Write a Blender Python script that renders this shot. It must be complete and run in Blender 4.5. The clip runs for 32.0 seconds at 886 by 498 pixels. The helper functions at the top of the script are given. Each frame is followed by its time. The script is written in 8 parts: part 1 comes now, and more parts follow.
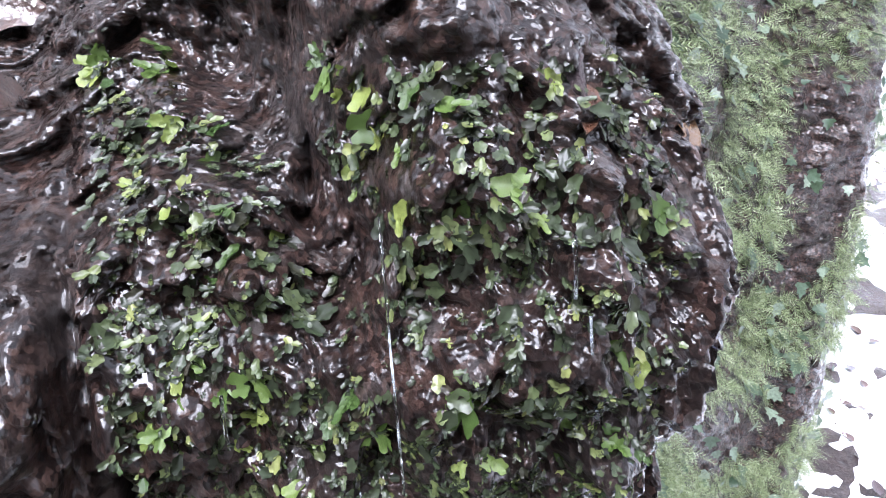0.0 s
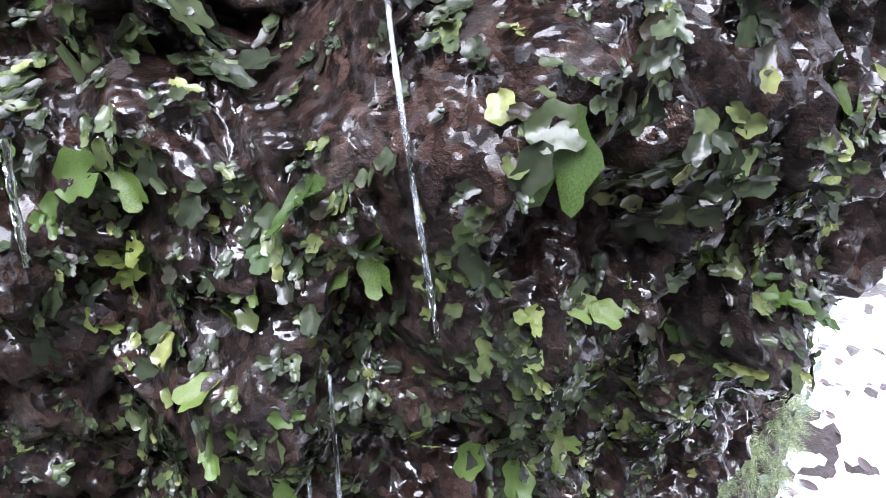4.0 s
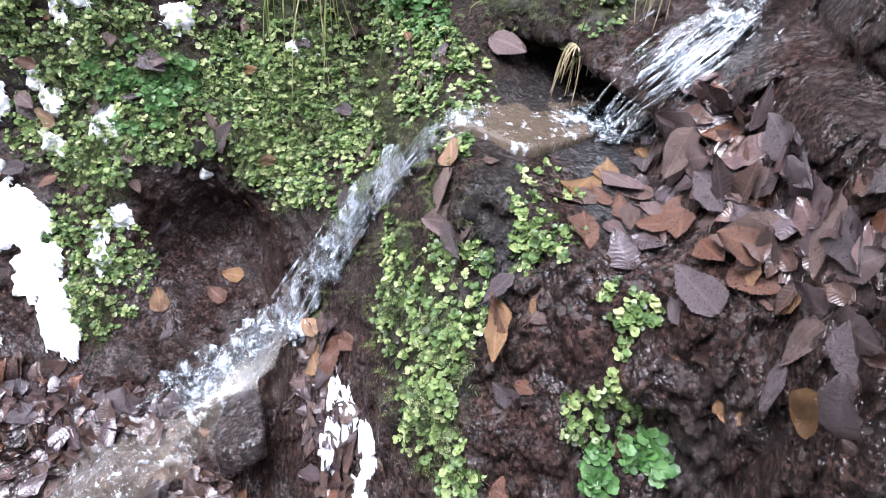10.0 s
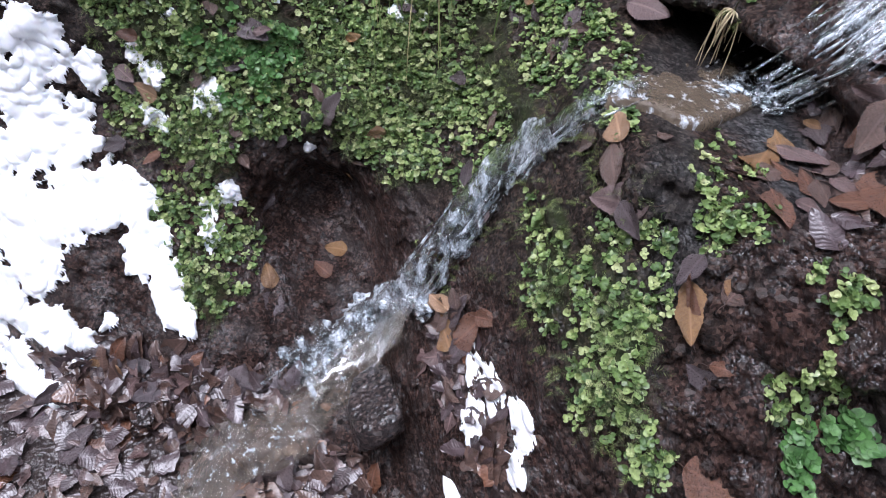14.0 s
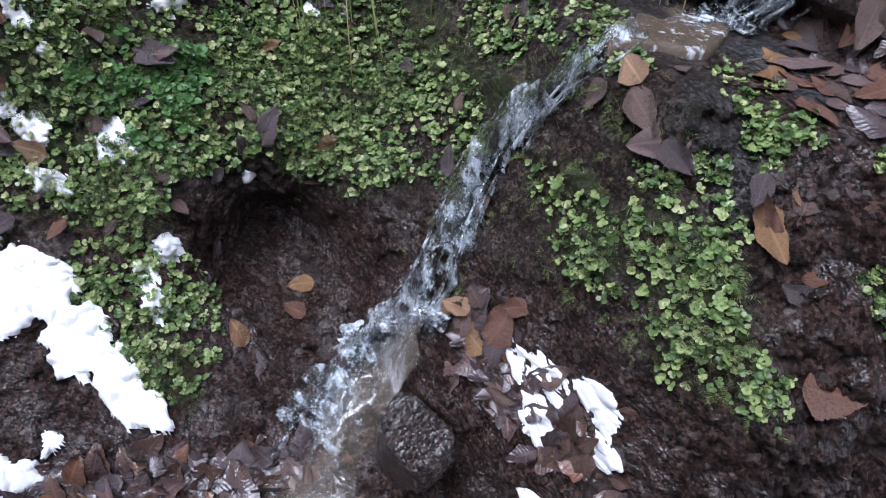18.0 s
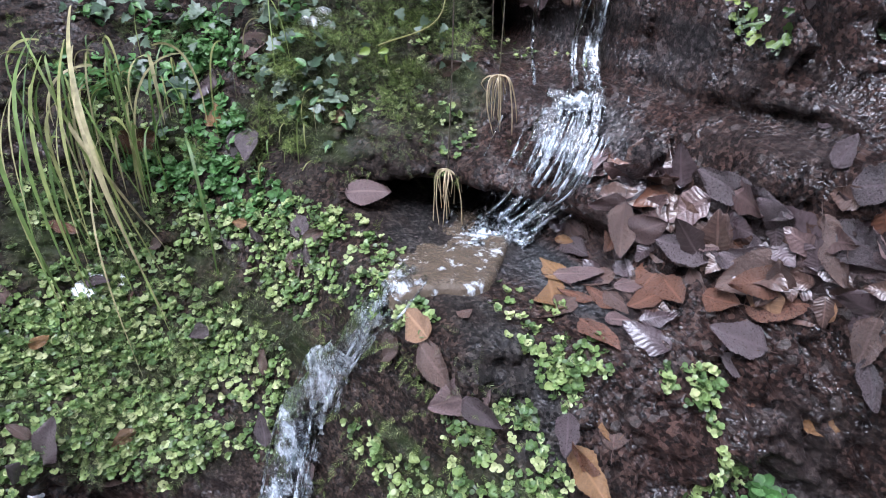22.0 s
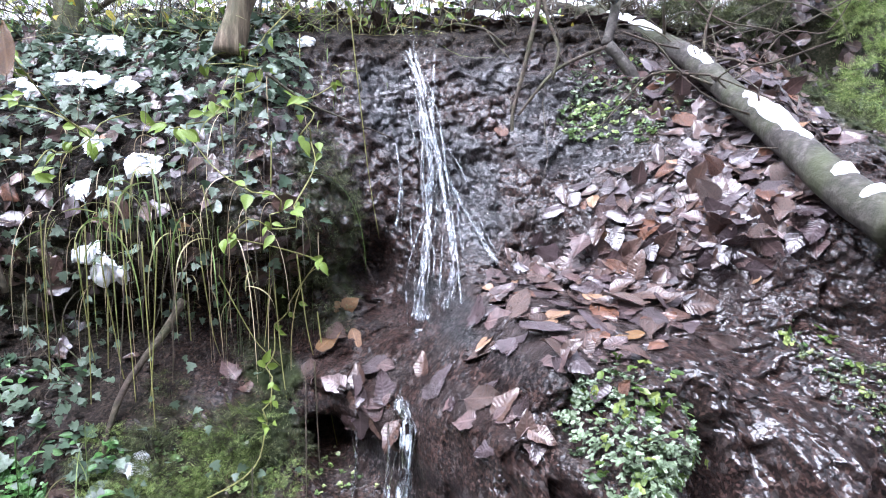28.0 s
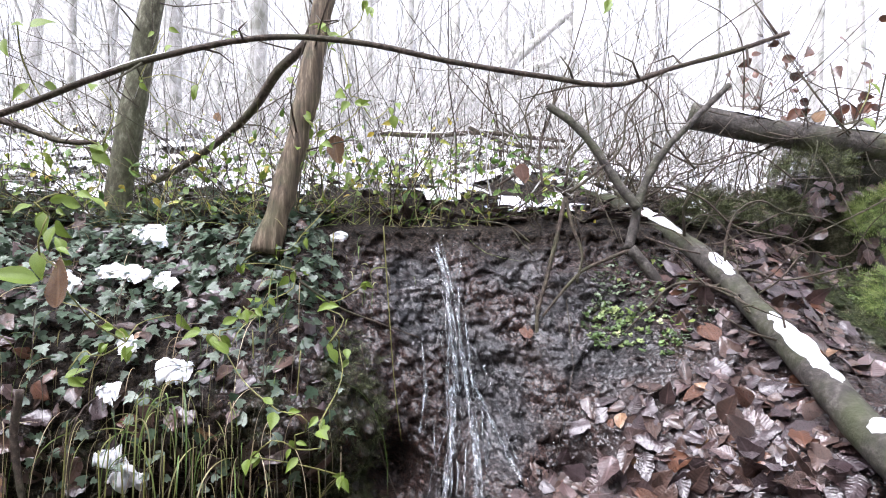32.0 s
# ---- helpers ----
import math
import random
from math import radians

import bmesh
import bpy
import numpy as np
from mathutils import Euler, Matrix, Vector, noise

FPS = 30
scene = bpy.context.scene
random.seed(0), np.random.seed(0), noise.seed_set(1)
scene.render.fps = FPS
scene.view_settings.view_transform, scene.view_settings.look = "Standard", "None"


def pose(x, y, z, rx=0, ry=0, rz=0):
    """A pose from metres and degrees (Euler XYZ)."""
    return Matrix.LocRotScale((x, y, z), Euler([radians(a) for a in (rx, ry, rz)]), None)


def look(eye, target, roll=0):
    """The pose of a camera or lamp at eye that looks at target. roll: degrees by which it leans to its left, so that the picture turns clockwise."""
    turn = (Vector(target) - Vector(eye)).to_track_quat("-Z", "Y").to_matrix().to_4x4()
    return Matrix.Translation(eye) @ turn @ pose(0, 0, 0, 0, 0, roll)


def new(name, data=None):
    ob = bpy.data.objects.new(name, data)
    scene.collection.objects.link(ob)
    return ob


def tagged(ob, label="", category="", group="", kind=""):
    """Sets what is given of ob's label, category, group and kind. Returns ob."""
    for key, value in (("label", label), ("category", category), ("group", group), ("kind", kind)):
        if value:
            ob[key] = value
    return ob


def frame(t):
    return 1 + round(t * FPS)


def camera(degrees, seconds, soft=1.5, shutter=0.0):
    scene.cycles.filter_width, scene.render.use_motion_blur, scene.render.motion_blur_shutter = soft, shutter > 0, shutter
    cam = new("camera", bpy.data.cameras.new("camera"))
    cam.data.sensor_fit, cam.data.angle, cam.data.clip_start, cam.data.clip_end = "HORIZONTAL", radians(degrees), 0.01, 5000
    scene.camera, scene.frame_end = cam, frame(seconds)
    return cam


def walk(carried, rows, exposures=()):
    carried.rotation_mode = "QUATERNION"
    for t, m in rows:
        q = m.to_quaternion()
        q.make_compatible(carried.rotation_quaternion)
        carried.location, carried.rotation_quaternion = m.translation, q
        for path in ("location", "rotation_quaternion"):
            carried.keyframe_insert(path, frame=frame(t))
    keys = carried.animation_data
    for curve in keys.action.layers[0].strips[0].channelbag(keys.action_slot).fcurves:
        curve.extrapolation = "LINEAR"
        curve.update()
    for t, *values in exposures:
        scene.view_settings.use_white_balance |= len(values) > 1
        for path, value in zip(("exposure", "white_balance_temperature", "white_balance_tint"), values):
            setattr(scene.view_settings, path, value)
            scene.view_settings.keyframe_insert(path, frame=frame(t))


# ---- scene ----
cam = camera(72.0, 32.0, soft=1.0)
PATH = [
    (0, 0.004, -0.013, 1.016, 66.29, 0.73, 2.12),
    (0.5, -0.003, 0.034, 0.986, 66.81, 0.52, -0.70),
    (1, -0.016, 0.063, 0.961, 67.36, 0.57, -1.53),
    (1.5, -0.022, 0.080, 0.946, 67.55, 0.42, -1.89),
    (2, -0.030, 0.099, 0.935, 67.66, -0.23, -1.91),
    (2.5, -0.031, 0.104, 0.922, 67.76, -0.67, -1.83),
    (3, -0.029, 0.102, 0.908, 67.52, -1.01, -1.53),
    (3.5, -0.024, 0.092, 0.894, 67.16, -0.57, -0.86),
    (5.5, -0.041, 0.066, 0.827, 66.04, 2.79, -7.75),
    (6, -0.072, 0.005, 0.848, 68.26, 4.42, -1.65),
    (6.5, -0.100, -0.085, 0.865, 65.32, 1.66, 6.85),
    (7, -0.111, -0.187, 0.892, 62.24, -1.47, 16.92),
    (7.5, -0.161, -0.240, 0.900, 61.17, -3.12, 29.18),
    (8, -0.198, -0.291, 0.903, 60.39, -5.32, 35.14),
    (8.5, -0.229, -0.361, 0.890, 60.46, -6.83, 40.07),
    (9, -0.269, -0.465, 0.897, 57.60, -7.12, 47.23),
    (9.5, -0.296, -0.557, 0.883, 55.00, -8.53, 52.66),
    (10, -0.344, -0.606, 0.835, 52.29, -8.67, 58.55),
    (10.5, -0.360, -0.595, 0.815, 50.01, -8.02, 64.70),
    (11, -0.378, -0.636, 0.810, 50.12, -8.25, 67.90),
    (11.5, -0.419, -0.721, 0.811, 49.44, -8.73, 64.47),
    (12, -0.455, -0.736, 0.825, 49.20, -7.75, 60.72),
    (12.5, -0.481, -0.772, 0.832, 48.44, -8.49, 58.31),
    (13, -0.493, -0.796, 0.821, 47.78, -8.82, 57.71),
    (13.5, -0.499, -0.809, 0.832, 47.70, -8.76, 57.53),
    (15.5, -0.520, -0.712, 0.722, 50.74, -3.40, 59.84),
    (16, -0.546, -0.792, 0.711, 52.54, -5.52, 52.68),
    (16.5, -0.554, -0.889, 0.745, 53.96, -5.70, 45.88),
    (17, -0.579, -0.932, 0.740, 54.42, -5.06, 42.48),
    (17.5, -0.667, -0.903, 0.713, 52.58, -4.72, 40.15),
    (18, -0.714, -0.943, 0.695, 52.21, -5.81, 38.11),
    (18.5, -0.730, -0.904, 0.691, 52.25, -4.69, 39.16),
    (19, -0.735, -0.847, 0.689, 53.22, -4.75, 41.15),
    (19.5, -0.746, -0.839, 0.691, 53.65, -4.75, 39.73),
    (20, -0.784, -0.840, 0.725, 55.27, -4.42, 35.61),
    (20.5, -0.791, -0.826, 0.761, 56.90, -3.40, 30.02),
    (21, -0.776, -0.809, 0.798, 58.72, -2.31, 26.58),
    (21.5, -0.742, -0.782, 0.826, 60.40, -0.75, 24.33),
    (22, -0.695, -0.731, 0.863, 62.82, 0.51, 22.30),
    (22.5, -0.655, -0.692, 0.899, 64.79, 1.93, 19.97),
    (23, -0.633, -0.676, 0.932, 65.94, 3.08, 18.02),
    (23.5, -0.611, -0.664, 0.971, 67.04, 3.57, 16.84),
    (24, -0.602, -0.651, 1.004, 67.64, 3.83, 16.09),
    (24.5, -0.588, -0.644, 1.042, 68.40, 3.76, 15.57),
    (25, -0.570, -0.626, 1.095, 69.03, 3.46, 15.24),
    (25.5, -0.566, -0.605, 1.146, 70.38, 3.12, 15.23),
    (27.5, -0.544, -0.617, 1.163, 83.44, 1.72, 13.83),
    (28, -0.549, -0.614, 1.206, 84.66, 1.97, 13.66),
    (28.5, -0.550, -0.609, 1.243, 85.80, 1.96, 13.65),
    (29, -0.549, -0.608, 1.286, 86.94, 1.70, 13.67),
    (29.5, -0.553, -0.611, 1.315, 88.34, 1.17, 13.72),
    (30, -0.551, -0.611, 1.345, 89.47, 0.69, 13.81),
    (30.5, -0.556, -0.613, 1.372, 90.68, 0.21, 14.13),
    (31, -0.558, -0.618, 1.397, 92.20, 0.20, 14.66),
    (31.5, -0.562, -0.622, 1.408, 93.86, 0.28, 14.97),
    (32, -0.563, -0.629, 1.415, 94.96, 0.41, 15.14),
]
walk(cam, [(t, pose(x, y, z, rx, ry, rz)) for t, x, y, z, rx, ry, rz in PATH],
     exposures=[(t, e, 5750 if t < 19 else 5500 if t < 29 else 5750 if t < 31 else 6000, 19) for t, e in ((0.0, 2.3), (3.0, 2.35), (6.0, 2.5), (7.0, 2.55), (9.0, 2.6), (10.5, 2.25), (13.0, 1.75), (19.5, 1.45), (22.0, 2.0), (24.0, 2.25), (27.5, 2.5), (30.0, 2.3), (32.0, 1.9))])

# ---- overcast winter daylight ----
world = bpy.data.worlds.new("overcast_sky")
scene.world = world
world.use_nodes = True
wt = world.node_tree
wt.nodes.clear()
sky = wt.nodes.new("ShaderNodeTexSky")
sky.sky_type = "NISHITA"
sky.sun_disc = False
sky.sun_elevation = radians(38)
sky.sun_rotation = radians(200)
sky.dust_density = 6.0
cloud = wt.nodes.new("ShaderNodeHueSaturation")
cloud.inputs["Saturation"].default_value = 0.12
back = wt.nodes.new("ShaderNodeBackground")
back.inputs["Strength"].default_value = 0.15
wout = wt.nodes.new("ShaderNodeOutputWorld")
wt.links.new(sky.outputs[0], cloud.inputs["Color"])
wt.links.new(cloud.outputs[0], back.inputs[0])
wt.links.new(back.outputs[0], wout.inputs[0])
sun = new("sun", bpy.data.lights.new("sun", "SUN"))
sun.data.energy, sun.data.angle, sun.data.color = 1.0, radians(40), (1.0, 0.985, 0.965)
sun.matrix_world = look((0, 0, 5), (0.5, 1.6, 0.0))
# ---- the shape of the bank ----
# Lines fan out from a short front line into the bank; u counts along the bank from its
# far end by the snowy path (0) to the litter slope (1.1), s runs into it, z is the height.
LEVELS = np.array((-0.35, -0.15, 0.05, 0.25, 0.4, 0.55, 0.7, 0.85, 1.0, 1.15, 1.35, 1.6))
SECTIONS = {}


def section(u, *depths):
    SECTIONS[u] = depths


section(-0.12, 3.40, 3.40, 3.40, 3.40, 3.40, 3.40, 3.40, 3.42, 3.45, 3.50, 3.60, 3.80)
section(-0.065, 2.05, 2.05, 2.06, 2.08, 2.10, 2.12, 2.16, 2.24, 2.33, 2.45, 2.68, 3.05)
section(0, 1.80, 1.81, 1.83, 1.86, 1.89, 1.92, 1.96, 2.05, 2.15, 2.28, 2.52, 2.90)
section(0.1, 1.42, 1.42, 1.42, 1.43, 1.46, 1.50, 1.52, 1.51, 1.59, 1.72, 1.98, 2.33)
section(0.17, 1.02, 1.02, 1.02, 1.02, 1.02, 1.02, 1.00, 0.99, 1.09, 1.28, 1.65, 2.08)
section(0.22, 0.98, 0.98, 0.98, 0.98, 0.98, 0.97, 0.95, 0.91, 0.97, 1.17, 1.53, 1.96)
section(0.27, 1.00, 0.99, 0.98, 0.97, 0.97, 0.97, 0.96, 0.96, 1.17, 1.28, 1.60, 1.88)
section(0.32, 0.95, 0.94, 0.92, 0.91, 0.89, 0.92, 0.96, 0.99, 1.34, 1.45, 1.70, 1.86)
section(0.36, 0.83, 0.83, 0.83, 0.82, 0.80, 0.79, 0.85, 1.08, 1.47, 1.60, 1.73, 1.90)
section(0.4, 0.70, 0.71, 0.73, 0.74, 0.74, 0.735, 0.79, 1.08, 1.49, 1.68, 1.78, 1.95)
section(0.44, 0.69, 0.71, 0.74, 0.80, 0.84, 0.94, 1.05, 1.43, 1.66, 1.70, 1.81, 1.96)
section(0.48, 0.68, 0.68, 0.70, 0.78, 0.87, 1.17, 1.42, 1.62, 1.71, 1.65, 1.75, 1.98)
section(0.53, 0.64, 0.66, 0.68, 0.79, 0.97, 1.35, 1.54, 1.64, 1.71, 1.73, 1.83, 2.16)
section(0.58, 0.61, 0.66, 0.75, 0.90, 1.15, 1.45, 1.59, 1.74, 1.86, 1.91, 1.96, 2.28)
section(0.64, 0.64, 0.78, 1.02, 1.32, 1.50, 1.63, 1.75, 1.89, 1.98, 2.00, 2.03, 2.28)
section(0.72, 0.70, 1.12, 1.26, 1.41, 1.54, 1.65, 1.75, 1.85, 1.92, 1.96, 2.02, 2.20)
section(0.8, 0.65, 0.99, 1.16, 1.35, 1.44, 1.52, 1.61, 1.71, 1.80, 1.88, 1.96, 2.12)
section(0.9, 0.70, 0.97, 1.21, 1.31, 1.34, 1.37, 1.46, 1.60, 1.73, 1.85, 1.99, 2.24)
section(1, 0.70, 0.95, 1.17, 1.29, 1.38, 1.48, 1.59, 1.70, 1.81, 1.91, 2.08, 2.45)
section(1.1, 0.84, 1.09, 1.29, 1.45, 1.57, 1.69, 1.81, 1.93, 2.03, 2.14, 2.35, 2.78)
SEC_U = np.array(sorted(SECTIONS))
SEC_S = np.array([SECTIONS[u] for u in sorted(SECTIONS)])


def hermite(x, xs, ys):
    """Smooth interpolation of the rows ys (first axis at xs) at the values x."""
    i = np.clip(np.searchsorted(xs, x) - 1, 0, len(xs) - 2)
    d = np.diff(ys, axis=0) / np.diff(xs).reshape(-1, *[1] * (ys.ndim - 1))
    m = np.concatenate([d[:1], (d[1:] + d[:-1]) / 2, d[-1:]])
    h = (xs[i + 1] - xs[i])
    t = np.clip((x - xs[i]) / h, 0, 1)
    sh = (-1, *[1] * (ys.ndim - 1))
    t, h = t.reshape(sh), h.reshape(sh)
    return ((2 * t**3 - 3 * t**2 + 1) * ys[i] + (t**3 - 2 * t**2 + t) * h * m[i]
            + (3 * t**2 - 2 * t**3) * ys[i + 1] + (t**3 - t**2) * h * m[i + 1])


def front(u):
    a = np.radians(85 + 95 * u)
    return 0.55 - 1.3 * u, -0.55 - 0.4 * u, np.cos(a), np.sin(a)


def place(u, s, z):
    """The point s metres into the bank on the line u at the height z."""
    ox, oy, ax, ay = front(np.asarray(u, float))
    return np.stack([ox + ax * s, oy + ay * s, np.broadcast_to(z, np.shape(ox + ax * s))], -1)


def lines(x, y):
    """u and s of a point in plan."""
    lo, hi = np.full(np.shape(x), -0.6), np.full(np.shape(x), 1.8)
    for _ in range(40):
        mid = (lo + hi) / 2
        ox, oy, ax, ay = front(mid)
        side = (y - oy) * ax - (x - ox) * ay > 0
        lo, hi = np.where(side, mid, lo), np.where(side, hi, mid)
    ox, oy, ax, ay = front(lo)
    return lo, (x - ox) * ax + (y - oy) * ay


def gauss(u, z, u0, z0, du, dz):
    return np.exp(-((u - u0) / du) ** 2 - ((z - z0) / dz) ** 2)


def step(x, a, b):
    t = np.clip((x - a) / (b - a), 0, 1)
    return t * t * (3 - 2 * t)


def depth(u, z):
    """How far into the bank its surface lies; u and z are arrays of one shape."""
    u, z = np.asarray(u, float), np.asarray(z, float)
    at_u = hermite(np.clip(u, -0.12, 1.1).ravel(), SEC_U, SEC_S)
    zc = np.clip(z.ravel(), -0.35, 1.6)
    i = np.clip(np.searchsorted(LEVELS, zc) - 1, 0, len(LEVELS) - 2)
    d = np.diff(at_u, axis=1) / np.diff(LEVELS)
    m = np.concatenate([d[:, :1], (d[:, 1:] + d[:, :-1]) / 2, d[:, -1:]], 1)
    r, h = np.arange(len(i)), np.diff(LEVELS)[i]
    t = (zc - LEVELS[i]) / h
    s = ((2 * t**3 - 3 * t**2 + 1) * at_u[r, i] + (t**3 - 2 * t**2 + t) * h * m[r, i]
         + (3 * t**2 - 2 * t**3) * at_u[r, i + 1] + (t**3 - t**2) * h * m[r, i + 1]).reshape(u.shape)
    # the boulder beside the middle fall: a steep face under a level, leaf-covered top
    top = 0.955 - 2.4 * np.clip(u - 0.398, 0, 0.06)
    face = 0.955 + 0.55 * (z - 0.70) + 2.6 * np.clip(u - 0.402, 0, 0.1) + 1.2 * np.clip(0.335 - u, 0, 0.1)
    on = step(u, 0.312, 0.330) * (1 - step(u, 0.428, 0.452)) * step(z, 0.60, 0.74) * (1 - step(z, top - 0.03, top + 0.09))
    s = s + on * (face - s)
    for args, push in FEATURES:
        s = s + push * gauss(u, z, *args)
    return s


# hollows (+) and bulges (-): centre and spread along the bank and in height, and depth
FEATURES = [
    ((0.462, 0.703, 0.019, 0.060), 0.48),   # cave under the lip of the middle fall
    ((0.462, 0.845, 0.022, 0.022), -0.07),  # its leaf-covered lip
    ((0.254, 0.965, 0.011, 0.050), 0.10),   # slanting crack in the liverwort wall
    ((0.243, 0.895, 0.008, 0.040), 0.08),
    ((0.300, 0.930, 0.012, 0.06), 0.05),
    ((0.203, 0.885, 0.007, 0.075), -0.022),  # dripping rib
    ((0.165, 0.86, 0.022, 0.16), -0.05),     # rounded end of the near wall
    ((0.745, -0.07, 0.045, 0.085), 0.13),   # undercut beside the lower chute
    ((0.735, 0.13, 0.05, 0.07), -0.05),
    ((0.345, 0.80, 0.006, 0.05), 0.04),
    ((0.450, 0.664, 0.008, 0.014), 0.07),   # crease under the boulder
    ((0.441, 0.657, 0.008, 0.014), 0.07),
    ((0.431, 0.655, 0.008, 0.014), 0.07),
    ((0.421, 0.660, 0.007, 0.014), 0.06),
    ((0.4145, 0.790, 0.004, 0.026), 0.07),   # clefts of the boulder, slanting down its face
    ((0.4120, 0.760, 0.004, 0.026), 0.09),
    ((0.4105, 0.730, 0.004, 0.026), 0.09),
    ((0.4120, 0.700, 0.004, 0.026), 0.06),
    ((0.3925, 0.925, 0.005, 0.030), 0.12),   # hollow under its brow
    ((0.4020, 0.880, 0.004, 0.030), 0.07),
    ((0.4300, 0.770, 0.004, 0.035), 0.05),
    ((0.4400, 0.700, 0.004, 0.040), 0.05),
    ((0.3520, 0.760, 0.006, 0.100), 0.08),   # dark grooves beside the hanging plants
    ((0.348, 0.800, 0.004, 0.080), 0.06),
    ((0.290, 0.820, 0.003, 0.070), 0.05),    # edges of the flat wet slab
    ((0.286, 0.700, 0.003, 0.050), 0.05),
    ((0.305, 0.618, 0.016, 0.016), 0.05),
    ((0.427, 1.02, 0.016, 0.11), 0.16),     # gully of the upper fall
    ((0.540, 0.94, 0.060, 0.10), 0.20),      # hollow under the overhanging roots
    ((0.560, 1.19, 0.070, 0.09), -0.05),    # roots that overhang it
    ((0.545, 0.56, 0.02, 0.05), -0.06),
    ((0.542, 0.459, 0.026, 0.036), 0.24),   # step of the pool
    ((0.505, 0.454, 0.026, 0.032), 0.52),
    ((0.575, 0.375, 0.022, 0.040), -0.10),
    ((0.555, 0.405, 0.030, 0.022), -0.07),
]

# ---- where things lie on the bank: place along it, height, spread or length ----
LEAVES = [
    (0.431, 0.583, 0.085, 144.221, 0.45, 1), (0.484, 0.421, 0.085, 32.89, 0.4, 5), (0.457, 0.509, 0.061, 79.617, 0.5, 5), (0.509, 0.406, 0.073, 168.233, 0.5, 0),
    (0.502, 0.412, 0.078, -147.748, 0.5, 1), (0.387, 0.66, 0.042, 47.631, 0.6, 0), (0.397, 0.619, 0.064, 60.577, 0.7, 1), (0.34, 0.63, 0.072, -172.847, 0.5, 1),
    (0.319, 0.529, 0.061, 103.368, 0.7, 5), (0.316, 0.567, 0.039, 113.84, 0.6, 1), (0.428, 0.631, 0.042, 3.437, 0.6, 3), (0.333, 0.631, 0.048, 87.665, 0.4, 0),
    (0.489, 0.419, 0.069, 113.841, 0.5, 1), (0.504, 0.419, 0.072, 64.884, 0.5, 5), (0.459, 0.471, 0.042, 129.293, 0.5, 1),
]
LEAVES += [
    (0.434, 0.332, 0.083, 10.611, 0.6, 4), (0.467, 0.288, 0.062, 39.016, 0.6, 1), (0.41, 0.435, 0.074, -21.513, 0.55, 3), (0.536, 0.312, 0.085, 133.436, 0.4, 4),
    (0.52, 0.311, 0.073, 4.682, 0.55, 1), (0.467, 0.407, 0.069, 103.796, 0.7, 3), (0.39, 0.663, 0.044, 44.865, 0.7, 0), (0.397, 0.618, 0.064, 83.353, 0.6, 1),
    (0.419, 0.657, 0.047, -8.002, 0.6, 3), (0.516, 0.408, 0.084, 44.921, 0.6, 4), (0.479, 0.43, 0.053, -147.812, 0.6, 1), (0.471, 0.435, 0.047, -148.123, 0.7, 0),
    (0.323, 0.45, 0.081, 40.721, 0.5, 1), (0.362, 0.56, 0.04, 120.346, 0.5, 0), (0.448, 0.417, 0.073, -59.438, 0.6, 3),
]
LEAVES += [
    (0.576, 0.394, 0.057, -69.611, 0.8, 2), (0.579, 0.385, 0.085, 116.18, 0.55, 1), (0.559, 0.354, 0.085, -109.541, 0.6, 5), (0.572, 0.346, 0.061, 114.436, 0.6, 3),
    (0.518, 0.314, 0.061, -5.276, 0.5, 4), (0.528, 0.267, 0.085, -31.017, 0.28, 0), (0.519, 0.247, 0.04, 62.442, 0.5, 0), (0.467, 0.219, 0.06, 73.718, 0.45, 0),
    (0.809, 0.023, 0.053, -20.002, 0.5, 0), (0.72, -0.144, 0.054, -109.366, 0.8, 4), (0.733, -0.175, 0.051, -32.008, 0.8, 0), (0.782, -0.172, 0.057, 25.5, 0.7, 4),
    (0.779, -0.204, 0.082, 30.35, 0.5, 3), (0.5, 0.416, 0.074, -58.743, 0.5, 4), (0.497, 0.412, 0.053, -81.357, 0.4, 0),
]
LEAVES += [
    (0.474, 0.432, 0.071, -17.873, 0.7, 0), (0.48, 0.458, 0.071, 105.252, 0.6, 1), (0.585, 0.377, 0.055, -153.845, 0.6, 1), (0.561, 0.411, 0.024, 49.943, 0.7, 1),
    (0.516, 0.136, 0.083, 88.493, 0.7, 0), (0.513, 0.228, 0.047, -69.279, 0.6, 3), (0.498, 0.407, 0.036, 77.579, 0.7, 5), (0.482, 0.459, 0.065, 138.47, 0.6, 3),
    (0.456, 0.353, 0.052, -6.314, 0.6, 0), (0.74, 0.123, 0.085, 13.284, 0.5, 3), (0.615, 0.366, 0.047, -13.687, 0.5, 1), (0.601, 0.392, 0.061, -61.384, 0.5, 3),
    (0.597, 0.413, 0.043, -3.611, 0.5, 1), (0.797, 0.266, 0.076, 108.239, 0.6, 3), (0.637, -0.047, 0.085, -0.74, 0.7, 0),
]
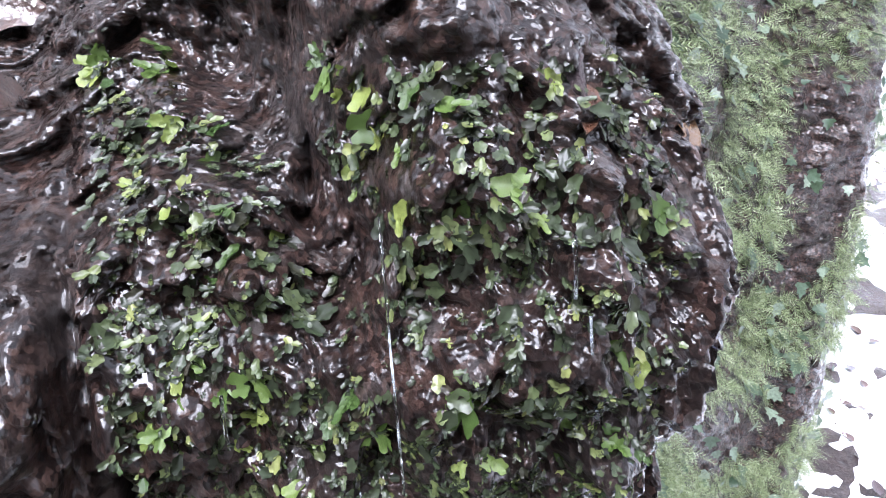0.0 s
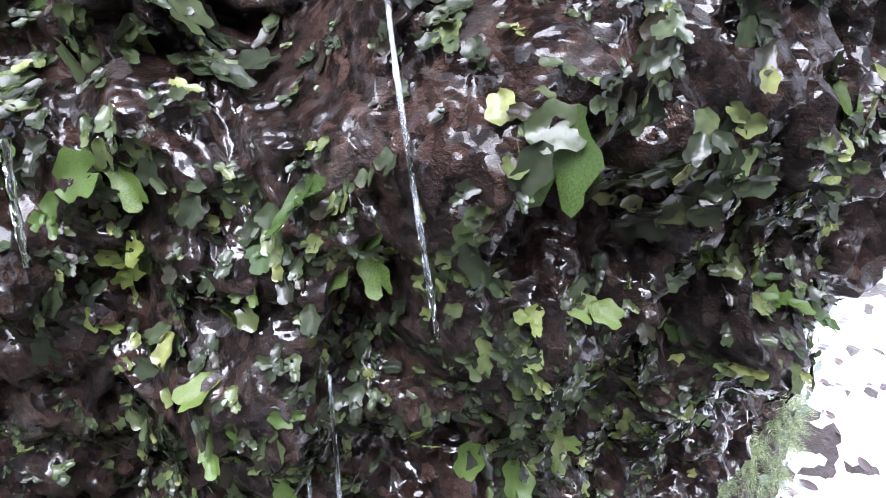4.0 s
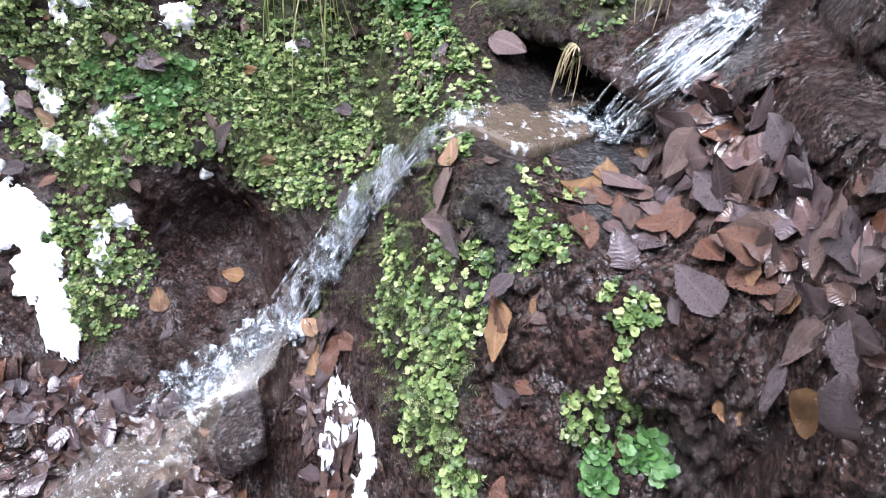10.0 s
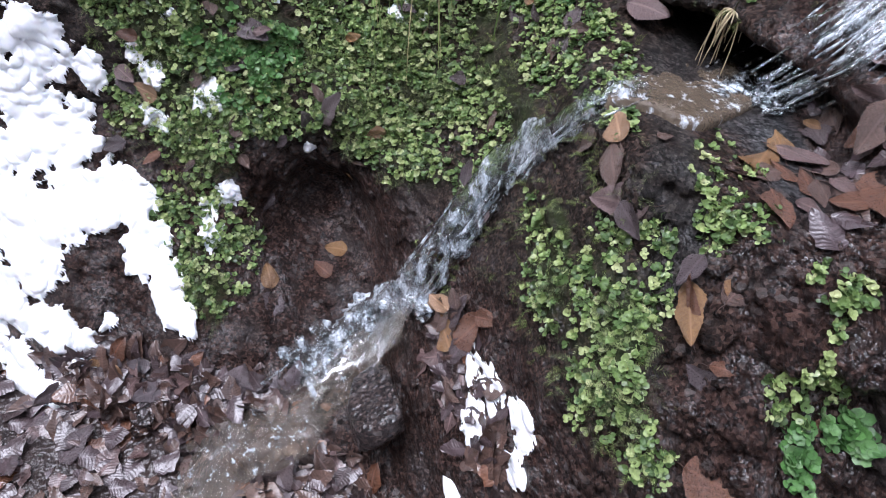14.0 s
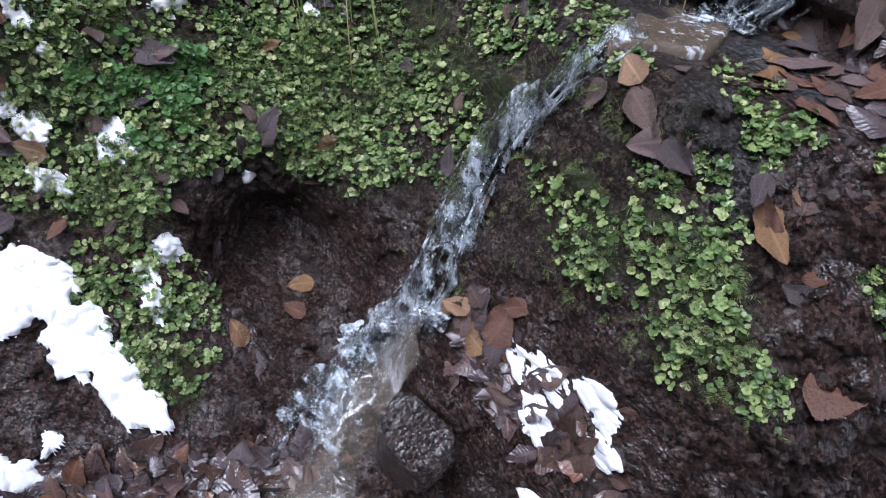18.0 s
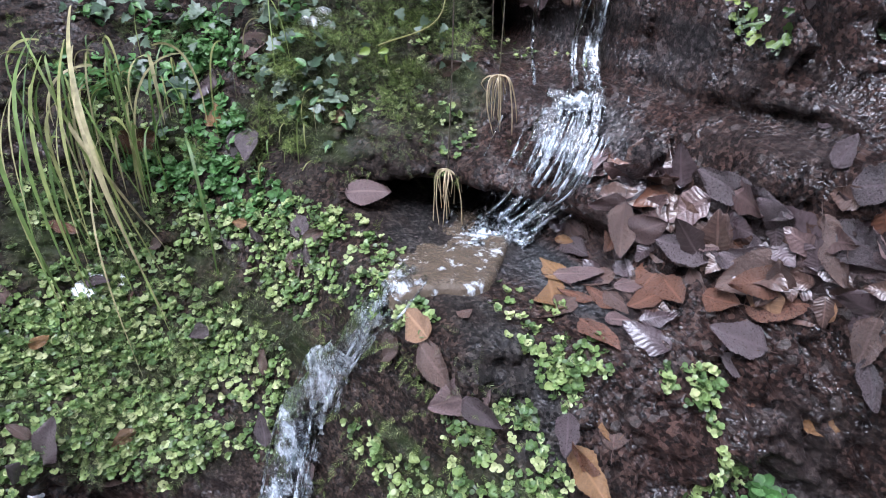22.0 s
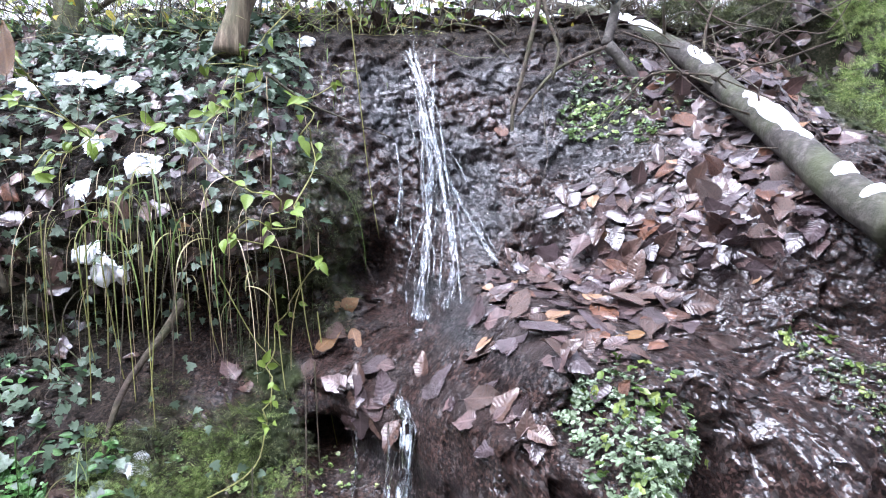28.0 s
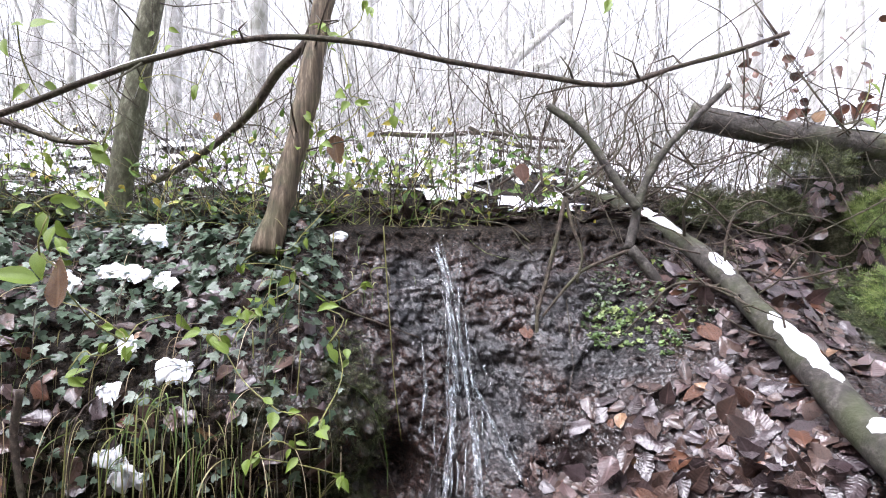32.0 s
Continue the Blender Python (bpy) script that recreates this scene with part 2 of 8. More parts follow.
LEAVES += [
    (0.634, -0.031, 0.055, 164.553, 0.7, 3), (0.581, 0.011, 0.051, 149.655, 0.7, 0), (0.533, 0.344, 0.056, 161.135, 0.5, 3), (0.616, 0.553, 0.055, -29.218, 0.8, 4),
    (0.657, 0.515, 0.085, 63.556, 0.7, 0), (0.616, 0.517, 0.07, -67.856, 0.6, 1), (0.607, 0.557, 0.085, 160.806, 0.7, 3), (0.603, 0.555, 0.072, 162.451, 0.6, 3),
    (0.569, 0.574, 0.038, 16.009, 0.6, 2), (0.574, 0.481, 0.077, 96.64, 0.6, 5), (0.553, 0.469, 0.058, 142.048, 0.6, 1), (0.597, 0.448, 0.067, 135.759, 0.5, 3),
    (0.601, 0.412, 0.054, 46.087, 0.5, 1), (0.605, 0.402, 0.056, 137.008, 0.5, 1), (0.598, 0.671, 0.073, 59.094, 0.6, 1),
]
LEAVES += [
    (0.623, 0.372, 0.085, -46.785, 0.5, 3), (0.448, 0.452, 0.077, 66.57, 0.6, 0), (0.46, 0.449, 0.046, 83.421, 0.7, 0), (0.45, 0.462, 0.062, 15.675, 0.6, 1),
    (0.417, 0.415, 0.08, 19.095, 0.5, 4), (0.413, 0.611, 0.059, -148.757, 0.6, 1), (0.424, 0.544, 0.053, 33.166, 0.6, 5), (0.428, 0.619, 0.065, 66.832, 0.6, 3),
    (0.489, 0.433, 0.037, 65.743, 0.5, 4), (0.491, 0.411, 0.058, -66.1, 0.4, 0), (0.408, 0.583, 0.04, 8.453, 0.6, 1), (0.434, 0.513, 0.058, 47.51, 0.55, 5),
    (0.428, 0.537, 0.064, 118.075, 0.5, 5), (0.442, 0.516, 0.053, -70.59, 0.5, 3), (0.46, 0.51, 0.059, -56.909, 0.55, 1),
]
LEAVES += [
    (0.472, 0.49, 0.071, 55.335, 0.6, 5), (0.445, 0.579, 0.08, 94.318, 0.45, 3), (0.443, 0.574, 0.077, -75.618, 0.5, 3), (0.469, 0.561, 0.074, 42.861, 0.5, 3),
    (0.474, 0.531, 0.077, -175.879, 0.5, 1), (0.474, 0.5, 0.055, 179.729, 0.6, 0), (0.409, 0.442, 0.067, 133.602, 0.5, 1), (0.426, 0.449, 0.057, 141.518, 0.4, 3),
    (0.425, 0.563, 0.077, 108.756, 0.6, 5), (0.417, 0.616, 0.046, -40.583, 0.5, 3), (0.467, 0.449, 0.052, 110.02, 0.7, 0), (0.436, 0.54, 0.049, 14.7, 0.5, 3),
    (0.456, 0.957, 0.062, 63.668, 0.6, 4), (0.461, 0.922, 0.064, 99.419, 0.6, 1), (0.468, 0.883, 0.073, 40.193, 0.6, 4),
]
LEAVES += [
    (0.472, 0.867, 0.077, 152.384, 0.5, 1), (0.451, 0.926, 0.056, 147.131, 0.5, 2), (0.387, 0.922, 0.083, 18.029, 0.6, 5), (0.359, 1.326, 0.054, 13.698, 0.6, 0),
    (0.333, 1.095, 0.038, 49.08, 0.7, 4), (0.308, 1.149, 0.036, 61.143, 0.7, 4), (0.287, 1.149, 0.051, -90.335, 0.7, 4), (0.384, 0.988, 0.048, 44.115, 0.7, 2),
    (0.393, 0.982, 0.043, 55.796, 0.6, 2), (0.386, 1.004, 0.032, 73.779, 0.6, 2), (0.299, 0.935, 0.055, -67.898, 0.6, 1), (0.382, 0.925, 0.025, 34.191, 0.7, 0),
    (0.447, 0.876, 0.053, 81.543, 0.6, 5), (0.453, 0.867, 0.084, 83.064, 0.6, 3), (0.448, 0.849, 0.066, -129.578, 0.6, 5),
]
LEAVES += [
    (0.437, 0.87, 0.042, -91.352, 0.6, 3),
]
GREEN = [
    (0.565, 0.223, 0.018, 0.092, 0.9, 0), (0.551, 0.289, 0.008, 0.05, 0.9, 0), (0.597, 0.2, 0.012, 0.039, 0.7, 0), (0.597, 0.145, 0.009, 0.025, 0.7, 0),
    (0.54, 0.128, 0.017, 0.036, 0.6, 0), (0.564, 0.108, 0.013, 0.036, 0.5, 0), (0.571, 0.143, 0.01, 0.032, 0.6, 0), (0.528, 0.405, 0.02, 0.01, 0.8, 0),
    (0.531, 0.368, 0.006, 0.022, 0.8, 0), (0.478, 0.265, 0.015, 0.036, 0.9, 0), (0.457, 0.206, 0.017, 0.043, 0.7, 3), (0.483, 0.381, 0.01, 0.012, 0.5, 0),
    (0.478, 0.329, 0.004, 0.033, 0.4, 0), (0.693, 0.239, 0.04, 0.076, 0.75, 0), (0.671, 0.168, 0.033, 0.049, 0.8, 0),
]
GREEN += [
    (0.688, 0.108, 0.015, 0.036, 0.8, 0), (0.721, 0.153, 0.023, 0.066, 0.6, 0), (0.59, 0.431, 0.024, 0.026, 0.9, 0), (0.614, 0.342, 0.011, 0.029, 0.6, 0),
    (0.794, 0.21, 0.034, 0.068, 0.7, 3), (0.771, 0.129, 0.024, 0.044, 0.6, 0), (0.828, 0.218, 0.019, 0.056, 0.6, 0), (0.833, 0.075, 0.017, 0.066, 0.6, 0),
    (0.855, -0.111, 0.014, 0.063, 0.6, 0), (0.81, -0.114, 0.02, 0.049, 0.5, 0), (0.825, -0.163, 0.012, 0.029, 0.6, 0), (0.863, 0.117, 0.02, 0.081, 0.5, 0),
    (0.628, 0.198, 0.006, 0.018, 0.5, 0), (0.595, 0.424, 0.024, 0.038, 1, 0), (0.615, 0.363, 0.008, 0.031, 0.8, 0),
]
GREEN += [
    (0.622, 0.663, 0.013, 0.033, 0.6, 3), (0.634, 0.479, 0.022, 0.026, 0.7, 3), (0.674, 0.376, 0.013, 0.045, 0.6, 0), (0.682, 0.277, 0.019, 0.061, 0.6, 0),
    (0.651, 0.253, 0.011, 0.057, 0.5, 0), (0.648, 0.204, 0.014, 0.031, 0.5, 0), (0.525, 0.394, 0.017, 0.017, 0.8, 0), (0.528, 0.365, 0.006, 0.014, 0.7, 0),
    (0.474, 0.383, 0.007, 0.01, 0.6, 0), (0.419, 0.626, 0.004, 0.01, 0.7, 0), (0.637, 0.227, 0.013, 0.041, 0.5, 0), (0.7, 0.234, 0.006, 0.033, 0.6, 0),
    (0.374, 0.882, 0.022, 0.052, 1, 2), (0.398, 0.850, 0.008, 0.032, 0.9, 2),
]
GREEN += [
    (0.428, 0.776, 0.004, 0.016, 0.8, 2), (0.396, 0.913, 0.004, 0.01, 0.7, 2), (0.427, 0.75, 0.004, 0.01, 0.6, 2), (0.533, 0.718, 0.028, 0.055, 0.22, 0),
    (0.562, 0.659, 0.022, 0.042, 0.25, 0), (0.526, 0.579, 0.015, 0.035, 0.25, 0), (0.615, 0.686, 0.019, 0.056, 0.5, 3), (0.625, 0.47, 0.024, 0.043, 0.5, 3),
    (0.668, 0.217, 0.038, 0.098, 0.35, 0), (0.699, 0.339, 0.028, 0.067, 0.3, 0), (0.305, 1.35, 0.021, 0.05, 0.5, 0), (0.114, 1.423, 0.039, 0.153, 0.7, 1),
    (0.286, 1.435, 0.026, 0.093, 0.3, 2), (0.467, 0.664, 0.015, 0.01, 0.4, 0),
]
GREEN += [
    (0.370, 0.925, 0.014, 0.030, 1, 2), (0.386, 0.850, 0.010, 0.030, 1, 2), (0.393, 0.800, 0.006, 0.036, 1, 2),
    (0.800, 0.300, 0.030, 0.050, 0.8, 0), (0.850, 0.320, 0.026, 0.050, 0.7, 0), (0.750, 0.330, 0.026, 0.050, 0.8, 0), (0.880, 0.300, 0.020, 0.060, 0.6, 0),
    (0.820, 0.215, 0.026, 0.050, 0.9, 0), (0.791, 0.135, 0.026, 0.045, 0.9, 0), (0.845, 0.000, 0.022, 0.060, 0.9, 0), (0.817, -0.066, 0.020, 0.050, 0.9, 0),
    (0.740, 0.160, 0.028, 0.050, 0.9, 0), (0.688, 0.199, 0.026, 0.050, 0.9, 0), (0.655, 0.300, 0.024, 0.050, 0.9, 0), (0.703, 0.090, 0.020, 0.040, 0.9, 0),
    (0.608, 0.395, 0.018, 0.034, 0.9, 0), (0.844, -0.150, 0.014, 0.050, 0.8, 0), (0.864, 0.243, 0.022, 0.040, 0.8, 0), (0.822, 0.100, 0.024, 0.040, 0.9, 0),
    (0.786, 0.190, 0.026, 0.050, 0.8, 0), (0.698, 0.298, 0.024, 0.045, 0.9, 0), (0.864, -0.100, 0.012, 0.050, 0.8, 0), (0.885, 0.087, 0.014, 0.050, 0.7, 0),
    (0.735, 0.265, 0.024, 0.040, 0.8, 0), (0.150, 0.450, 0.020, 0.090, 0.9, 0), (0.135, 0.250, 0.020, 0.120, 0.9, 0), (0.168, 0.330, 0.016, 0.110, 0.8, 0),
]
GREEN += [
    (0.660, 0.560, 0.016, 0.040, 0.7, 0), (0.690, 0.440, 0.018, 0.045, 0.8, 0), (0.640, 0.400, 0.016, 0.040, 0.8, 0), (0.705, 0.300, 0.016, 0.050, 0.8, 0),
    (0.615, 0.560, 0.014, 0.030, 0.6, 3), (0.588, 0.640, 0.012, 0.030, 0.5, 0), (0.560, 0.600, 0.012, 0.026, 0.4, 0), (0.632, 0.240, 0.012, 0.036, 0.7, 0),
    (0.655, 0.640, 0.016, 0.034, 0.5, 3), (0.640, 0.520, 0.012, 0.026, 0.6, 0), (0.538, 0.650, 0.014, 0.024, 0.35, 0), (0.515, 0.700, 0.012, 0.024, 0.35, 0),
]
SNOW = [
    (0.983, 0.145, 0.029, 0.067), (1.003, 0.014, 0.027, 0.081), (0.973, -0.09, 0.034, 0.061), (1.029, -0.199, 0.027, 0.075),
    (0.939, 0.18, 0.023, 0.059), (0.951, -0.005, 0.023, 0.13), (0.979, -0.14, 0.024, 0.07), (0.925, 0.046, 0.018, 0.065),
    (0.901, 0.139, 0.01, 0.04), (0.927, -0.06, 0.025, 0.044), (0.95, 0.111, 0.01, 0.059), (0.896, -0.055, 0.023, 0.044),
    (0.88, -0.13, 0.019, 0.044), (0.87, -0.186, 0.015, 0.037), (0.857, -0.212, 0.009, 0.019), (0.984, -0.245, 0.03, 0.027),
    (1.017, -0.335, 0.024, 0.051), (0.962, -0.269, 0.016, 0.019), (1.032, -0.403, 0.013, 0.01), (0.925, -0.234, 0.009, 0.011),
    (0.859, 0.159, 0.008, 0.02), (0.821, 0.136, 0.01, 0.029), (0.827, -0.066, 0.009, 0.038),
]
SNOW += [
    (0.811, -0.013, 0.009, 0.021), (0.862, 0.083, 0.009, 0.02), (0.75, 0.055, 0.004, 0.017), (0.617, -0.037, 0.013, 0.022),
    (0.622, -0.094, 0.01, 0.027), (0.591, -0.023, 0.008, 0.028), (0.593, -0.077, 0.007, 0.018), (0.626, -0.198, 0.008, 0.011),
    (0.867, 0.197, 0.007, 0.018), (0.944, 0.2, 0.009, 0.046), (0.843, 0.26, 0.005, 0.01), (0.693, 0.312, 0.006, 0.01),
    (0.771, 0.332, 0.011, 0.026), (0.833, 0.355, 0.008, 0.016), (0.86, 0.082, 0.008, 0.017), (0.846, 0.33, 0.005, 0.031),
    (0.687, 0.321, 0.004, 0.01), (0.842, 0.269, 0.004, 0.013), (0.679, 0.312, 0.004, 0.01), (0.564, 0.726, 0.004, 0.01),
    (0.555, 0.738, 0.004, 0.01), (0.542, 1.566, 0.007, 0.035), (0.557, 1.459, 0.01, 0.019),
]
SNOW += [
    (0.555, 1.304, 0.005, 0.017), (0.538, 1.437, 0.004, 0.024), (0.537, 1.258, 0.006, 0.019), (0.563, 1.217, 0.004, 0.014),
    (0.552, 1.058, 0.006, 0.021), (0.451, 1.583, 0.004, 0.011), (0.557, 0.721, 0.005, 0.01), (0.562, 1.096, 0.004, 0.012),
    (0.581, 1.443, 0.004, 0.018),
]
MOSSY = [
    (0.535, 0.714, 0.032, 0.097, 0.35), (0.574, 0.671, 0.017, 0.054, 0.7), (0.528, 0.604, 0.015, 0.029, 0.6), (0.564, 0.584, 0.011, 0.023, 0.5),
    (0.643, 0.547, 0.02, 0.053, 0.5), (0.654, 0.371, 0.022, 0.08, 0.4), (0.627, 0.295, 0.017, 0.07, 0.5), 
    (0.834, -0.153, 0.014, 0.042, 0.8), (0.71, 0.181, 0.056, 0.108, 0.4), (0.831, 0.139, 0.032, 0.129, 0.5),
    (0.594, 0.237, 0.006, 0.02, 1), (0.595, 0.18, 0.01, 0.04, 0.5), (0.564, 0.19, 0.022, 0.085, 0.5), (0.473, 1.007, 0.013, 0.071, 0.7),
    (0.492, 0.857, 0.012, 0.053, 0.7), (0.508, 1.21, 0.015, 0.068, 0.3), (0.478, 1.125, 0.015, 0.087, 0.3),
]
MOSSY += [
    (0.505, 0.761, 0.02, 0.047, 0.6), (0.529, 0.703, 0.028, 0.04, 0.25), (0.114, 1.423, 0.049, 0.168, 0.8), (0.24, 1.147, 0.008, 0.061, 0.7),
    (0.452, 1.227, 0.014, 0.1, 0.35), (0.578, 1.037, 0.021, 0.116, 0.25), (0.538, 0.699, 0.032, 0.111, 0.25), (0.576, 0.581, 0.022, 0.057, 0.7),
    (0.518, 0.636, 0.022, 0.068, 0.4), (0.459, 1.143, 0.019, 0.201, 0.5), (0.158, 1.372, 0.025, 0.167, 1), (0.693, 0.384, 0.025, 0.096, 0.6),
    (0.679, 0.233, 0.029, 0.081, 0.6), (0.814, 0.236, 0.055, 0.079, 0.5),
]
GRITTY = [
    (0.551, 0.379, 0.017, 0.043, 0.9), (0.535, 0.436, 0.033, 0.01, 0.9), (0.546, 0.339, 0.014, 0.073, 0.8), (0.517, 0.425, 0.026, 0.01, 0.9),
    (0.501, 0.418, 0.016, 0.013, 0.9), (0.464, 0.606, 0.009, 0.031, 0.6), (0.412, 1.427, 0.018, 0.133, 0.8), (0.382, 1.217, 0.019, 0.152, 0.7),
    (0.324, 1.326, 0.03, 0.152, 0.7), (0.351, 1.493, 0.031, 0.062, 0.6), (0.294, 0.539, 0.028, 0.043, 0.8), (0.272, 0.563, 0.018, 0.036, 0.6),
    (0.356, 0.596, 0.02, 0.055, 0.6), (0.382, 0.55, 0.02, 0.039, 0.4), (0.188, 0.854, 0.009, 0.039, 0.3), (0.41, 0.97, 0.012, 0.055, 0.6),
    (0.285, 0.600, 0.020, 0.035, 0.8), (0.272, 0.490, 0.020, 0.050, 0.9), (0.591, 0.388, 0.014, 0.013, 0.8), (0.445, 0.721, 0.013, 0.046, 0.5),
]
LITTER = [
    (0.365, 1.000, 0.034, 0.045, 1), (0.392, 0.965, 0.018, 0.030, 1), (0.340, 1.030, 0.020, 0.040, 1),
    (0.316, 1.056, 0.04, 0.078, 1), (0.281, 1.148, 0.021, 0.069, 1), (0.358, 1.011, 0.02, 0.043, 0.8), (0.26, 1.228, 0.012, 0.043, 0.7),
    (0.273, 1.268, 0.013, 0.049, 0.5), (0.446, 0.527, 0.025, 0.057, 1), (0.464, 0.532, 0.016, 0.045, 0.4), (0.426, 0.528, 0.013, 0.037, 0.8),
    (0.481, 0.433, 0.007, 0.031, 0.2), (0.46, 0.507, 0.03, 0.025, 0.3), (0.416, 0.615, 0.011, 0.018, 0.25), (0.428, 0.873, 0.012, 0.023, 0.8),
    (0.458, 0.81, 0.009, 0.035, 0.8), (0.639, -0.075, 0.022, 0.032, 0.8), (0.605, -0.105, 0.023, 0.034, 0.8), (0.917, -0.328, 0.076, 0.071, 1),
    (0.763, -0.347, 0.082, 0.036, 1), (0.561, 1.561, 0.039, 0.067, 0.5), (0.235, 1.378, 0.046, 0.112, 1),
]
LITTER += [
    (0.161, 1.529, 0.066, 0.079, 0.8), (0.298, 1.174, 0.042, 0.082, 1), (0.843, -0.29, 0.094, 0.035, 1), (0.931, -0.32, 0.059, 0.036, 1),
    (0.628, -0.049, 0.024, 0.033, 0.6),
]
STREAMS = [
    (0.022, 0.030, [(-0.994, 0.900, 1.566), (-0.954, 0.838, 1.467), (-0.917, 0.762, 1.350), (-0.903, 0.731, 1.258), (-0.898, 0.680, 1.158), (-0.895, 0.608, 1.054), (-0.878, 0.521, 0.953)]),
    (0.012, 0.024, [(-0.974, 0.892, 1.553), (-0.912, 0.787, 1.391), (-0.883, 0.737, 1.257), (-0.848, 0.665, 1.133), (-0.824, 0.576, 1.047), (-0.827, 0.517, 0.983)]),
    (0.012, 0.02, [(-0.927, 0.907, 1.545), (-0.917, 0.826, 1.422), (-0.895, 0.760, 1.310), (-0.854, 0.733, 1.218), (-0.781, 0.667, 1.107), (-0.737, 0.609, 1.054)]),
    (0.008, 0.012, [(-0.983, 0.732, 1.319), (-0.963, 0.688, 1.222), (-0.961, 0.647, 1.136)]),
    (0.03, 0.05, [(-0.886, 0.506, 0.923), (-0.899, 0.469, 0.888), (-0.862, 0.414, 0.863), (-0.857, 0.368, 0.828)]),
]
STREAMS += [
    (0.035, 0.045, [(-0.884, 0.375, 0.845), (-0.854, 0.337, 0.817), (-0.852, 0.320, 0.766), (-0.862, 0.326, 0.700), (-0.841, 0.236, 0.654)]),
    (0.006, 0.008, [(-0.979, 0.403, 0.777), (-0.996, 0.442, 0.693), (-0.937, 0.244, 0.652)]),
    (0.03, 0.06, [(-0.839, 0.249, 0.645), (-0.843, 0.184, 0.601), (-0.858, 0.148, 0.549), (-0.918, 0.196, 0.449), (-0.943, 0.121, 0.434)]),
    (0.07, 0.05, [(-0.887, 0.253, 0.632), (-0.892, 0.197, 0.593), (-0.901, 0.156, 0.551), (-0.967, 0.241, 0.455), (-0.963, 0.122, 0.430)]),
    (0.03, 0.03, [(-0.833, 0.240, 0.639), (-0.828, 0.177, 0.596), (-0.848, 0.125, 0.532), (-0.920, 0.171, 0.441)]),
    (0.03, 0.05, [(-1.032, -0.025, 0.430), (-1.052, -0.076, 0.414), (-1.065, -0.101, 0.382), (-1.094, -0.098, 0.338)]),
]
STREAMS += [
    (0.06, 0.085, [(-1.101, -0.123, 0.330), (-1.134, -0.132, 0.287), (-1.161, -0.144, 0.235), (-1.168, -0.173, 0.182), (-1.170, -0.209, 0.123), (-1.165, -0.254, 0.059), (-1.163, -0.290, -0.002), (-1.194, -0.318, -0.084)]),
    (0.05, 0.07, [(-1.116, -0.113, 0.308), (-1.149, -0.129, 0.254), (-1.172, -0.148, 0.191), (-1.166, -0.194, 0.128), (-1.161, -0.245, 0.056)]),
    (0.09, 0.13, [(-1.176, -0.287, -0.026), (-1.224, -0.325, -0.131), (-1.247, -0.384, -0.206), (-1.240, -0.455, -0.243), (-1.222, -0.519, -0.252)]),
    (0.06, 0.06, [(-1.009, -0.046, 0.429), (-1.032, -0.099, 0.410), (-1.080, -0.105, 0.355), (-1.115, -0.118, 0.298), (-1.136, -0.139, 0.237)]),
]
SLATES = [((-1.785, 0.359, 0.896), 0.045), ((-1.707, 0.357, 0.860), 0.050), ((-1.835, 0.396, 0.950), 0.035), ((-1.722, 0.429, 0.896), 0.030), ((-1.787, 0.451, 0.989), 0.040), ((-1.488, 0.281, 0.762), 0.045), ((-1.666, 0.230, 0.729), 0.030), ((-1.788, 0.304, 0.848), 0.040), ((-1.595, 0.331, 0.818), 0.030), ((-1.640, 0.299, 0.802), 0.035)]
SPLASHES = [((-1.272, -0.334, -0.181), (0.046, 0.046, 0.019)), ((-1.149, -0.288, -0.055), (0.033, 0.033, 0.017)), ((-1.222, -0.297, -0.112), (0.033, 0.033, 0.017)), ((-0.980, 0.113, 0.427), (0.036, 0.036, 0.007)), ((-0.945, 0.160, 0.430), (0.055, 0.045, 0.008)), ((-0.866, 0.235, 0.621), (0.023, 0.023, 0.017)), ((-0.879, 0.523, 0.930), (0.019, 0.019, 0.011))]
THREADS = [
    (0.0007, [(-0.036, 0.246, 0.918), (-0.030, 0.218, 0.862), (-0.022, 0.181, 0.816)]),
    (0.001, [(-0.106, 0.207, 0.847), (-0.105, 0.203, 0.835), (-0.103, 0.199, 0.823)]),
    (0.0008, [(0.056, 0.211, 0.887), (0.056, 0.207, 0.880), (0.056, 0.202, 0.874)]),
    (0.0012, [(0.055, 0.240, 0.952), (0.056, 0.239, 0.948), (0.056, 0.238, 0.945)]),
    (0.001, [(0.048, 0.221, 0.920), (0.049, 0.216, 0.908), (0.049, 0.211, 0.895)]),
    (0.0014, [(0.069, 0.238, 0.829), (0.069, 0.234, 0.823), (0.068, 0.230, 0.818)]),
    (0.0006, [(-0.047, 0.208, 0.790), (-0.044, 0.187, 0.736), (-0.044, 0.157, 0.684)]),
    (0.0006, [(-0.059, 0.226, 0.741), (-0.057, 0.206, 0.700), (-0.056, 0.181, 0.661)]),
]
POOL = [
    (0, [(-1.104, 0.243, 0.425), (-1.012, 0.270, 0.425), (-0.930, 0.294, 0.425), (-0.935, 0.152, 0.425), (-0.924, 0.055, 0.425), (-0.926, -0.035, 0.425), (-0.986, -0.065, 0.425), (-1.035, -0.102, 0.425), (-1.076, -0.016, 0.425), (-1.081, 0.084, 0.425)]),
]
RUNOFF = [
    (0.1, 0.3, [(-1.183, -0.305, -0.114), (-1.219, -0.357, -0.208), (-1.222, -0.433, -0.266), (-1.201, -0.518, -0.289), (-1.191, -0.606, -0.299), (-1.211, -0.693, -0.327), (-1.258, -0.790, -0.410)]),
]
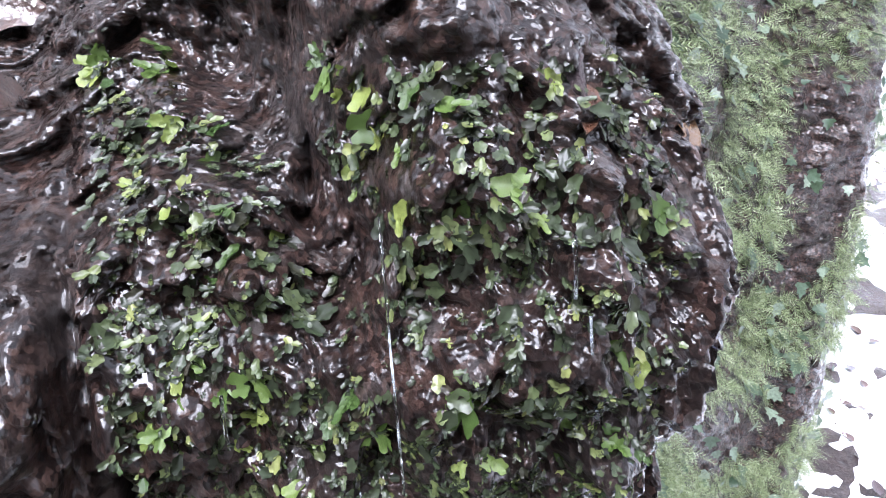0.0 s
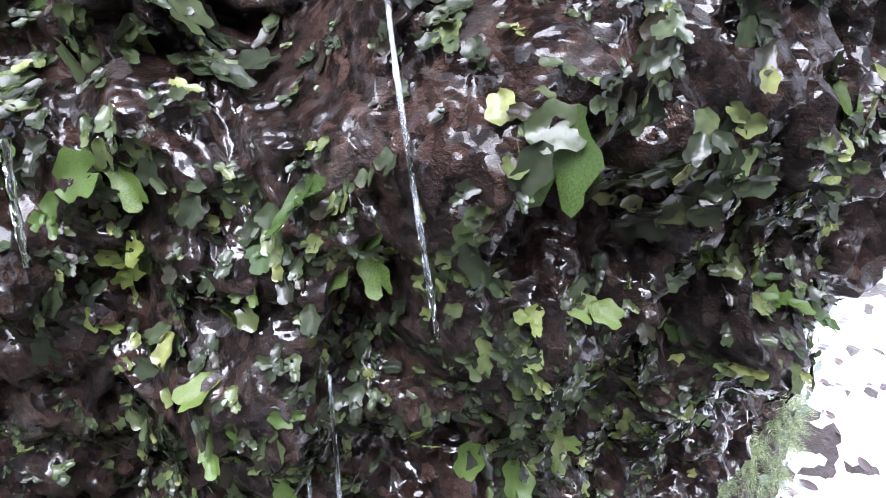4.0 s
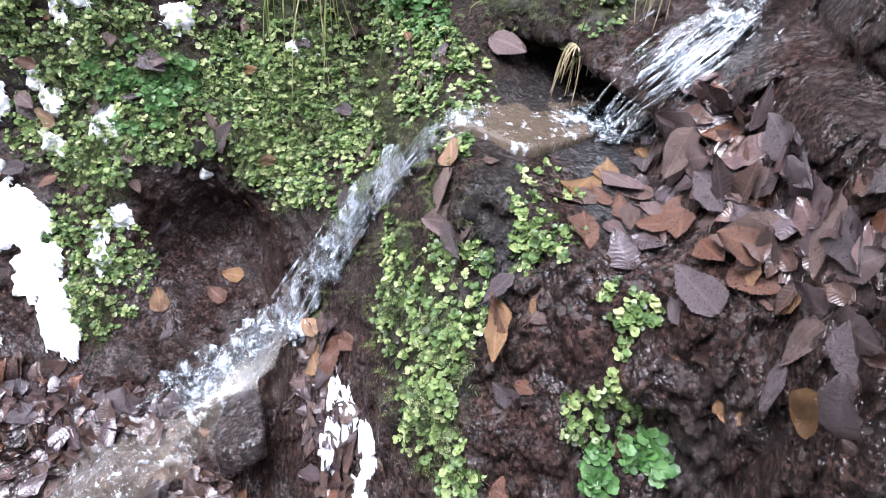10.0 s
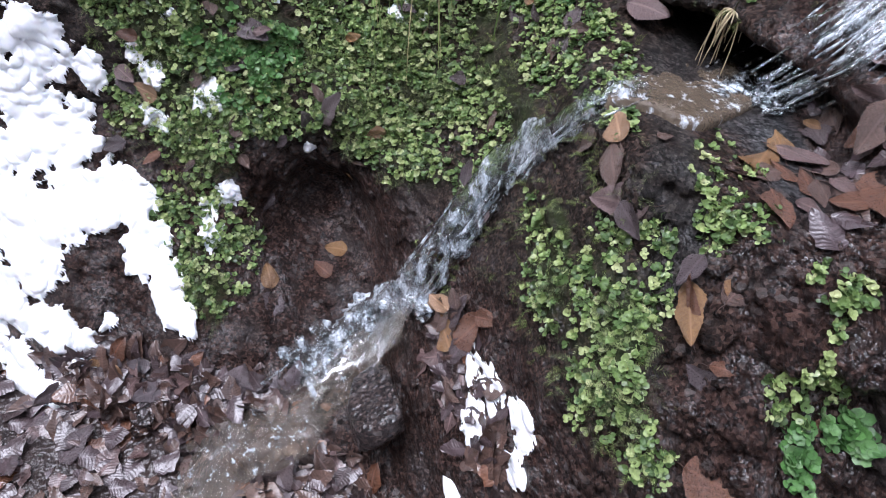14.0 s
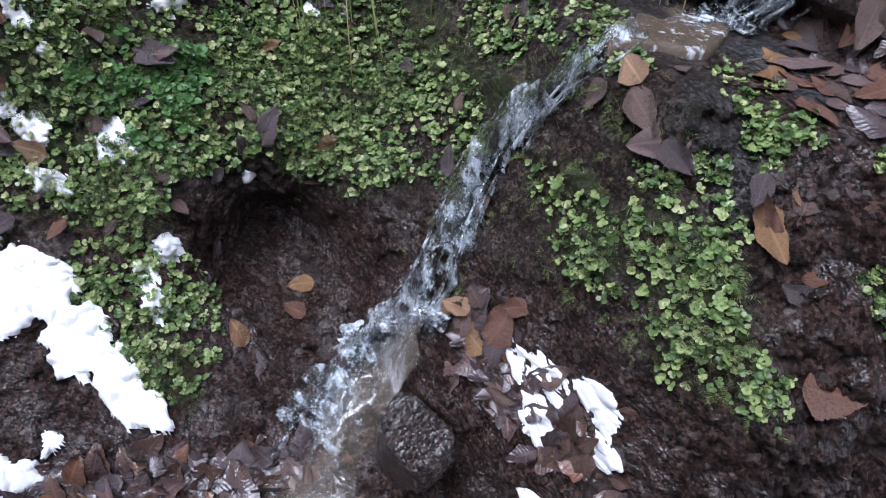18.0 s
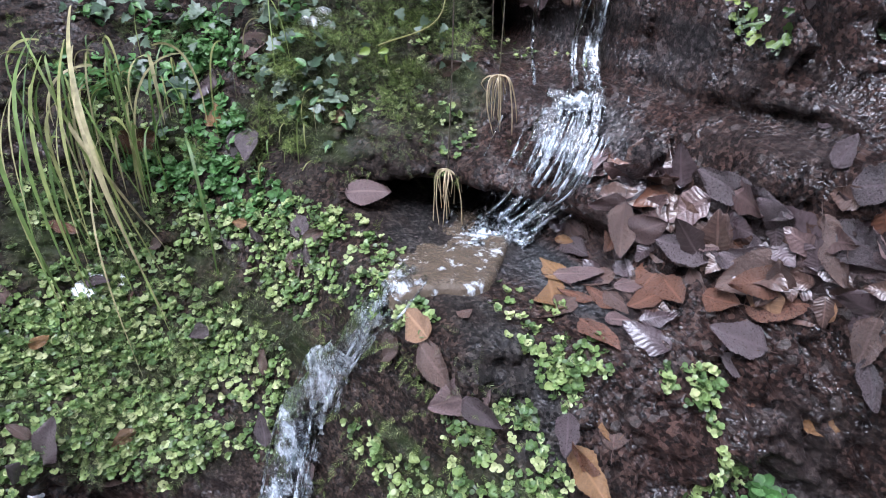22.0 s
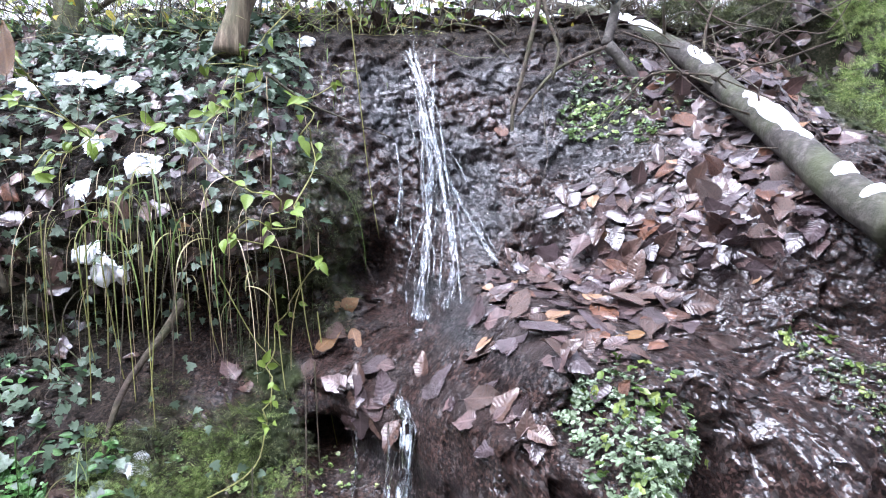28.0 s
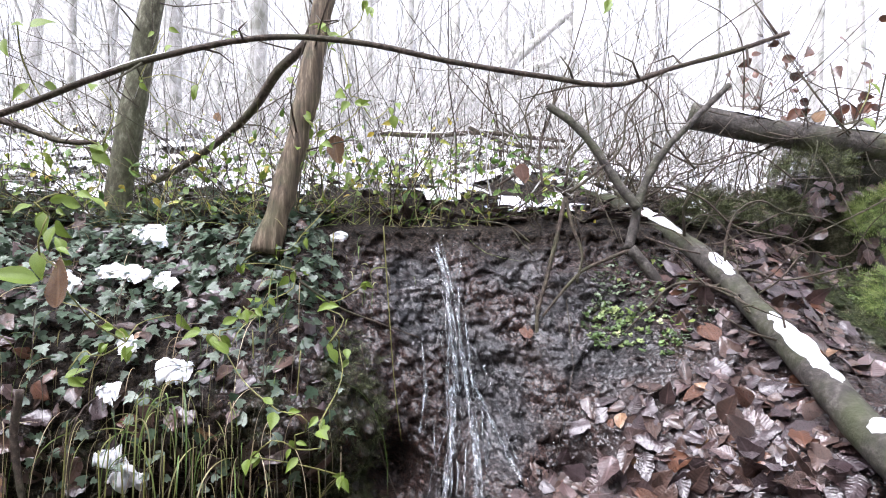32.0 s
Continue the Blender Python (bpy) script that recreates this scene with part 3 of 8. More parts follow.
BRANCHES = [
    (0.041, 0.031, [(-1.968, 0.841, 1.654), (-1.947, 0.844, 1.797), (-1.922, 0.846, 1.967), (-1.895, 0.849, 2.138), (-1.864, 0.850, 2.329), (-1.842, 0.854, 2.470)]),
    (0.032, 0.023, [(-1.347, 0.656, 1.531), (-1.326, 0.682, 1.656), (-1.301, 0.707, 1.793), (-1.280, 0.730, 1.950), (-1.266, 0.751, 2.105), (-1.234, 0.774, 2.295)]),
    (0.009, 0.015, [(-2.012, 0.975, 1.772), (-1.814, 0.961, 1.847), (-1.658, 0.936, 1.918), (-1.541, 0.901, 1.983), (-1.445, 0.859, 2.059), (-1.331, 0.823, 2.129), (-1.264, 0.771, 2.236)]),
]
BRANCHES += [
    (0.0062, 0.0042, [(-1.652, 0.191, 1.745), (-1.553, 0.214, 1.780), (-1.453, 0.238, 1.820), (-1.314, 0.271, 1.863), (-1.136, 0.317, 1.893), (-0.979, 0.360, 1.881), (-0.822, 0.405, 1.846), (-0.666, 0.450, 1.819), (-0.538, 0.486, 1.803), (-0.429, 0.513, 1.835), (-0.330, 0.537, 1.862), (-0.235, 0.559, 1.894)]),
    (0.01, 0.006, [(-2.133, 0.566, 1.910), (-2.033, 0.595, 1.880), (-1.934, 0.626, 1.842), (-1.848, 0.649, 1.839)]),
]
LOG = [
    (0.033, 0.018, [(-0.127, 0.376, 1.131), (-0.174, 0.509, 1.209), (-0.208, 0.642, 1.291), (-0.258, 0.824, 1.394), (-0.325, 0.994, 1.513), (-0.453, 1.201, 1.649), (-0.617, 1.409, 1.772), (-0.785, 1.630, 1.890)]),
]
LOG_RIGHT = [
    (0.042, 0.038, [(-0.296, 1.417, 2.002), (-0.167, 1.404, 1.956), (-0.013, 1.398, 1.910), (0.132, 1.388, 1.876), (0.331, 1.394, 1.832)]),
]
BOUGHS = [
    (0.013, 0.007, [(-0.514, 0.932, 1.542), (-0.496, 0.952, 1.600), (-0.479, 0.971, 1.673), (-0.429, 0.996, 1.777), (-0.340, 1.032, 1.876), (-0.241, 1.070, 1.977)]),
    (0.012, 0.01, [(-0.487, 0.930, 1.639), (-0.536, 0.936, 1.714), (-0.588, 0.940, 1.805), (-0.643, 0.945, 1.877), (-0.701, 0.951, 1.925)]),
    (0.014, 0.011, [(-0.508, 0.933, 1.542), (-0.463, 0.938, 1.486), (-0.414, 0.946, 1.390), (-0.365, 0.952, 1.329), (-0.335, 0.949, 1.309)]),
    (0.018, 0.022, [(-0.350, 0.918, 1.259), (-0.332, 0.912, 1.312), (-0.283, 0.913, 1.364), (-0.253, 0.912, 1.390)]),
    (0.012, 0.013, [(-0.135, 0.704, 1.170), (-0.103, 0.735, 1.208), (-0.065, 0.768, 1.236)]),
    (0.024, 0.03, [(-0.085, 0.785, 1.222), (-0.095, 0.797, 1.231), (-0.109, 0.811, 1.212)]),
]
BOUGHS += [
    (0.006, 0.003, [(-0.658, 0.882, 1.668), (-0.680, 0.867, 1.570), (-0.708, 0.852, 1.460), (-0.728, 0.837, 1.379), (-0.725, 0.827, 1.300), (-0.715, 0.822, 1.197), (-0.700, 0.818, 1.096)]),
    (0.005, 0.003, [(-0.658, 0.882, 1.668), (-0.643, 0.875, 1.597), (-0.621, 0.870, 1.527), (-0.635, 0.855, 1.459)]),
    (0.005, 0.003, [(-0.501, 0.935, 1.542), (-0.569, 0.906, 1.514), (-0.622, 0.882, 1.487), (-0.662, 0.861, 1.446), (-0.715, 0.840, 1.379)]),
    (0.004, 0.002, [(-0.661, 0.930, 1.705), (-0.646, 0.944, 1.780), (-0.602, 0.968, 1.843), (-0.608, 0.976, 1.921)]),
    (0.004, 0.002, [(-0.721, 0.964, 1.715), (-0.727, 0.970, 1.823), (-0.697, 0.987, 1.917), (-0.681, 1.002, 1.998)]),
]
BOUGHS += [
    (0.004, 0.002, [(-0.645, 0.884, 1.682), (-0.576, 0.923, 1.742), (-0.519, 0.959, 1.804), (-0.502, 0.981, 1.898), (-0.441, 1.016, 1.979)]),
    (0.004, 0.002, [(-0.853, 1.031, 1.735), (-0.790, 1.044, 1.781), (-0.758, 1.045, 1.859), (-0.771, 1.035, 1.938), (-0.723, 1.041, 2.016)]),
    (0.003, 0.0015, [(-0.333, 1.065, 1.756), (-0.402, 1.037, 1.860), (-0.414, 1.028, 1.934), (-0.483, 1.002, 2.009)]),
    (0.003, 0.0015, [(-0.473, 0.940, 1.570), (-0.394, 0.964, 1.541), (-0.300, 0.991, 1.520), (-0.220, 1.015, 1.499)]),
    (0.003, 0.0015, [(-0.416, 0.945, 1.694), (-0.336, 0.969, 1.666), (-0.258, 0.996, 1.596), (-0.098, 1.043, 1.553), (-0.033, 1.066, 1.497)]),
    (0.003, 0.0015, [(-0.446, 1.028, 1.831), (-0.333, 1.064, 1.771), (-0.189, 1.100, 1.800), (-0.063, 1.142, 1.710)]),
]
BOUGHS += [
    (0.0045, 0.002, [(-0.668, 0.991, 1.582), (-0.726, 0.978, 1.552), (-0.810, 0.950, 1.612), (-0.881, 0.929, 1.627)]),
    (0.0028, 0.0014, [(-1.196, 0.544, 1.461), (-1.140, 0.605, 1.408), (-1.066, 0.671, 1.369), (-0.991, 0.737, 1.333)]),
    (0.009, 0.005, [(-1.355, 0.446, 1.007), (-1.378, 0.411, 0.947), (-1.405, 0.379, 0.898), (-1.427, 0.348, 0.849), (-1.437, 0.317, 0.789), (-1.438, 0.280, 0.709)]),
    (0.008, 0.006, [(-1.884, 0.528, 1.186), (-1.869, 0.504, 1.115), (-1.854, 0.485, 1.056), (-1.798, 0.481, 1.006)]),
    (0.008, 0.006, [(-1.639, 0.290, 1.255), (-1.652, 0.293, 1.181), (-1.649, 0.301, 1.107), (-1.641, 0.309, 1.043)]),
]
FAR_TRUNKS = [
    (0.075, 0.045, [(-3.318, 2.710, 2.257), (-3.268, 2.624, 3.365), (-3.194, 2.475, 5.248)]),
    (0.08, 0.048, [(-3.080, 3.289, 2.316), (-2.993, 3.200, 3.562), (-2.879, 3.037, 5.722)]),
    (0.05, 0.03, [(-4.819, 3.346, 2.243), (-4.756, 3.239, 3.627), (-4.657, 3.033, 6.212)]),
    (0.07, 0.042, [(-2.750, 5.910, 3.063), (-2.667, 5.758, 5.001), (-2.550, 5.511, 8.103)]),
    (0.08, 0.048, [(-1.805, 6.694, 2.964), (-1.710, 6.533, 5.041), (-1.572, 6.253, 8.573)]),
    (0.09, 0.054, [(0.404, 3.893, 2.580), (0.448, 3.801, 3.744), (0.507, 3.667, 5.411)]),
    (0.05, 0.03, [(-2.814, 4.879, 2.775), (-2.752, 4.746, 4.436), (-2.658, 4.528, 7.151)]),
    (0.1, 0.06, [(-4.179, 7.561, 3.540), (-4.186, 7.335, 6.033), (-4.149, 6.987, 10.022)]),
]
FAR_TRUNKS += [
    (0.08, 0.048, [(-1.035, 8.397, 3.682), (-1.001, 8.182, 6.175), (-0.928, 7.858, 9.998)]),
    (0.06, 0.036, [(0.024, 7.653, 3.571), (0.143, 7.486, 5.786), (0.293, 7.234, 9.035)]),
    (0.1, 0.06, [(-6.093, 4.007, 2.633), (-5.937, 3.900, 4.294), (-5.744, 3.693, 7.174)]),
    (0.08, 0.048, [(-4.944, 3.807, 2.526), (-4.825, 3.702, 4.049), (-4.673, 3.506, 6.689)]),
    (0.06, 0.036, [(1.104, 4.890, 2.845), (1.190, 4.789, 4.229), (1.292, 4.642, 6.168)]),
    (0.09, 0.054, [(1.865, 6.115, 3.072), (1.860, 5.964, 4.734), (1.877, 5.755, 7.117)]),
    (0.09, 0.054, [(-2.974, 8.914, 3.671), (-2.838, 8.702, 6.441), (-2.651, 8.346, 10.964)]),
    (0.07, 0.042, [(-4.884, 5.350, 2.885), (-4.789, 5.202, 4.823), (-4.654, 4.942, 8.119)]),
]
FAR_TRUNKS += [
    (0.1, 0.06, [(-1.735, 11.278, 4.221), (-1.664, 10.999, 7.545), (-1.533, 10.557, 12.862)]),
    (0.06, 0.036, [(-4.591, 6.954, 3.269), (-4.491, 6.770, 5.623), (-4.345, 6.457, 9.547)]),
]
FALLEN = [
    (0.012, 0.0084, [(-1.511, 1.753, 2.136), (-1.279, 1.817, 2.122), (-1.069, 1.873, 2.133), (-0.722, 1.970, 2.094)]),
    (0.01, 0.007, [(-1.094, 1.762, 2.128), (-0.939, 1.810, 2.058), (-0.694, 1.878, 2.040)]),
    (0.05, 0.035, [(-2.026, 4.041, 2.891), (-1.389, 4.179, 3.279), (-0.792, 4.294, 3.782)]),
    (0.04, 0.028, [(-1.828, 3.693, 2.730), (-1.409, 3.782, 3.003), (-0.825, 3.917, 3.254)]),
    (0.014, 0.0098, [(-0.604, 2.577, 2.634), (-0.376, 2.643, 2.588), (-0.204, 2.688, 2.601)]),
    (0.014, 0.0098, [(-3.436, 1.662, 1.997), (-3.275, 1.705, 1.996), (-3.034, 1.772, 1.980)]),
    (0.012, 0.0084, [(-2.491, 1.900, 2.184), (-2.307, 1.960, 2.072), (-2.038, 2.033, 2.070)]),
]
ROOT_TUFTS = [
    (0, [(-0.985, 0.205, 0.668), (-1.045, 0.135, 0.528)]),
]
STEMS = [
    (-1.44, 0.393, 1.097, 0.42), (-1.374, 0.364, 1.133, 0.38), (-1.346, 0.37, 1.122, 0.4), (-1.329, 0.383, 1.111, 0.22),
    (-1.286, 0.415, 1.089, 0.3), (-1.281, 0.462, 1.055, 0.2), (-1.316, 0.575, 0.968, 0.25), (-1.184, 0.506, 1.048, 0.28),
    (-1.112, 0.549, 0.965, 0.3), (-1.59, 0.359, 1.156, 0.3), (-1.498, 0.394, 1.1, 0.35), (-1.415, 0.361, 1.155, 0.3),
    (-1.372, 0.445, 1.05, 0.3), (-1.527, 0.366, 1.133, 0.2), (-1.113, 0.474, 1.097, 0.25), (-1.705, 0.4, 1.025, 0.25),
    (-1.687, 0.474, 0.962, 0.3), (-1.537, 0.449, 1.042, 0.4), (-1.507, 0.509, 1.008, 0.45), (-1.48, 0.562, 0.973, 0.4),
    (-1.41, 0.531, 1.004, 0.45), (-1.273, 0.514, 1.032, 0.35), (-1.172, 0.508, 1.319, 0.4),
]
STEMS += [
    (-1.208, 0.734, 1.586, 0.5), (-1.08, 0.458, 0.885, 0.35), (-1.045, 0.646, 1.585, 0.45), (-1.285, 0.51, 1.36, 0.3),
    (-1.269, 0.64, 1.496, 0.35), (-1.5, 0.365, 1.165, 0.4), (-1.589, 0.351, 1.189, 0.45), (-1.092, 0.633, 1.324, 0.35),
]
IVY_HANGING = [
    (-1.662, 0.406, 0.909), (-1.566, 0.352, 0.859), (-1.562, 0.399, 0.876), (-1.713, 0.421, 0.936),
    (-1.511, 0.28, 0.816), (-1.598, 0.366, 1.137), (-1.666, 0.376, 1.11), (-1.521, 0.314, 0.835),
    (-1.603, 0.421, 1.062), (-1.53, 0.468, 1.033), (-1.666, 0.353, 1.151), (-1.427, 0.4, 1.096),
    (-1.695, 0.425, 1.021), (-1.635, 0.396, 0.902), (-1.693, 0.406, 0.928), (-1.535, 0.34, 0.858),
    (-1.557, 0.407, 0.883), (-1.578, 0.336, 0.857), (-1.526, 0.323, 0.841), (-1.745, 0.405, 0.976),
    (-1.704, 0.446, 0.955), (-1.67, 0.355, 0.894), (-1.502, 0.277, 0.815), (-1.638, 0.519, 0.979),
]
BRAMBLE_LEAVES = [
    (-1.47, 0.484, 1.391, 0.055), (-1.308, 0.446, 1.322, 0.05), (-1.37, 0.463, 1.351, 0.04), (-1.387, 0.616, 1.507, 0.035),
    (-1.267, 0.539, 1.419, 0.03), (-1.249, 0.618, 1.49, 0.03), (-1.168, 0.582, 1.407, 0.035), (-1.153, 0.391, 1.218, 0.035),
    (-1.106, 0.405, 1.18, 0.035), (-1.089, 0.427, 1.189, 0.03), (-1.196, 0.376, 1.137, 0.03), (-1.075, 0.494, 1.081, 0.03),
    (-1.125, 0.54, 1.331, 0.035), (-1.566, 0.441, 1.364, 0.04), (-1.525, 0.424, 1.338, 0.04), (-1.618, 0.376, 1.284, 0.04),
    (-1.59, 0.404, 1.311, 0.03), (-1.321, 0.65, 1.539, 0.03), (-1.112, 0.562, 1.32, 0.03), (-1.12, 0.396, 1.15, 0.025),
    (-1.205, 0.533, 0.939, 0.025), (-1.176, 0.44, 0.875, 0.03), (-1.131, 0.377, 0.831, 0.02),
]
BRAMBLE_LEAVES += [
    (-1.169, 0.532, 0.982, 0.025), (-1.871, 0.576, 1.545, 0.04), (-1.748, 0.462, 1.424, 0.035), (-1.262, 0.674, 1.576, 0.035),
    (-1.112, 0.693, 1.455, 0.025), (-1.128, 0.353, 0.801, 0.02), (-1.202, 0.215, 0.7, 0.02), (-1.155, 0.425, 0.857, 0.02),
    (-1.286, 0.515, 1.395, 0.03), (-1.318, 0.525, 1.409, 0.03), (-1.336, 0.47, 1.359, 0.035), (-1.463, 0.152, 1.581, 0.045),
    (-1.446, 0.159, 1.562, 0.045), (-1.451, 0.206, 1.598, 0.04), (-1.461, 0.16, 1.497, 0.06), (-1.431, 0.173, 1.451, 0.09),
    (-1.581, 0.204, 1.811, 0.05), (-1.552, 0.212, 1.81, 0.05), (-1.513, 0.324, 1.834, 0.05), (-1.516, 0.333, 1.724, 0.045),
    (-1.523, 0.334, 1.69, 0.04), (-1.486, 0.12, 1.876, 0.04), (-1.236, 0.688, 2.088, 0.035),
]
BRAMBLE_LEAVES += [
    (-1.197, 0.7, 2.074, 0.035), (-1.161, 0.723, 1.921, 0.04), (-1.135, 0.732, 1.9, 0.04), (-1.184, 0.705, 2.06, 0.03),
    (-1.263, 0.701, 1.86, 0.04), (-1.244, 0.709, 1.825, 0.04), (-1.286, 0.702, 1.784, 0.03), (-1.084, 0.625, 2.094, 0.03),
    (-1.101, 0.843, 1.925, 0.035), (-1.356, 0.766, 2.015, 0.03), (-1.65, 0.79, 2.023, 0.035), (-1.668, 0.672, 2.121, 0.03),
    (-1.609, 0.924, 1.809, 0.04), (-1.474, 0.857, 1.802, 0.04), (-1.236, 0.823, 1.748, 0.035), (-1.208, 0.833, 1.719, 0.03),
    (-1.186, 0.937, 1.784, 0.03), (-1.111, 0.96, 1.752, 0.03), (-1.033, 0.977, 1.799, 0.03), (0.046, 1.053, 1.871, 0.05),
    (0.075, 1.053, 1.967, 0.05), (-0.545, 0.77, 2.09, 0.03), (-1.629, 0.883, 2.208, 0.03),
]
BRAMBLE_LEAVES += [
    (-1.736, 0.665, 2.003, 0.03),
]
GRASS_TUFTS = [
    (-1.341, 0.373, 1.235, 24, 0.34), (-1.383, 0.354, 1.205, 14, 0.28), (-1.273, 0.363, 1.16, 14, 0.3), (-1.139, 0.793, 1.5, 22, 0.1),
    (-1.166, 0.717, 1.425, 14, 0.14), (-1.72, 0.088, 0.647, 26, 0.34), (-1.656, 0.043, 0.548, 14, 0.3), (-1.34, 0.124, 0.561, 12, 0.13),
    (-1.317, 0.1, 0.53, 9, 0.12), (-1.442, 0.239, 0.751, 8, 0.3), (-1.681, 0.081, 0.609, 12, 0.3), (-1.251, 0.483, 1.06, 16, 0.25),
    (-1.274, 0.609, 1.454, 14, 0.3), (-1.461, 0.365, 1.164, 12, 0.26), (-1.592, 0.08, 0.695, 14, 0.3), (-1.587, 0.014, 0.599, 8, 0.3),
    (-1.539, 0.094, 0.618, 10, 0.3),
]
HANGING_LEAVES = [
    (0.046, 0.3, 1, 0.059, 0.269, 0.963, 0.3, 3, 0.05, -0.9, 0.35), (0.06, 0.282, 0.971, 0.057, 0.258, 0.953, 0.5, 0, 0.05, -0.9, 0.35), (0.131, 0.345, 0.932, 0.144, 0.373, 0.934, 0.8, 4, 0.05, -0.9, 0.35), (0.142, 0.345, 0.905, 0.158, 0.384, 0.894, 0.8, 0, 0.05, -0.9, 0.35),
    (0.147, 0.376, 0.925, 0.164, 0.416, 0.916, 0.5, 3, 0.05, -0.9, 0.35), (-1.437, 0.175, 1.41, -1.427, 0.17, 1.493, 0.5, 4, 0.05, -0.9, 0.35), (-0.777, 0.944, 1.774, -0.764, 0.952, 1.723, 0.9, 0, 0.05, -0.9, 0.35), (-0.755, 0.832, 1.352, -0.746, 0.838, 1.305, 0.5, 0, 0.05, -0.9, 0.35),
]
HANGING_LEAVES += [
    (-1.247, 0.81, 1.852, -1.235, 0.82, 1.778, 0.6, 4, 0.05, -0.9, 0.35), (-0.029, 1.136, 1.88, 0, 1.142, 1.909, 0.8, 4, 0.05, -0.9, 0.35), (-1.668, 0.893, 1.975, -1.653, 0.9, 1.95, 0.8, 4, 0.05, -0.9, 0.35), (-0.445, -0.012, 0.83, -0.415, -0.019, 0.761, 0.42, 6, 0.959, -0.28, 0.04),
]
# ---- materials ----
def material(name):
    m = bpy.data.materials.new(name)
    m.use_nodes = True
    m.node_tree.nodes.clear()
    t = m.node_tree
    out = t.nodes.new("ShaderNodeOutputMaterial")
    sh = t.nodes.new("ShaderNodeBsdfPrincipled")
    t.links.new(sh.outputs[0], out.inputs[0])
    return m, t, sh


def node(t, kind, **values):
    n = t.nodes.new("ShaderNode" + kind)
    for k, v in values.items():
        n.inputs[k.replace("_", " ")].default_value = v
    return n


def noise_tex(t, scale, detail=4.0, rough=0.6, vec=None):
    n = node(t, "TexNoise", Scale=scale, Detail=detail, Roughness=rough)
    if vec is not None:
        t.links.new(vec, n.inputs["Vector"])
    return n.outputs["Fac"]


def ramp(t, fac, *stops):
    n = t.nodes.new("ShaderNodeValToRGB")
    e = n.color_ramp.elements
    while len(e) < len(stops):
        e.new(0.5)
    for el, (p, c) in zip(e, stops):
        el.position, el.color = p, (*c, 1) if len(c) == 3 else c
    t.links.new(fac, n.inputs[0])
    return n.outputs["Color"]


def grey(a):
    return (a, a, a)


def mix(t, fac, a, b, mode="MIX"):
    n = t.nodes.new("ShaderNodeMix")
    n.data_type, n.blend_type = "RGBA", mode
    for sock, v in ((n.inputs["Factor"], fac), (n.inputs["A"], a), (n.inputs["B"], b)):
        if isinstance(v, bpy.types.NodeSocket):
            t.links.new(v, sock)
        elif isinstance(v, tuple):
            sock.default_value = (*v, 1) if len(v) == 3 else v
        else:
            sock.default_value = v
    return n.outputs["Result"]


def bump(t, sh, height, strength, distance):
    n = node(t, "Bump", Strength=strength, Distance=distance)
    t.links.new(height, n.inputs["Height"])
    t.links.new(n.outputs[0], sh.inputs["Normal"])
    return n


def attribute(t, name):
    n = t.nodes.new("ShaderNodeAttribute")
    n.attribute_name = name
    return n.outputs["Fac"]


def coords(t):
    return t.nodes.new("ShaderNodeTexCoord").outputs["Object"]


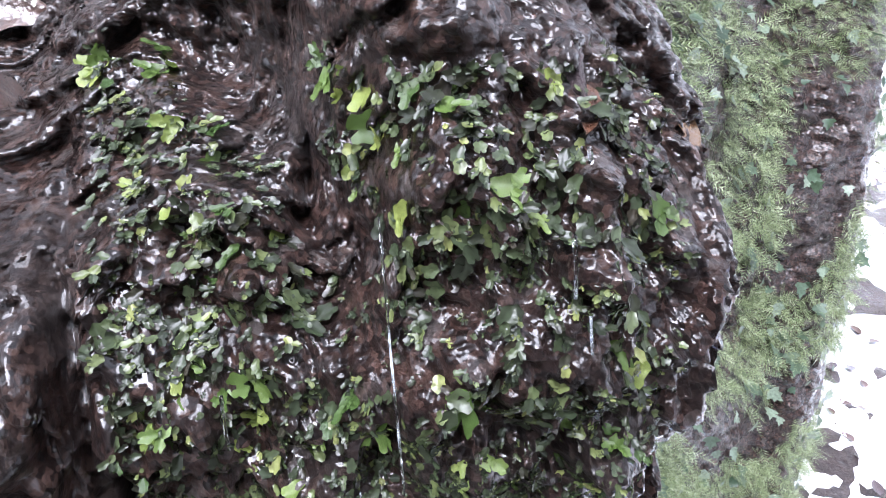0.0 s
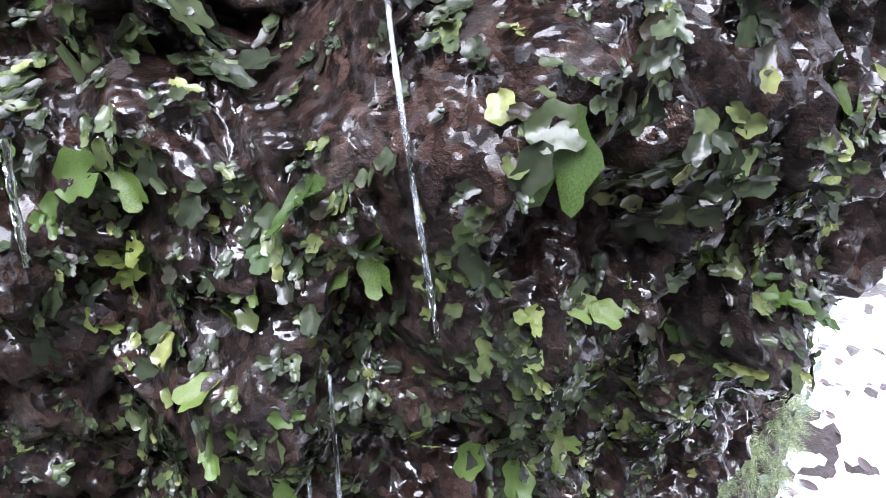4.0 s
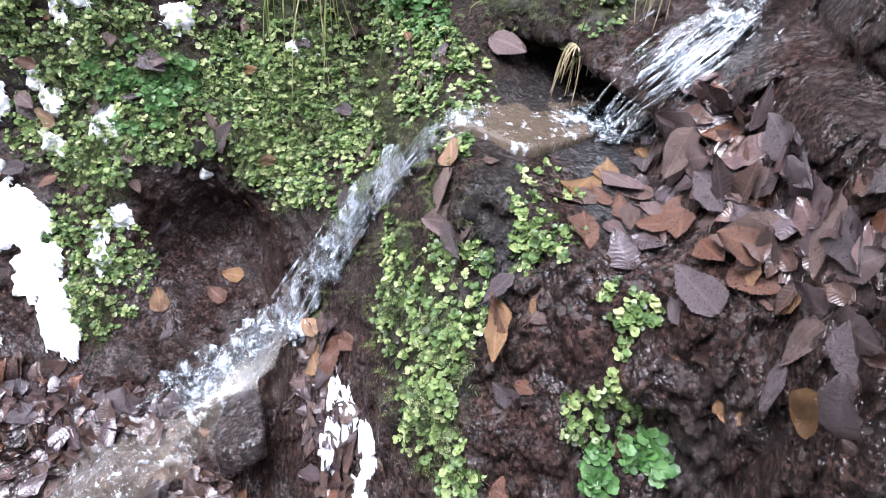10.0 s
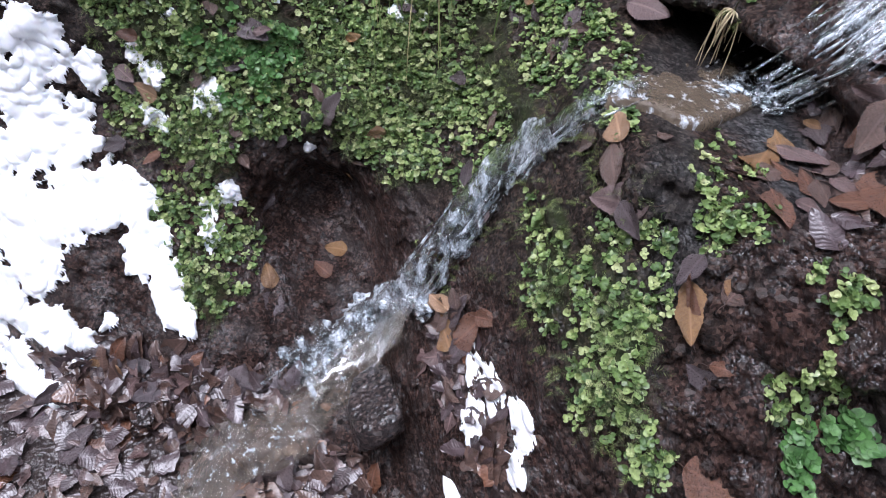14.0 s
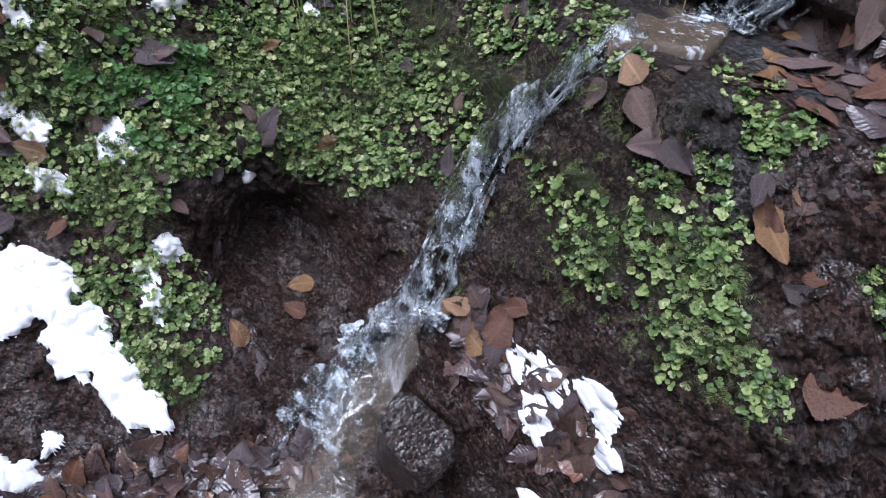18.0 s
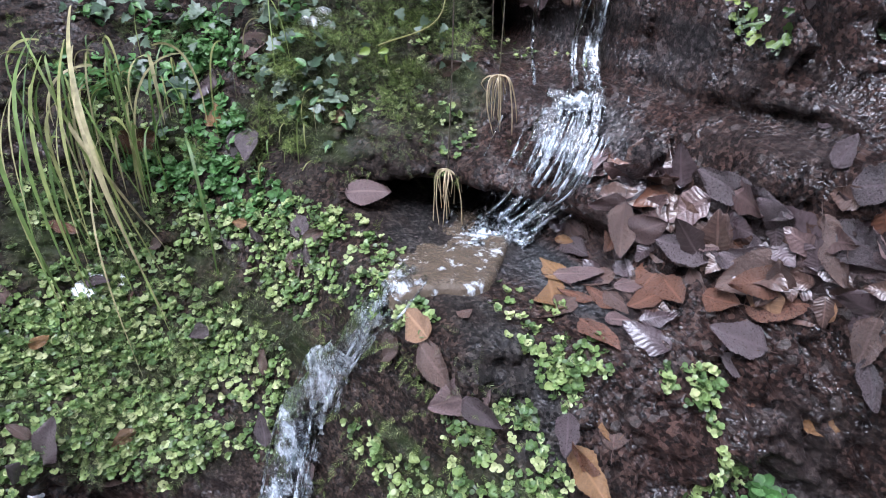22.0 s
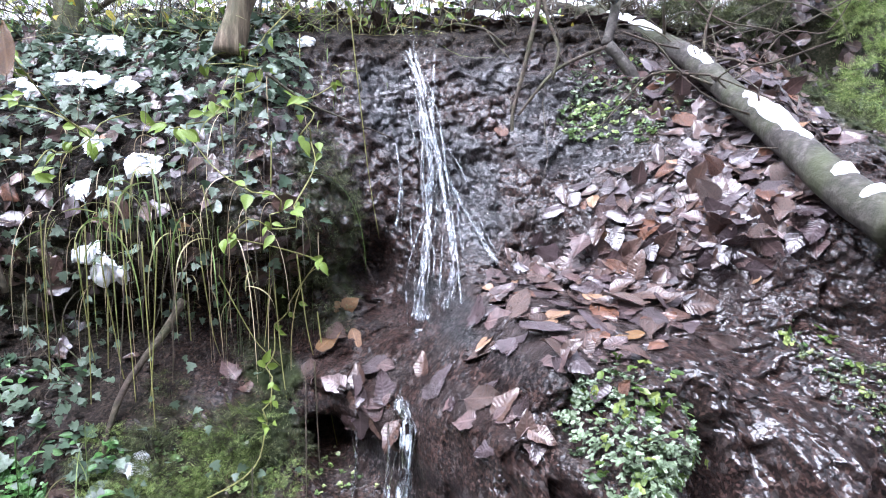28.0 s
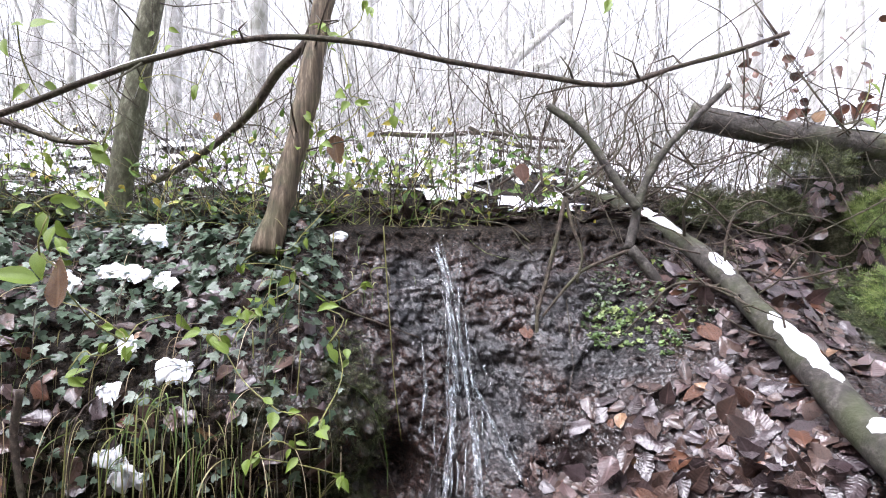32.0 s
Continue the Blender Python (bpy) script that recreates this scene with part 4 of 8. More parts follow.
def rock_material():
    """Wet rock and soil under a film of running water, whose ripples catch the sky."""
    m, t, sh = material("wet_bank")
    v = coords(t)
    mid, fine = noise_tex(t, 34, 8, 0.72, v), noise_tex(t, 150, 5, 0.75, v)
    speck = node(t, "TexVoronoi", Scale=210.0)
    t.links.new(v, speck.inputs["Vector"])
    grain = mix(t, 0.5, mid, speck.outputs["Color"])
    brown = ramp(t, grain, (0.27, (0.005, 0.0028, 0.0024)), (0.5, (0.027, 0.0142, 0.0112)), (0.75, (0.120, 0.070, 0.055)))
    grit = ramp(t, grain, (0.3, (0.010, 0.011, 0.012)), (0.55, (0.038, 0.040, 0.043)), (0.8, (0.14, 0.145, 0.15)))
    soil = ramp(t, grain, (0.28, (0.005, 0.004, 0.003)), (0.52, (0.024, 0.018, 0.013)), (0.75, (0.09, 0.068, 0.05)))
    moss = ramp(t, mid, (0.25, (0.010, 0.022, 0.008)), (0.55, (0.045, 0.062, 0.02)), (0.8, (0.105, 0.13, 0.05)))
    litter = ramp(t, mid, (0.3, (0.018, 0.012, 0.011)), (0.55, (0.055, 0.038, 0.034)), (0.8, (0.14, 0.105, 0.095)))
    c = mix(t, attribute(t, "grit"), brown, grit)
    # pale grit cells, light enough to double as painted wet glints
    glint_grit = node(t, "TexVoronoi", Scale=95.0)
    t.links.new(v, glint_grit.inputs["Vector"])
    c = mix(t, ramp(t, glint_grit.outputs["Color"], (0.80, grey(0)), (0.90, grey(0.55))), c, (0.16, 0.14, 0.13))
    c = mix(t, attribute(t, "soil"), c, soil)
    c = mix(t, attribute(t, "litter"), c, litter)
    c = mix(t, attribute(t, "moss"), c, moss)
    t.links.new(c, sh.inputs["Base Color"])
    rg = mix(t, attribute(t, "moss"), ramp(t, fine, (0.3, grey(0.25)), (0.75, grey(0.5))), (0.85, 0.85, 0.85))
    rg = mix(t, attribute(t, "soil"), rg, (0.7, 0.7, 0.7))
    t.links.new(rg, sh.inputs["Roughness"])
    h = node(t, "Math"); h.operation = "MULTIPLY_ADD"; h.inputs[1].default_value = 0.5
    t.links.new(fine, h.inputs[0]); t.links.new(mid, h.inputs[2])
    bump(t, sh, h.outputs[0], 1.0, 0.014)
    sh.inputs["Specular IOR Level"].default_value = 0.15
    # the film of water: thick in runs, gone on moss and dry soil
    dry = node(t, "Math"); dry.operation = "MAXIMUM"
    t.links.new(attribute(t, "moss"), dry.inputs[0]); t.links.new(attribute(t, "soil"), dry.inputs[1])
    wet = mix(t, dry.outputs[0], ramp(t, noise_tex(t, 9, 3, 0.6, v), (0.36, grey(0.35)), (0.54, grey(1.0))), (0.10, 0.10, 0.10))
    sh.inputs["Coat Roughness"].default_value = 0.05
    sh.inputs["Coat IOR"].default_value = 1.55
    # on the rugged boulder the film is thinner and broken by crumbs
    rug = attribute(t, "rugged")
    t.links.new(mix(t, rug, wet, mix(t, dry.outputs[0], ramp(t, noise_tex(t, 14, 4, 0.65, v), (0.45, grey(0.07)), (0.60, grey(1.0))), (0.06, 0.06, 0.06))), sh.inputs["Coat Weight"])
    film = node(t, "Bump", Strength=1.0, Distance=0.010)
    fh = node(t, "Math"); fh.operation = "MULTIPLY_ADD"; fh.inputs[1].default_value = 0.40
    t.links.new(noise_tex(t, 130, 1, 0.5, v), fh.inputs[0]); t.links.new(noise_tex(t, 52, 2, 0.5, v), fh.inputs[2])
    crumbly = node(t, "Math"); crumbly.operation = "MULTIPLY_ADD"; crumbly.inputs[1].default_value = 0.45
    t.links.new(noise_tex(t, 190, 1, 0.5, v), crumbly.inputs[0]); t.links.new(noise_tex(t, 85, 2, 0.5, v), crumbly.inputs[2])
    ripple = node(t, "Math"); ripple.operation = "MULTIPLY"; ripple.inputs[1].default_value = 0.34
    t.links.new(noise_tex(t, 95, 1, 0.5, v), ripple.inputs[0])
    height = mix(t, attribute(t, "slab"), fh.outputs[0], ripple.outputs[0])
    t.links.new(mix(t, rug, height, crumbly.outputs[0]), film.inputs["Height"])
    t.links.new(film.outputs[0], sh.inputs["Coat Normal"])
    return m


ROCK = rock_material()


def leaf_material(name, stops, rough_at=0.35, per="island", through_amount=0.25, wet=0.5, speck=None, clump=0):
    """A leaf: its colour drawn from the stops at random leaf by leaf, with blotches; some light shines through it."""
    m, t, sh = material(name)
    if per == "island":
        rnd = t.nodes.new("ShaderNodeNewGeometry").outputs["Random Per Island"]
    else:
        rnd = t.nodes.new("ShaderNodeObjectInfo").outputs["Random"]
    v = coords(t)
    blot = noise_tex(t, 160 if per == "island" else 45, 3, 0.6, v)
    c = ramp(t, rnd, *stops)
    c = mix(t, ramp(t, blot, (0.35, grey(0.0)), (0.7, grey(0.55))), c, speck or (0.02, 0.03, 0.008))
    if clump:
        # old brown growth between fresh tufts
        c = mix(t, ramp(t, noise_tex(t, clump, 3, 0.6, v), (0.40, grey(0.8)), (0.56, grey(0.0))), c, (0.030, 0.027, 0.014))
    t.links.new(c, sh.inputs["Base Color"])
    sh.inputs["Roughness"].default_value = rough_at
    sh.inputs["Specular IOR Level"].default_value = wet
    bump(t, sh, noise_tex(t, 400, 2, 0.5, v), 0.25, 0.001)
    tr = node(t, "BsdfTranslucent")
    t.links.new(c, tr.inputs["Color"])
    mx = node(t, "MixShader", Fac=through_amount)
    out = [n for n in t.nodes if n.type == "OUTPUT_MATERIAL"][0]
    t.links.new(sh.outputs[0], mx.inputs[1])
    t.links.new(tr.outputs[0], mx.inputs[2])
    t.links.new(mx.outputs[0], out.inputs[0])
    return m


LIVERWORT = leaf_material("liverwort", ((0.0, (0.040, 0.032, 0.021)), (0.2, (0.027, 0.036, 0.022)), (0.5, (0.047, 0.066, 0.035)), (0.78, (0.090, 0.122, 0.054)), (0.95, (0.19, 0.23, 0.08)), (1.0, (0.30, 0.33, 0.11))), 0.26, wet=0.5, through_amount=0.15, speck=(0.022, 0.022, 0.012))
LIVERWORT_TIP = leaf_material("liverwort_tip", ((0.0, (0.06, 0.115, 0.032)), (0.55, (0.17, 0.27, 0.065)), (1.0, (0.42, 0.50, 0.13))), 0.2, per="object", wet=0.7, through_amount=0.35)
LIVERWORT_PALE = leaf_material("liverwort_pale", ((0.0, (0.09, 0.125, 0.07)), (0.5, (0.23, 0.31, 0.18)), (0.85, (0.38, 0.47, 0.30)), (1.0, (0.55, 0.62, 0.46))), 0.25, wet=0.6)
# pale moss, its colour raised further to paint in the bright haze there
FAR_MOSS_HAZED = leaf_material("hazed_far_wall_moss", ((0.0, (0.12, 0.16, 0.07)), (0.5, (0.27, 0.34, 0.16)), (0.85, (0.42, 0.50, 0.28)), (1.0, (0.56, 0.62, 0.42))), 0.4, wet=0.4)
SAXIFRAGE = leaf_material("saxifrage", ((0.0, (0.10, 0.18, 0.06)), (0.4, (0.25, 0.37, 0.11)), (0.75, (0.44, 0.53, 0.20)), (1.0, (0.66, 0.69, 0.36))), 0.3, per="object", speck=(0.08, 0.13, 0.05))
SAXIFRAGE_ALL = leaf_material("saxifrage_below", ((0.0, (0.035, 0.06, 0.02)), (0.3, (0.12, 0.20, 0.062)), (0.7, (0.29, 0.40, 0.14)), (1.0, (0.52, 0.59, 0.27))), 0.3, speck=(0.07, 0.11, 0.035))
MOSS_SPRIG = leaf_material("moss_sprig", ((0.0, (0.022, 0.028, 0.012)), (0.5, (0.095, 0.115, 0.048)), (0.9, (0.27, 0.31, 0.14)), (1.0, (0.45, 0.47, 0.25))), 0.6, wet=0.3, clump=26)
MOSS_BRIGHT = leaf_material("bright_moss", ((0.0, (0.06, 0.10, 0.02)), (0.5, (0.22, 0.31, 0.08)), (1.0, (0.48, 0.56, 0.20))), 0.6, wet=0.3)
SHAMROCK = leaf_material("sorrel", ((0.0, (0.07, 0.17, 0.05)), (0.6, (0.13, 0.30, 0.08)), (1.0, (0.25, 0.42, 0.18))), 0.4)
IVY = leaf_material("ivy", ((0.0, (0.045, 0.085, 0.05)), (0.5, (0.11, 0.165, 0.105)), (1.0, (0.30, 0.37, 0.28))), 0.3)
BRAMBLE = leaf_material("bramble", ((0.0, (0.08, 0.18, 0.03)), (0.5, (0.2, 0.33, 0.05)), (0.85, (0.38, 0.42, 0.07)), (1.0, (0.6, 0.45, 0.06))), 0.4)
GRASS = leaf_material("grass", ((0.0, (0.08, 0.16, 0.03)), (0.4, (0.22, 0.28, 0.06)), (0.7, (0.42, 0.37, 0.14)), (1.0, (0.55, 0.45, 0.25))), 0.5)

GRASS_BLADE = leaf_material("grass_blade", ((0.0, (0.07, 0.14, 0.03)), (0.35, (0.20, 0.30, 0.08)), (0.6, (0.36, 0.38, 0.13)), (1.0, (0.54, 0.46, 0.27))), 0.5, per="object")


def calc(t, op, a, b=0.0, c=0.0):
    n = node(t, "Math")
    n.operation = op
    for k, v in enumerate((a, b, c)):
        if not isinstance(v, (int, float)):
            t.links.new(v, n.inputs[k])
        else:
            n.inputs[k].default_value = v
    return n.outputs[0]


def dead_material(name, a, b, c, shine=0.22):
    """A wet dead leaf: blotched between two tones, pleated between its side veins, a thin film of water on top."""
    m, t, sh = material(name)
    v = coords(t)
    n1, n2 = noise_tex(t, 28, 4, 0.65, v), noise_tex(t, 140, 3, 0.6, v)
    rnd = t.nodes.new("ShaderNodeObjectInfo").outputs["Random"]
    isle = t.nodes.new("ShaderNodeNewGeometry").outputs["Random Per Island"]
    base = mix(t, ramp(t, n1, (0.35, grey(0)), (0.65, grey(1))), a, b)
    base = mix(t, rnd, base, mix(t, 0.5, base, c))
    base = mix(t, ramp(t, isle, (0.0, grey(0.55)), (0.5, grey(0.0)), (1.0, grey(0.0))), base, (0.030, 0.019, 0.016))
    base = mix(t, ramp(t, n2, (0.45, grey(0)), (0.8, grey(0.45))), base, (0.018, 0.01, 0.007))
    # rib is 1 on the midrib and 0 at the edge
    along, rib = attribute(t, "along"), attribute(t, "rib")
    slant = calc(t, "MULTIPLY_ADD", rib, 0.20, along)
    pleat = calc(t, "SINE", calc(t, "MULTIPLY", slant, 2 * math.pi * 9.5))
    fall = calc(t, "MINIMUM", calc(t, "MULTIPLY", calc(t, "SUBTRACT", 1.0, rib), 4.0), 1.0)
    height = calc(t, "MULTIPLY", pleat, fall)
    vein = calc(t, "MAXIMUM", ramp(t, rib, (0.86, grey(0)), (0.97, grey(0.5))), ramp(t, height, (0.80, grey(0)), (0.98, grey(0.16))))
    base = mix(t, vein, base, tuple(min(1, 1.4 * k + 0.02) for k in b))
    t.links.new(base, sh.inputs["Base Color"])
    t.links.new(ramp(t, n1, (0.3, grey(shine + 0.12)), (0.7, grey(shine + 0.35))), sh.inputs["Roughness"])
    sh.inputs["Specular IOR Level"].default_value = 0.35
    t.links.new(ramp(t, n1, (0.36, grey(0.7)), (0.50, grey(1.0))), sh.inputs["Coat Weight"])
    sh.inputs["Coat Roughness"].default_value = 0.07
    sh.inputs["Coat IOR"].default_value = 1.55
    relief = calc(t, "MULTIPLY_ADD", n2, 2.6, calc(t, "MULTIPLY_ADD", n1, 5.0, calc(t, "MULTIPLY", height, 0.32)))
    bump(t, sh, relief, 1.0, 0.00035)
    bp = node(t, "Bump", Strength=1.0, Distance=0.00050)
    t.links.new(relief, bp.inputs["Height"])
    t.links.new(bp.outputs[0], sh.inputs["Coat Normal"])
    return m


DEAD = [
    dead_material("rust_leaf", (0.070, 0.030, 0.018), (0.150, 0.064, 0.034), (0.20, 0.09, 0.05), 0.10),
    dead_material("brown_leaf", (0.036, 0.021, 0.017), (0.105, 0.060, 0.046), (0.17, 0.105, 0.080), 0.12),
    dead_material("tan_leaf", (0.20, 0.11, 0.06), (0.37, 0.22, 0.12), (0.30, 0.18, 0.10), 0.2),
    dead_material("grey_purple_leaf", (0.026, 0.017, 0.018), (0.072, 0.050, 0.053), (0.13, 0.094, 0.098), 0.1),
    dead_material("ochre_leaf", (0.13, 0.064, 0.026), (0.23, 0.120, 0.046), (0.30, 0.17, 0.06), 0.16),
    dead_material("pinkish_wet_leaf", (0.075, 0.045, 0.042), (0.165, 0.108, 0.100), (0.145, 0.094, 0.088), 0.12),
    dead_material("fresh_red_leaf", (0.13, 0.030, 0.012), (0.27, 0.075, 0.024), (0.30, 0.10, 0.04), 0.14),
]


def snow_material():
    m, t, sh = material("snow")
    v = coords(t)
    n = noise_tex(t, 60, 4, 0.6, v)
    t.links.new(ramp(t, n, (0.3, (0.82, 0.84, 0.87)), (0.7, (0.93, 0.94, 0.95))), sh.inputs["Base Color"])
    sh.inputs["Roughness"].default_value = 0.6
    sh.inputs["Subsurface Weight"].default_value = 0.2
    sh.inputs["Subsurface Radius"].default_value = (0.01, 0.012, 0.015)
    bump(t, sh, noise_tex(t, 350, 3, 0.6, v), 0.5, 0.002)
    return m


SNOWY = snow_material()
# ---- numbers without pattern ----
def lattice(p, seed=0):
    """Smooth noise from -1 to 1 at the points p (n x 3)."""
    i = np.floor(p).astype(np.int64)
    f = p - i
    f = f * f * (3 - 2 * f)
    total = np.zeros(len(p))
    for dx in (0, 1):
        for dy in (0, 1):
            for dz in (0, 1):
                h = (i[:, 0] + dx) * 374761393 + (i[:, 1] + dy) * 668265263 + (i[:, 2] + dz) * 2147483647 + seed * 1274126177
                h = (h ^ (h >> 13)) * 1274126177 & 0x7FFFFFFF
                h = (h ^ (h >> 16)) & 0xFFFF
                w = (f[:, 0] if dx else 1 - f[:, 0]) * (f[:, 1] if dy else 1 - f[:, 1]) * (f[:, 2] if dz else 1 - f[:, 2])
                total += w * (h / 32767.5 - 1)
    return total


def rough(p, scale, octaves=4, gain=0.5, seed=0):
    total, amp = np.zeros(len(p)), 1.0
    for k in range(octaves):
        total += amp * lattice(p * scale * 2.03**k, seed + k)
        amp *= gain
    return total


def mesh_grid(name, pts, mat, attrs=None):
    """A sheet of quads from an array rows x columns x 3."""
    r, c = pts.shape[:2]
    k = np.arange(r * c).reshape(r, c)
    quads = np.stack([k[:-1, :-1], k[:-1, 1:], k[1:, 1:], k[1:, :-1]], -1).reshape(-1, 4)
    me = bpy.data.meshes.new(name)
    me.vertices.add(r * c)
    me.vertices.foreach_set("co", pts.reshape(-1).astype(np.float32))
    me.loops.add(quads.size)
    me.loops.foreach_set("vertex_index", quads.reshape(-1).astype(np.int32))
    me.polygons.add(len(quads))
    me.polygons.foreach_set("loop_start", np.arange(0, quads.size, 4, dtype=np.int32))
    me.update(calc_edges=True)
    me.polygons.foreach_set("use_smooth", np.ones(len(quads), bool))
    for key, val in (attrs or {}).items():
        me.attributes.new(key, "FLOAT", "POINT").data.foreach_set("value", val.reshape(-1).astype(np.float32))
    me.materials.append(mat)
    return new(name, me)


def ground_height(x, y):
    """The litter ground at the foot of the bank."""
    return -0.37 + 0.05 * np.clip((-1.0 - x), -1, 3) + 0.015 * np.sin(3 * x + 1) * np.sin(2.3 * y)


def bank_points(u, z):
    """The finished surface of the bank, with its roughness: points and the masks of its materials."""
    s = depth(u, z)
    p = place(u, s, z).reshape(-1, 3)
    zz = p[:, 2].reshape(u.shape)
    wall = np.clip((0.30 - u) / 0.01, 0, 1) * np.clip((u - 0.1) / 0.05, 0, 1)
    slab = gauss(u, z, 0.325, 0.74, 0.022, 0.10)
    tilt = p @ np.array([[1, 0, 0.35], [0, 1, 0.2], [-0.3, 0, 1]])
    calm = 1 - 0.75 * slab
    stone = rough(p, 3.2, 3, 0.5, 3).reshape(u.shape) * 0.020 + (np.abs(rough(p, 13, 3, 0.55, 43)) * 0.022 - 0.008).reshape(u.shape) * (1 - 0.9 * slab)
    ridg = (1 - np.abs(rough(tilt * (1, 1, 0.5), 8, 3, 0.5, 7).reshape(u.shape)) * 1.7) * 0.012 * calm
    crack = np.clip(1 - np.abs(rough(tilt * (1.3, 1.3, 0.45), 5.5, 3, 0.55, 29).reshape(u.shape)) / 0.07, 0, 1) * 0.013 * calm
    drip = (1 - np.abs(rough(p * (1, 1, 0.33), 26, 3, 0.55, 17).reshape(u.shape)) * 1.7) * (0.005 + 0.009 * wall) * calm
    crumb = rough(p, 62, 4, 0.62, 11).reshape(u.shape) * (0.0085 + 0.000 * wall) * (1 - 0.5 * slab)
    flute = np.clip((u - 0.30) / 0.03, 0, 1) * np.clip((0.50 - u) / 0.03, 0, 1) * np.clip((0.95 - z) / 0.2, 0, 1) * (1 - slab)
    chunk = np.clip((u - 0.33) / 0.03, 0, 1) * np.clip((0.48 - u) / 0.02, 0, 1) * np.clip((z - 0.5) / 0.1, 0, 1) * np.clip((1.1 - z) / 0.1, 0, 1)
    stone = stone + chunk * (0.055 * np.abs(rough(p, 6.5, 2, 0.5, 57)) - 0.022).reshape(u.shape)
    crumb += flute * (np.abs(rough(p * (1, 1, 0.16), 19, 3, 0.5, 19)).reshape(u.shape) * 0.030 - 0.010)
    soft = np.clip((u - 0.50) / 0.06, 0, 1)
    cushion = np.zeros(u.shape)
    for r in MOSSY:
        cushion = np.maximum(cushion, r[4] * np.clip(1.2 - 0.8 * ((u - r[0]) / r[2]) ** 2 - 0.8 * ((z - r[1]) / r[3]) ** 2, 0, 1))
    cushion *= 0.008 + 0.046 * np.abs(rough(p, 15, 2, 0.5, 53).reshape(u.shape))
    return s - stone - ridg * (1 - 0.4 * soft) + crack - drip * (1 - 0.5 * soft) - crumb - cushion + 0.010, p


def cover(u, z, rows, col=4):
    """How far the patches of a list cover each point, from 0 to 1."""
    total = np.zeros(u.shape)
    for r in rows:
        q = ((u - r[0]) / r[2]) ** 2 + ((z - r[1]) / r[3]) ** 2
        total = np.maximum(total, r[col] * np.clip(1.6 - 1.1 * q, 0, 1))
    return total


def seats(u, z):
    """Places on the finished bank with the directions right, up and out of it."""
    u, z = np.asarray(u, float), np.asarray(z, float)
    e = 0.003

    def at(a, b):
        return place(a, bank_points(a.reshape(-1, 1), b.reshape(-1, 1))[0][:, 0], b)

    n = np.cross(at(u - e, z) - at(u + e, z), at(u, z + 2 * e) - at(u, z - 2 * e))
    n /= np.linalg.norm(n, axis=1, keepdims=True) + 1e-12
    up = np.array((0, 0, 1.0)) - n * n[:, 2:3]
    up /= np.linalg.norm(up, axis=1, keepdims=True) + 1e-9
    return at(u, z), np.cross(up, n), up, n


ZROWS = np.concatenate([np.linspace(-0.42, 0.86, 292)[:-1], np.linspace(0.86, 1.08, 100)[:-1], np.linspace(1.08, 1.6, 118)])
UCOLS = np.concatenate([np.linspace(-0.118, 0.14, 110)[:-1], np.linspace(0.14, 0.56, 460)[:-1], np.linspace(0.56, 1.22, 270)])
U, Z = np.meshgrid(UCOLS, ZROWS)
S, P3 = bank_points(U, Z)
# beyond the rim the wooded slope runs back to the skyline
back_s = np.array((0.05, 0.12, 0.2, 0.3, 0.45, 0.65, 0.9, 1.25, 1.7, 2.3, 3.2, 4.5, 6.5, 10, 15, 25, 45, 80, 140))
back_z = 1.6 + 0.02 * (1 - np.exp(-back_s / 0.3)) + 0.32 * np.minimum(back_s, 9) + 0.12 * np.clip(back_s - 9, 0, 60)
rim = np.concatenate([place(U[-1], S[-1] + b, z)[None] for b, z in zip(back_s, back_z)])
wob = rough(rim.reshape(-1, 3), 1.7, 4, 0.55, 23).reshape(rim.shape[:2])
rim[..., 2] += wob * 0.07 * np.minimum(1, back_s[:, None] * 2)
sheet = np.concatenate([place(U, S, Z), rim])
zero = np.zeros(sheet.shape[:2])
pad = len(back_s)
patchy = rough(sheet.reshape(-1, 3), 14, 4, 0.6, 41).reshape(zero.shape)
UU, ZZ = np.concatenate([U, np.repeat(U[-1:], pad, 0)]), np.concatenate([Z, np.full((pad, U.shape[1]), 1.75)])


def patch_mask(rows, soft=0.5):
    return np.clip(cover(UU, ZZ, rows) * 1.25 + patchy * soft - 0.15, 0, 1)


left = np.clip((UU - 0.50) / 0.05, 0, 1) * np.clip((ZZ - 0.02) / 0.1, 0, 1) * np.where(ZZ > 0.8, 1.0, 0.6)
masks = {"grit": patch_mask(GRITTY), "moss": np.clip(cover(UU, ZZ, MOSSY) * (0.9 + 1.3 * patchy), 0, 0.85), "litter": patch_mask(LITTER),
         "soil": np.clip(np.maximum(left, np.clip((ZZ - 1.5) / 0.08, 0, 1)) + patchy * 0.3, 0, 1)}
masks["slab"] = np.clip((UU - 0.262) / 0.015, 0, 1) * np.clip((0.352 - UU) / 0.015, 0, 1) * np.clip((ZZ - 0.64) / 0.03, 0, 1) * np.clip((1.0 - ZZ) / 0.06, 0, 1)
masks["rugged"] = np.clip((UU - 0.385) / 0.03 + 0.6 * patchy, 0, 1) * np.clip((1.0 - ZZ) / 0.06, 0, 1)
bank = mesh_grid("rock_bank", sheet, ROCK, masks)
tagged(bank, "wet dark brown rock bank with mossy soil and a wooded slope above", "rock bank", kind="structure")

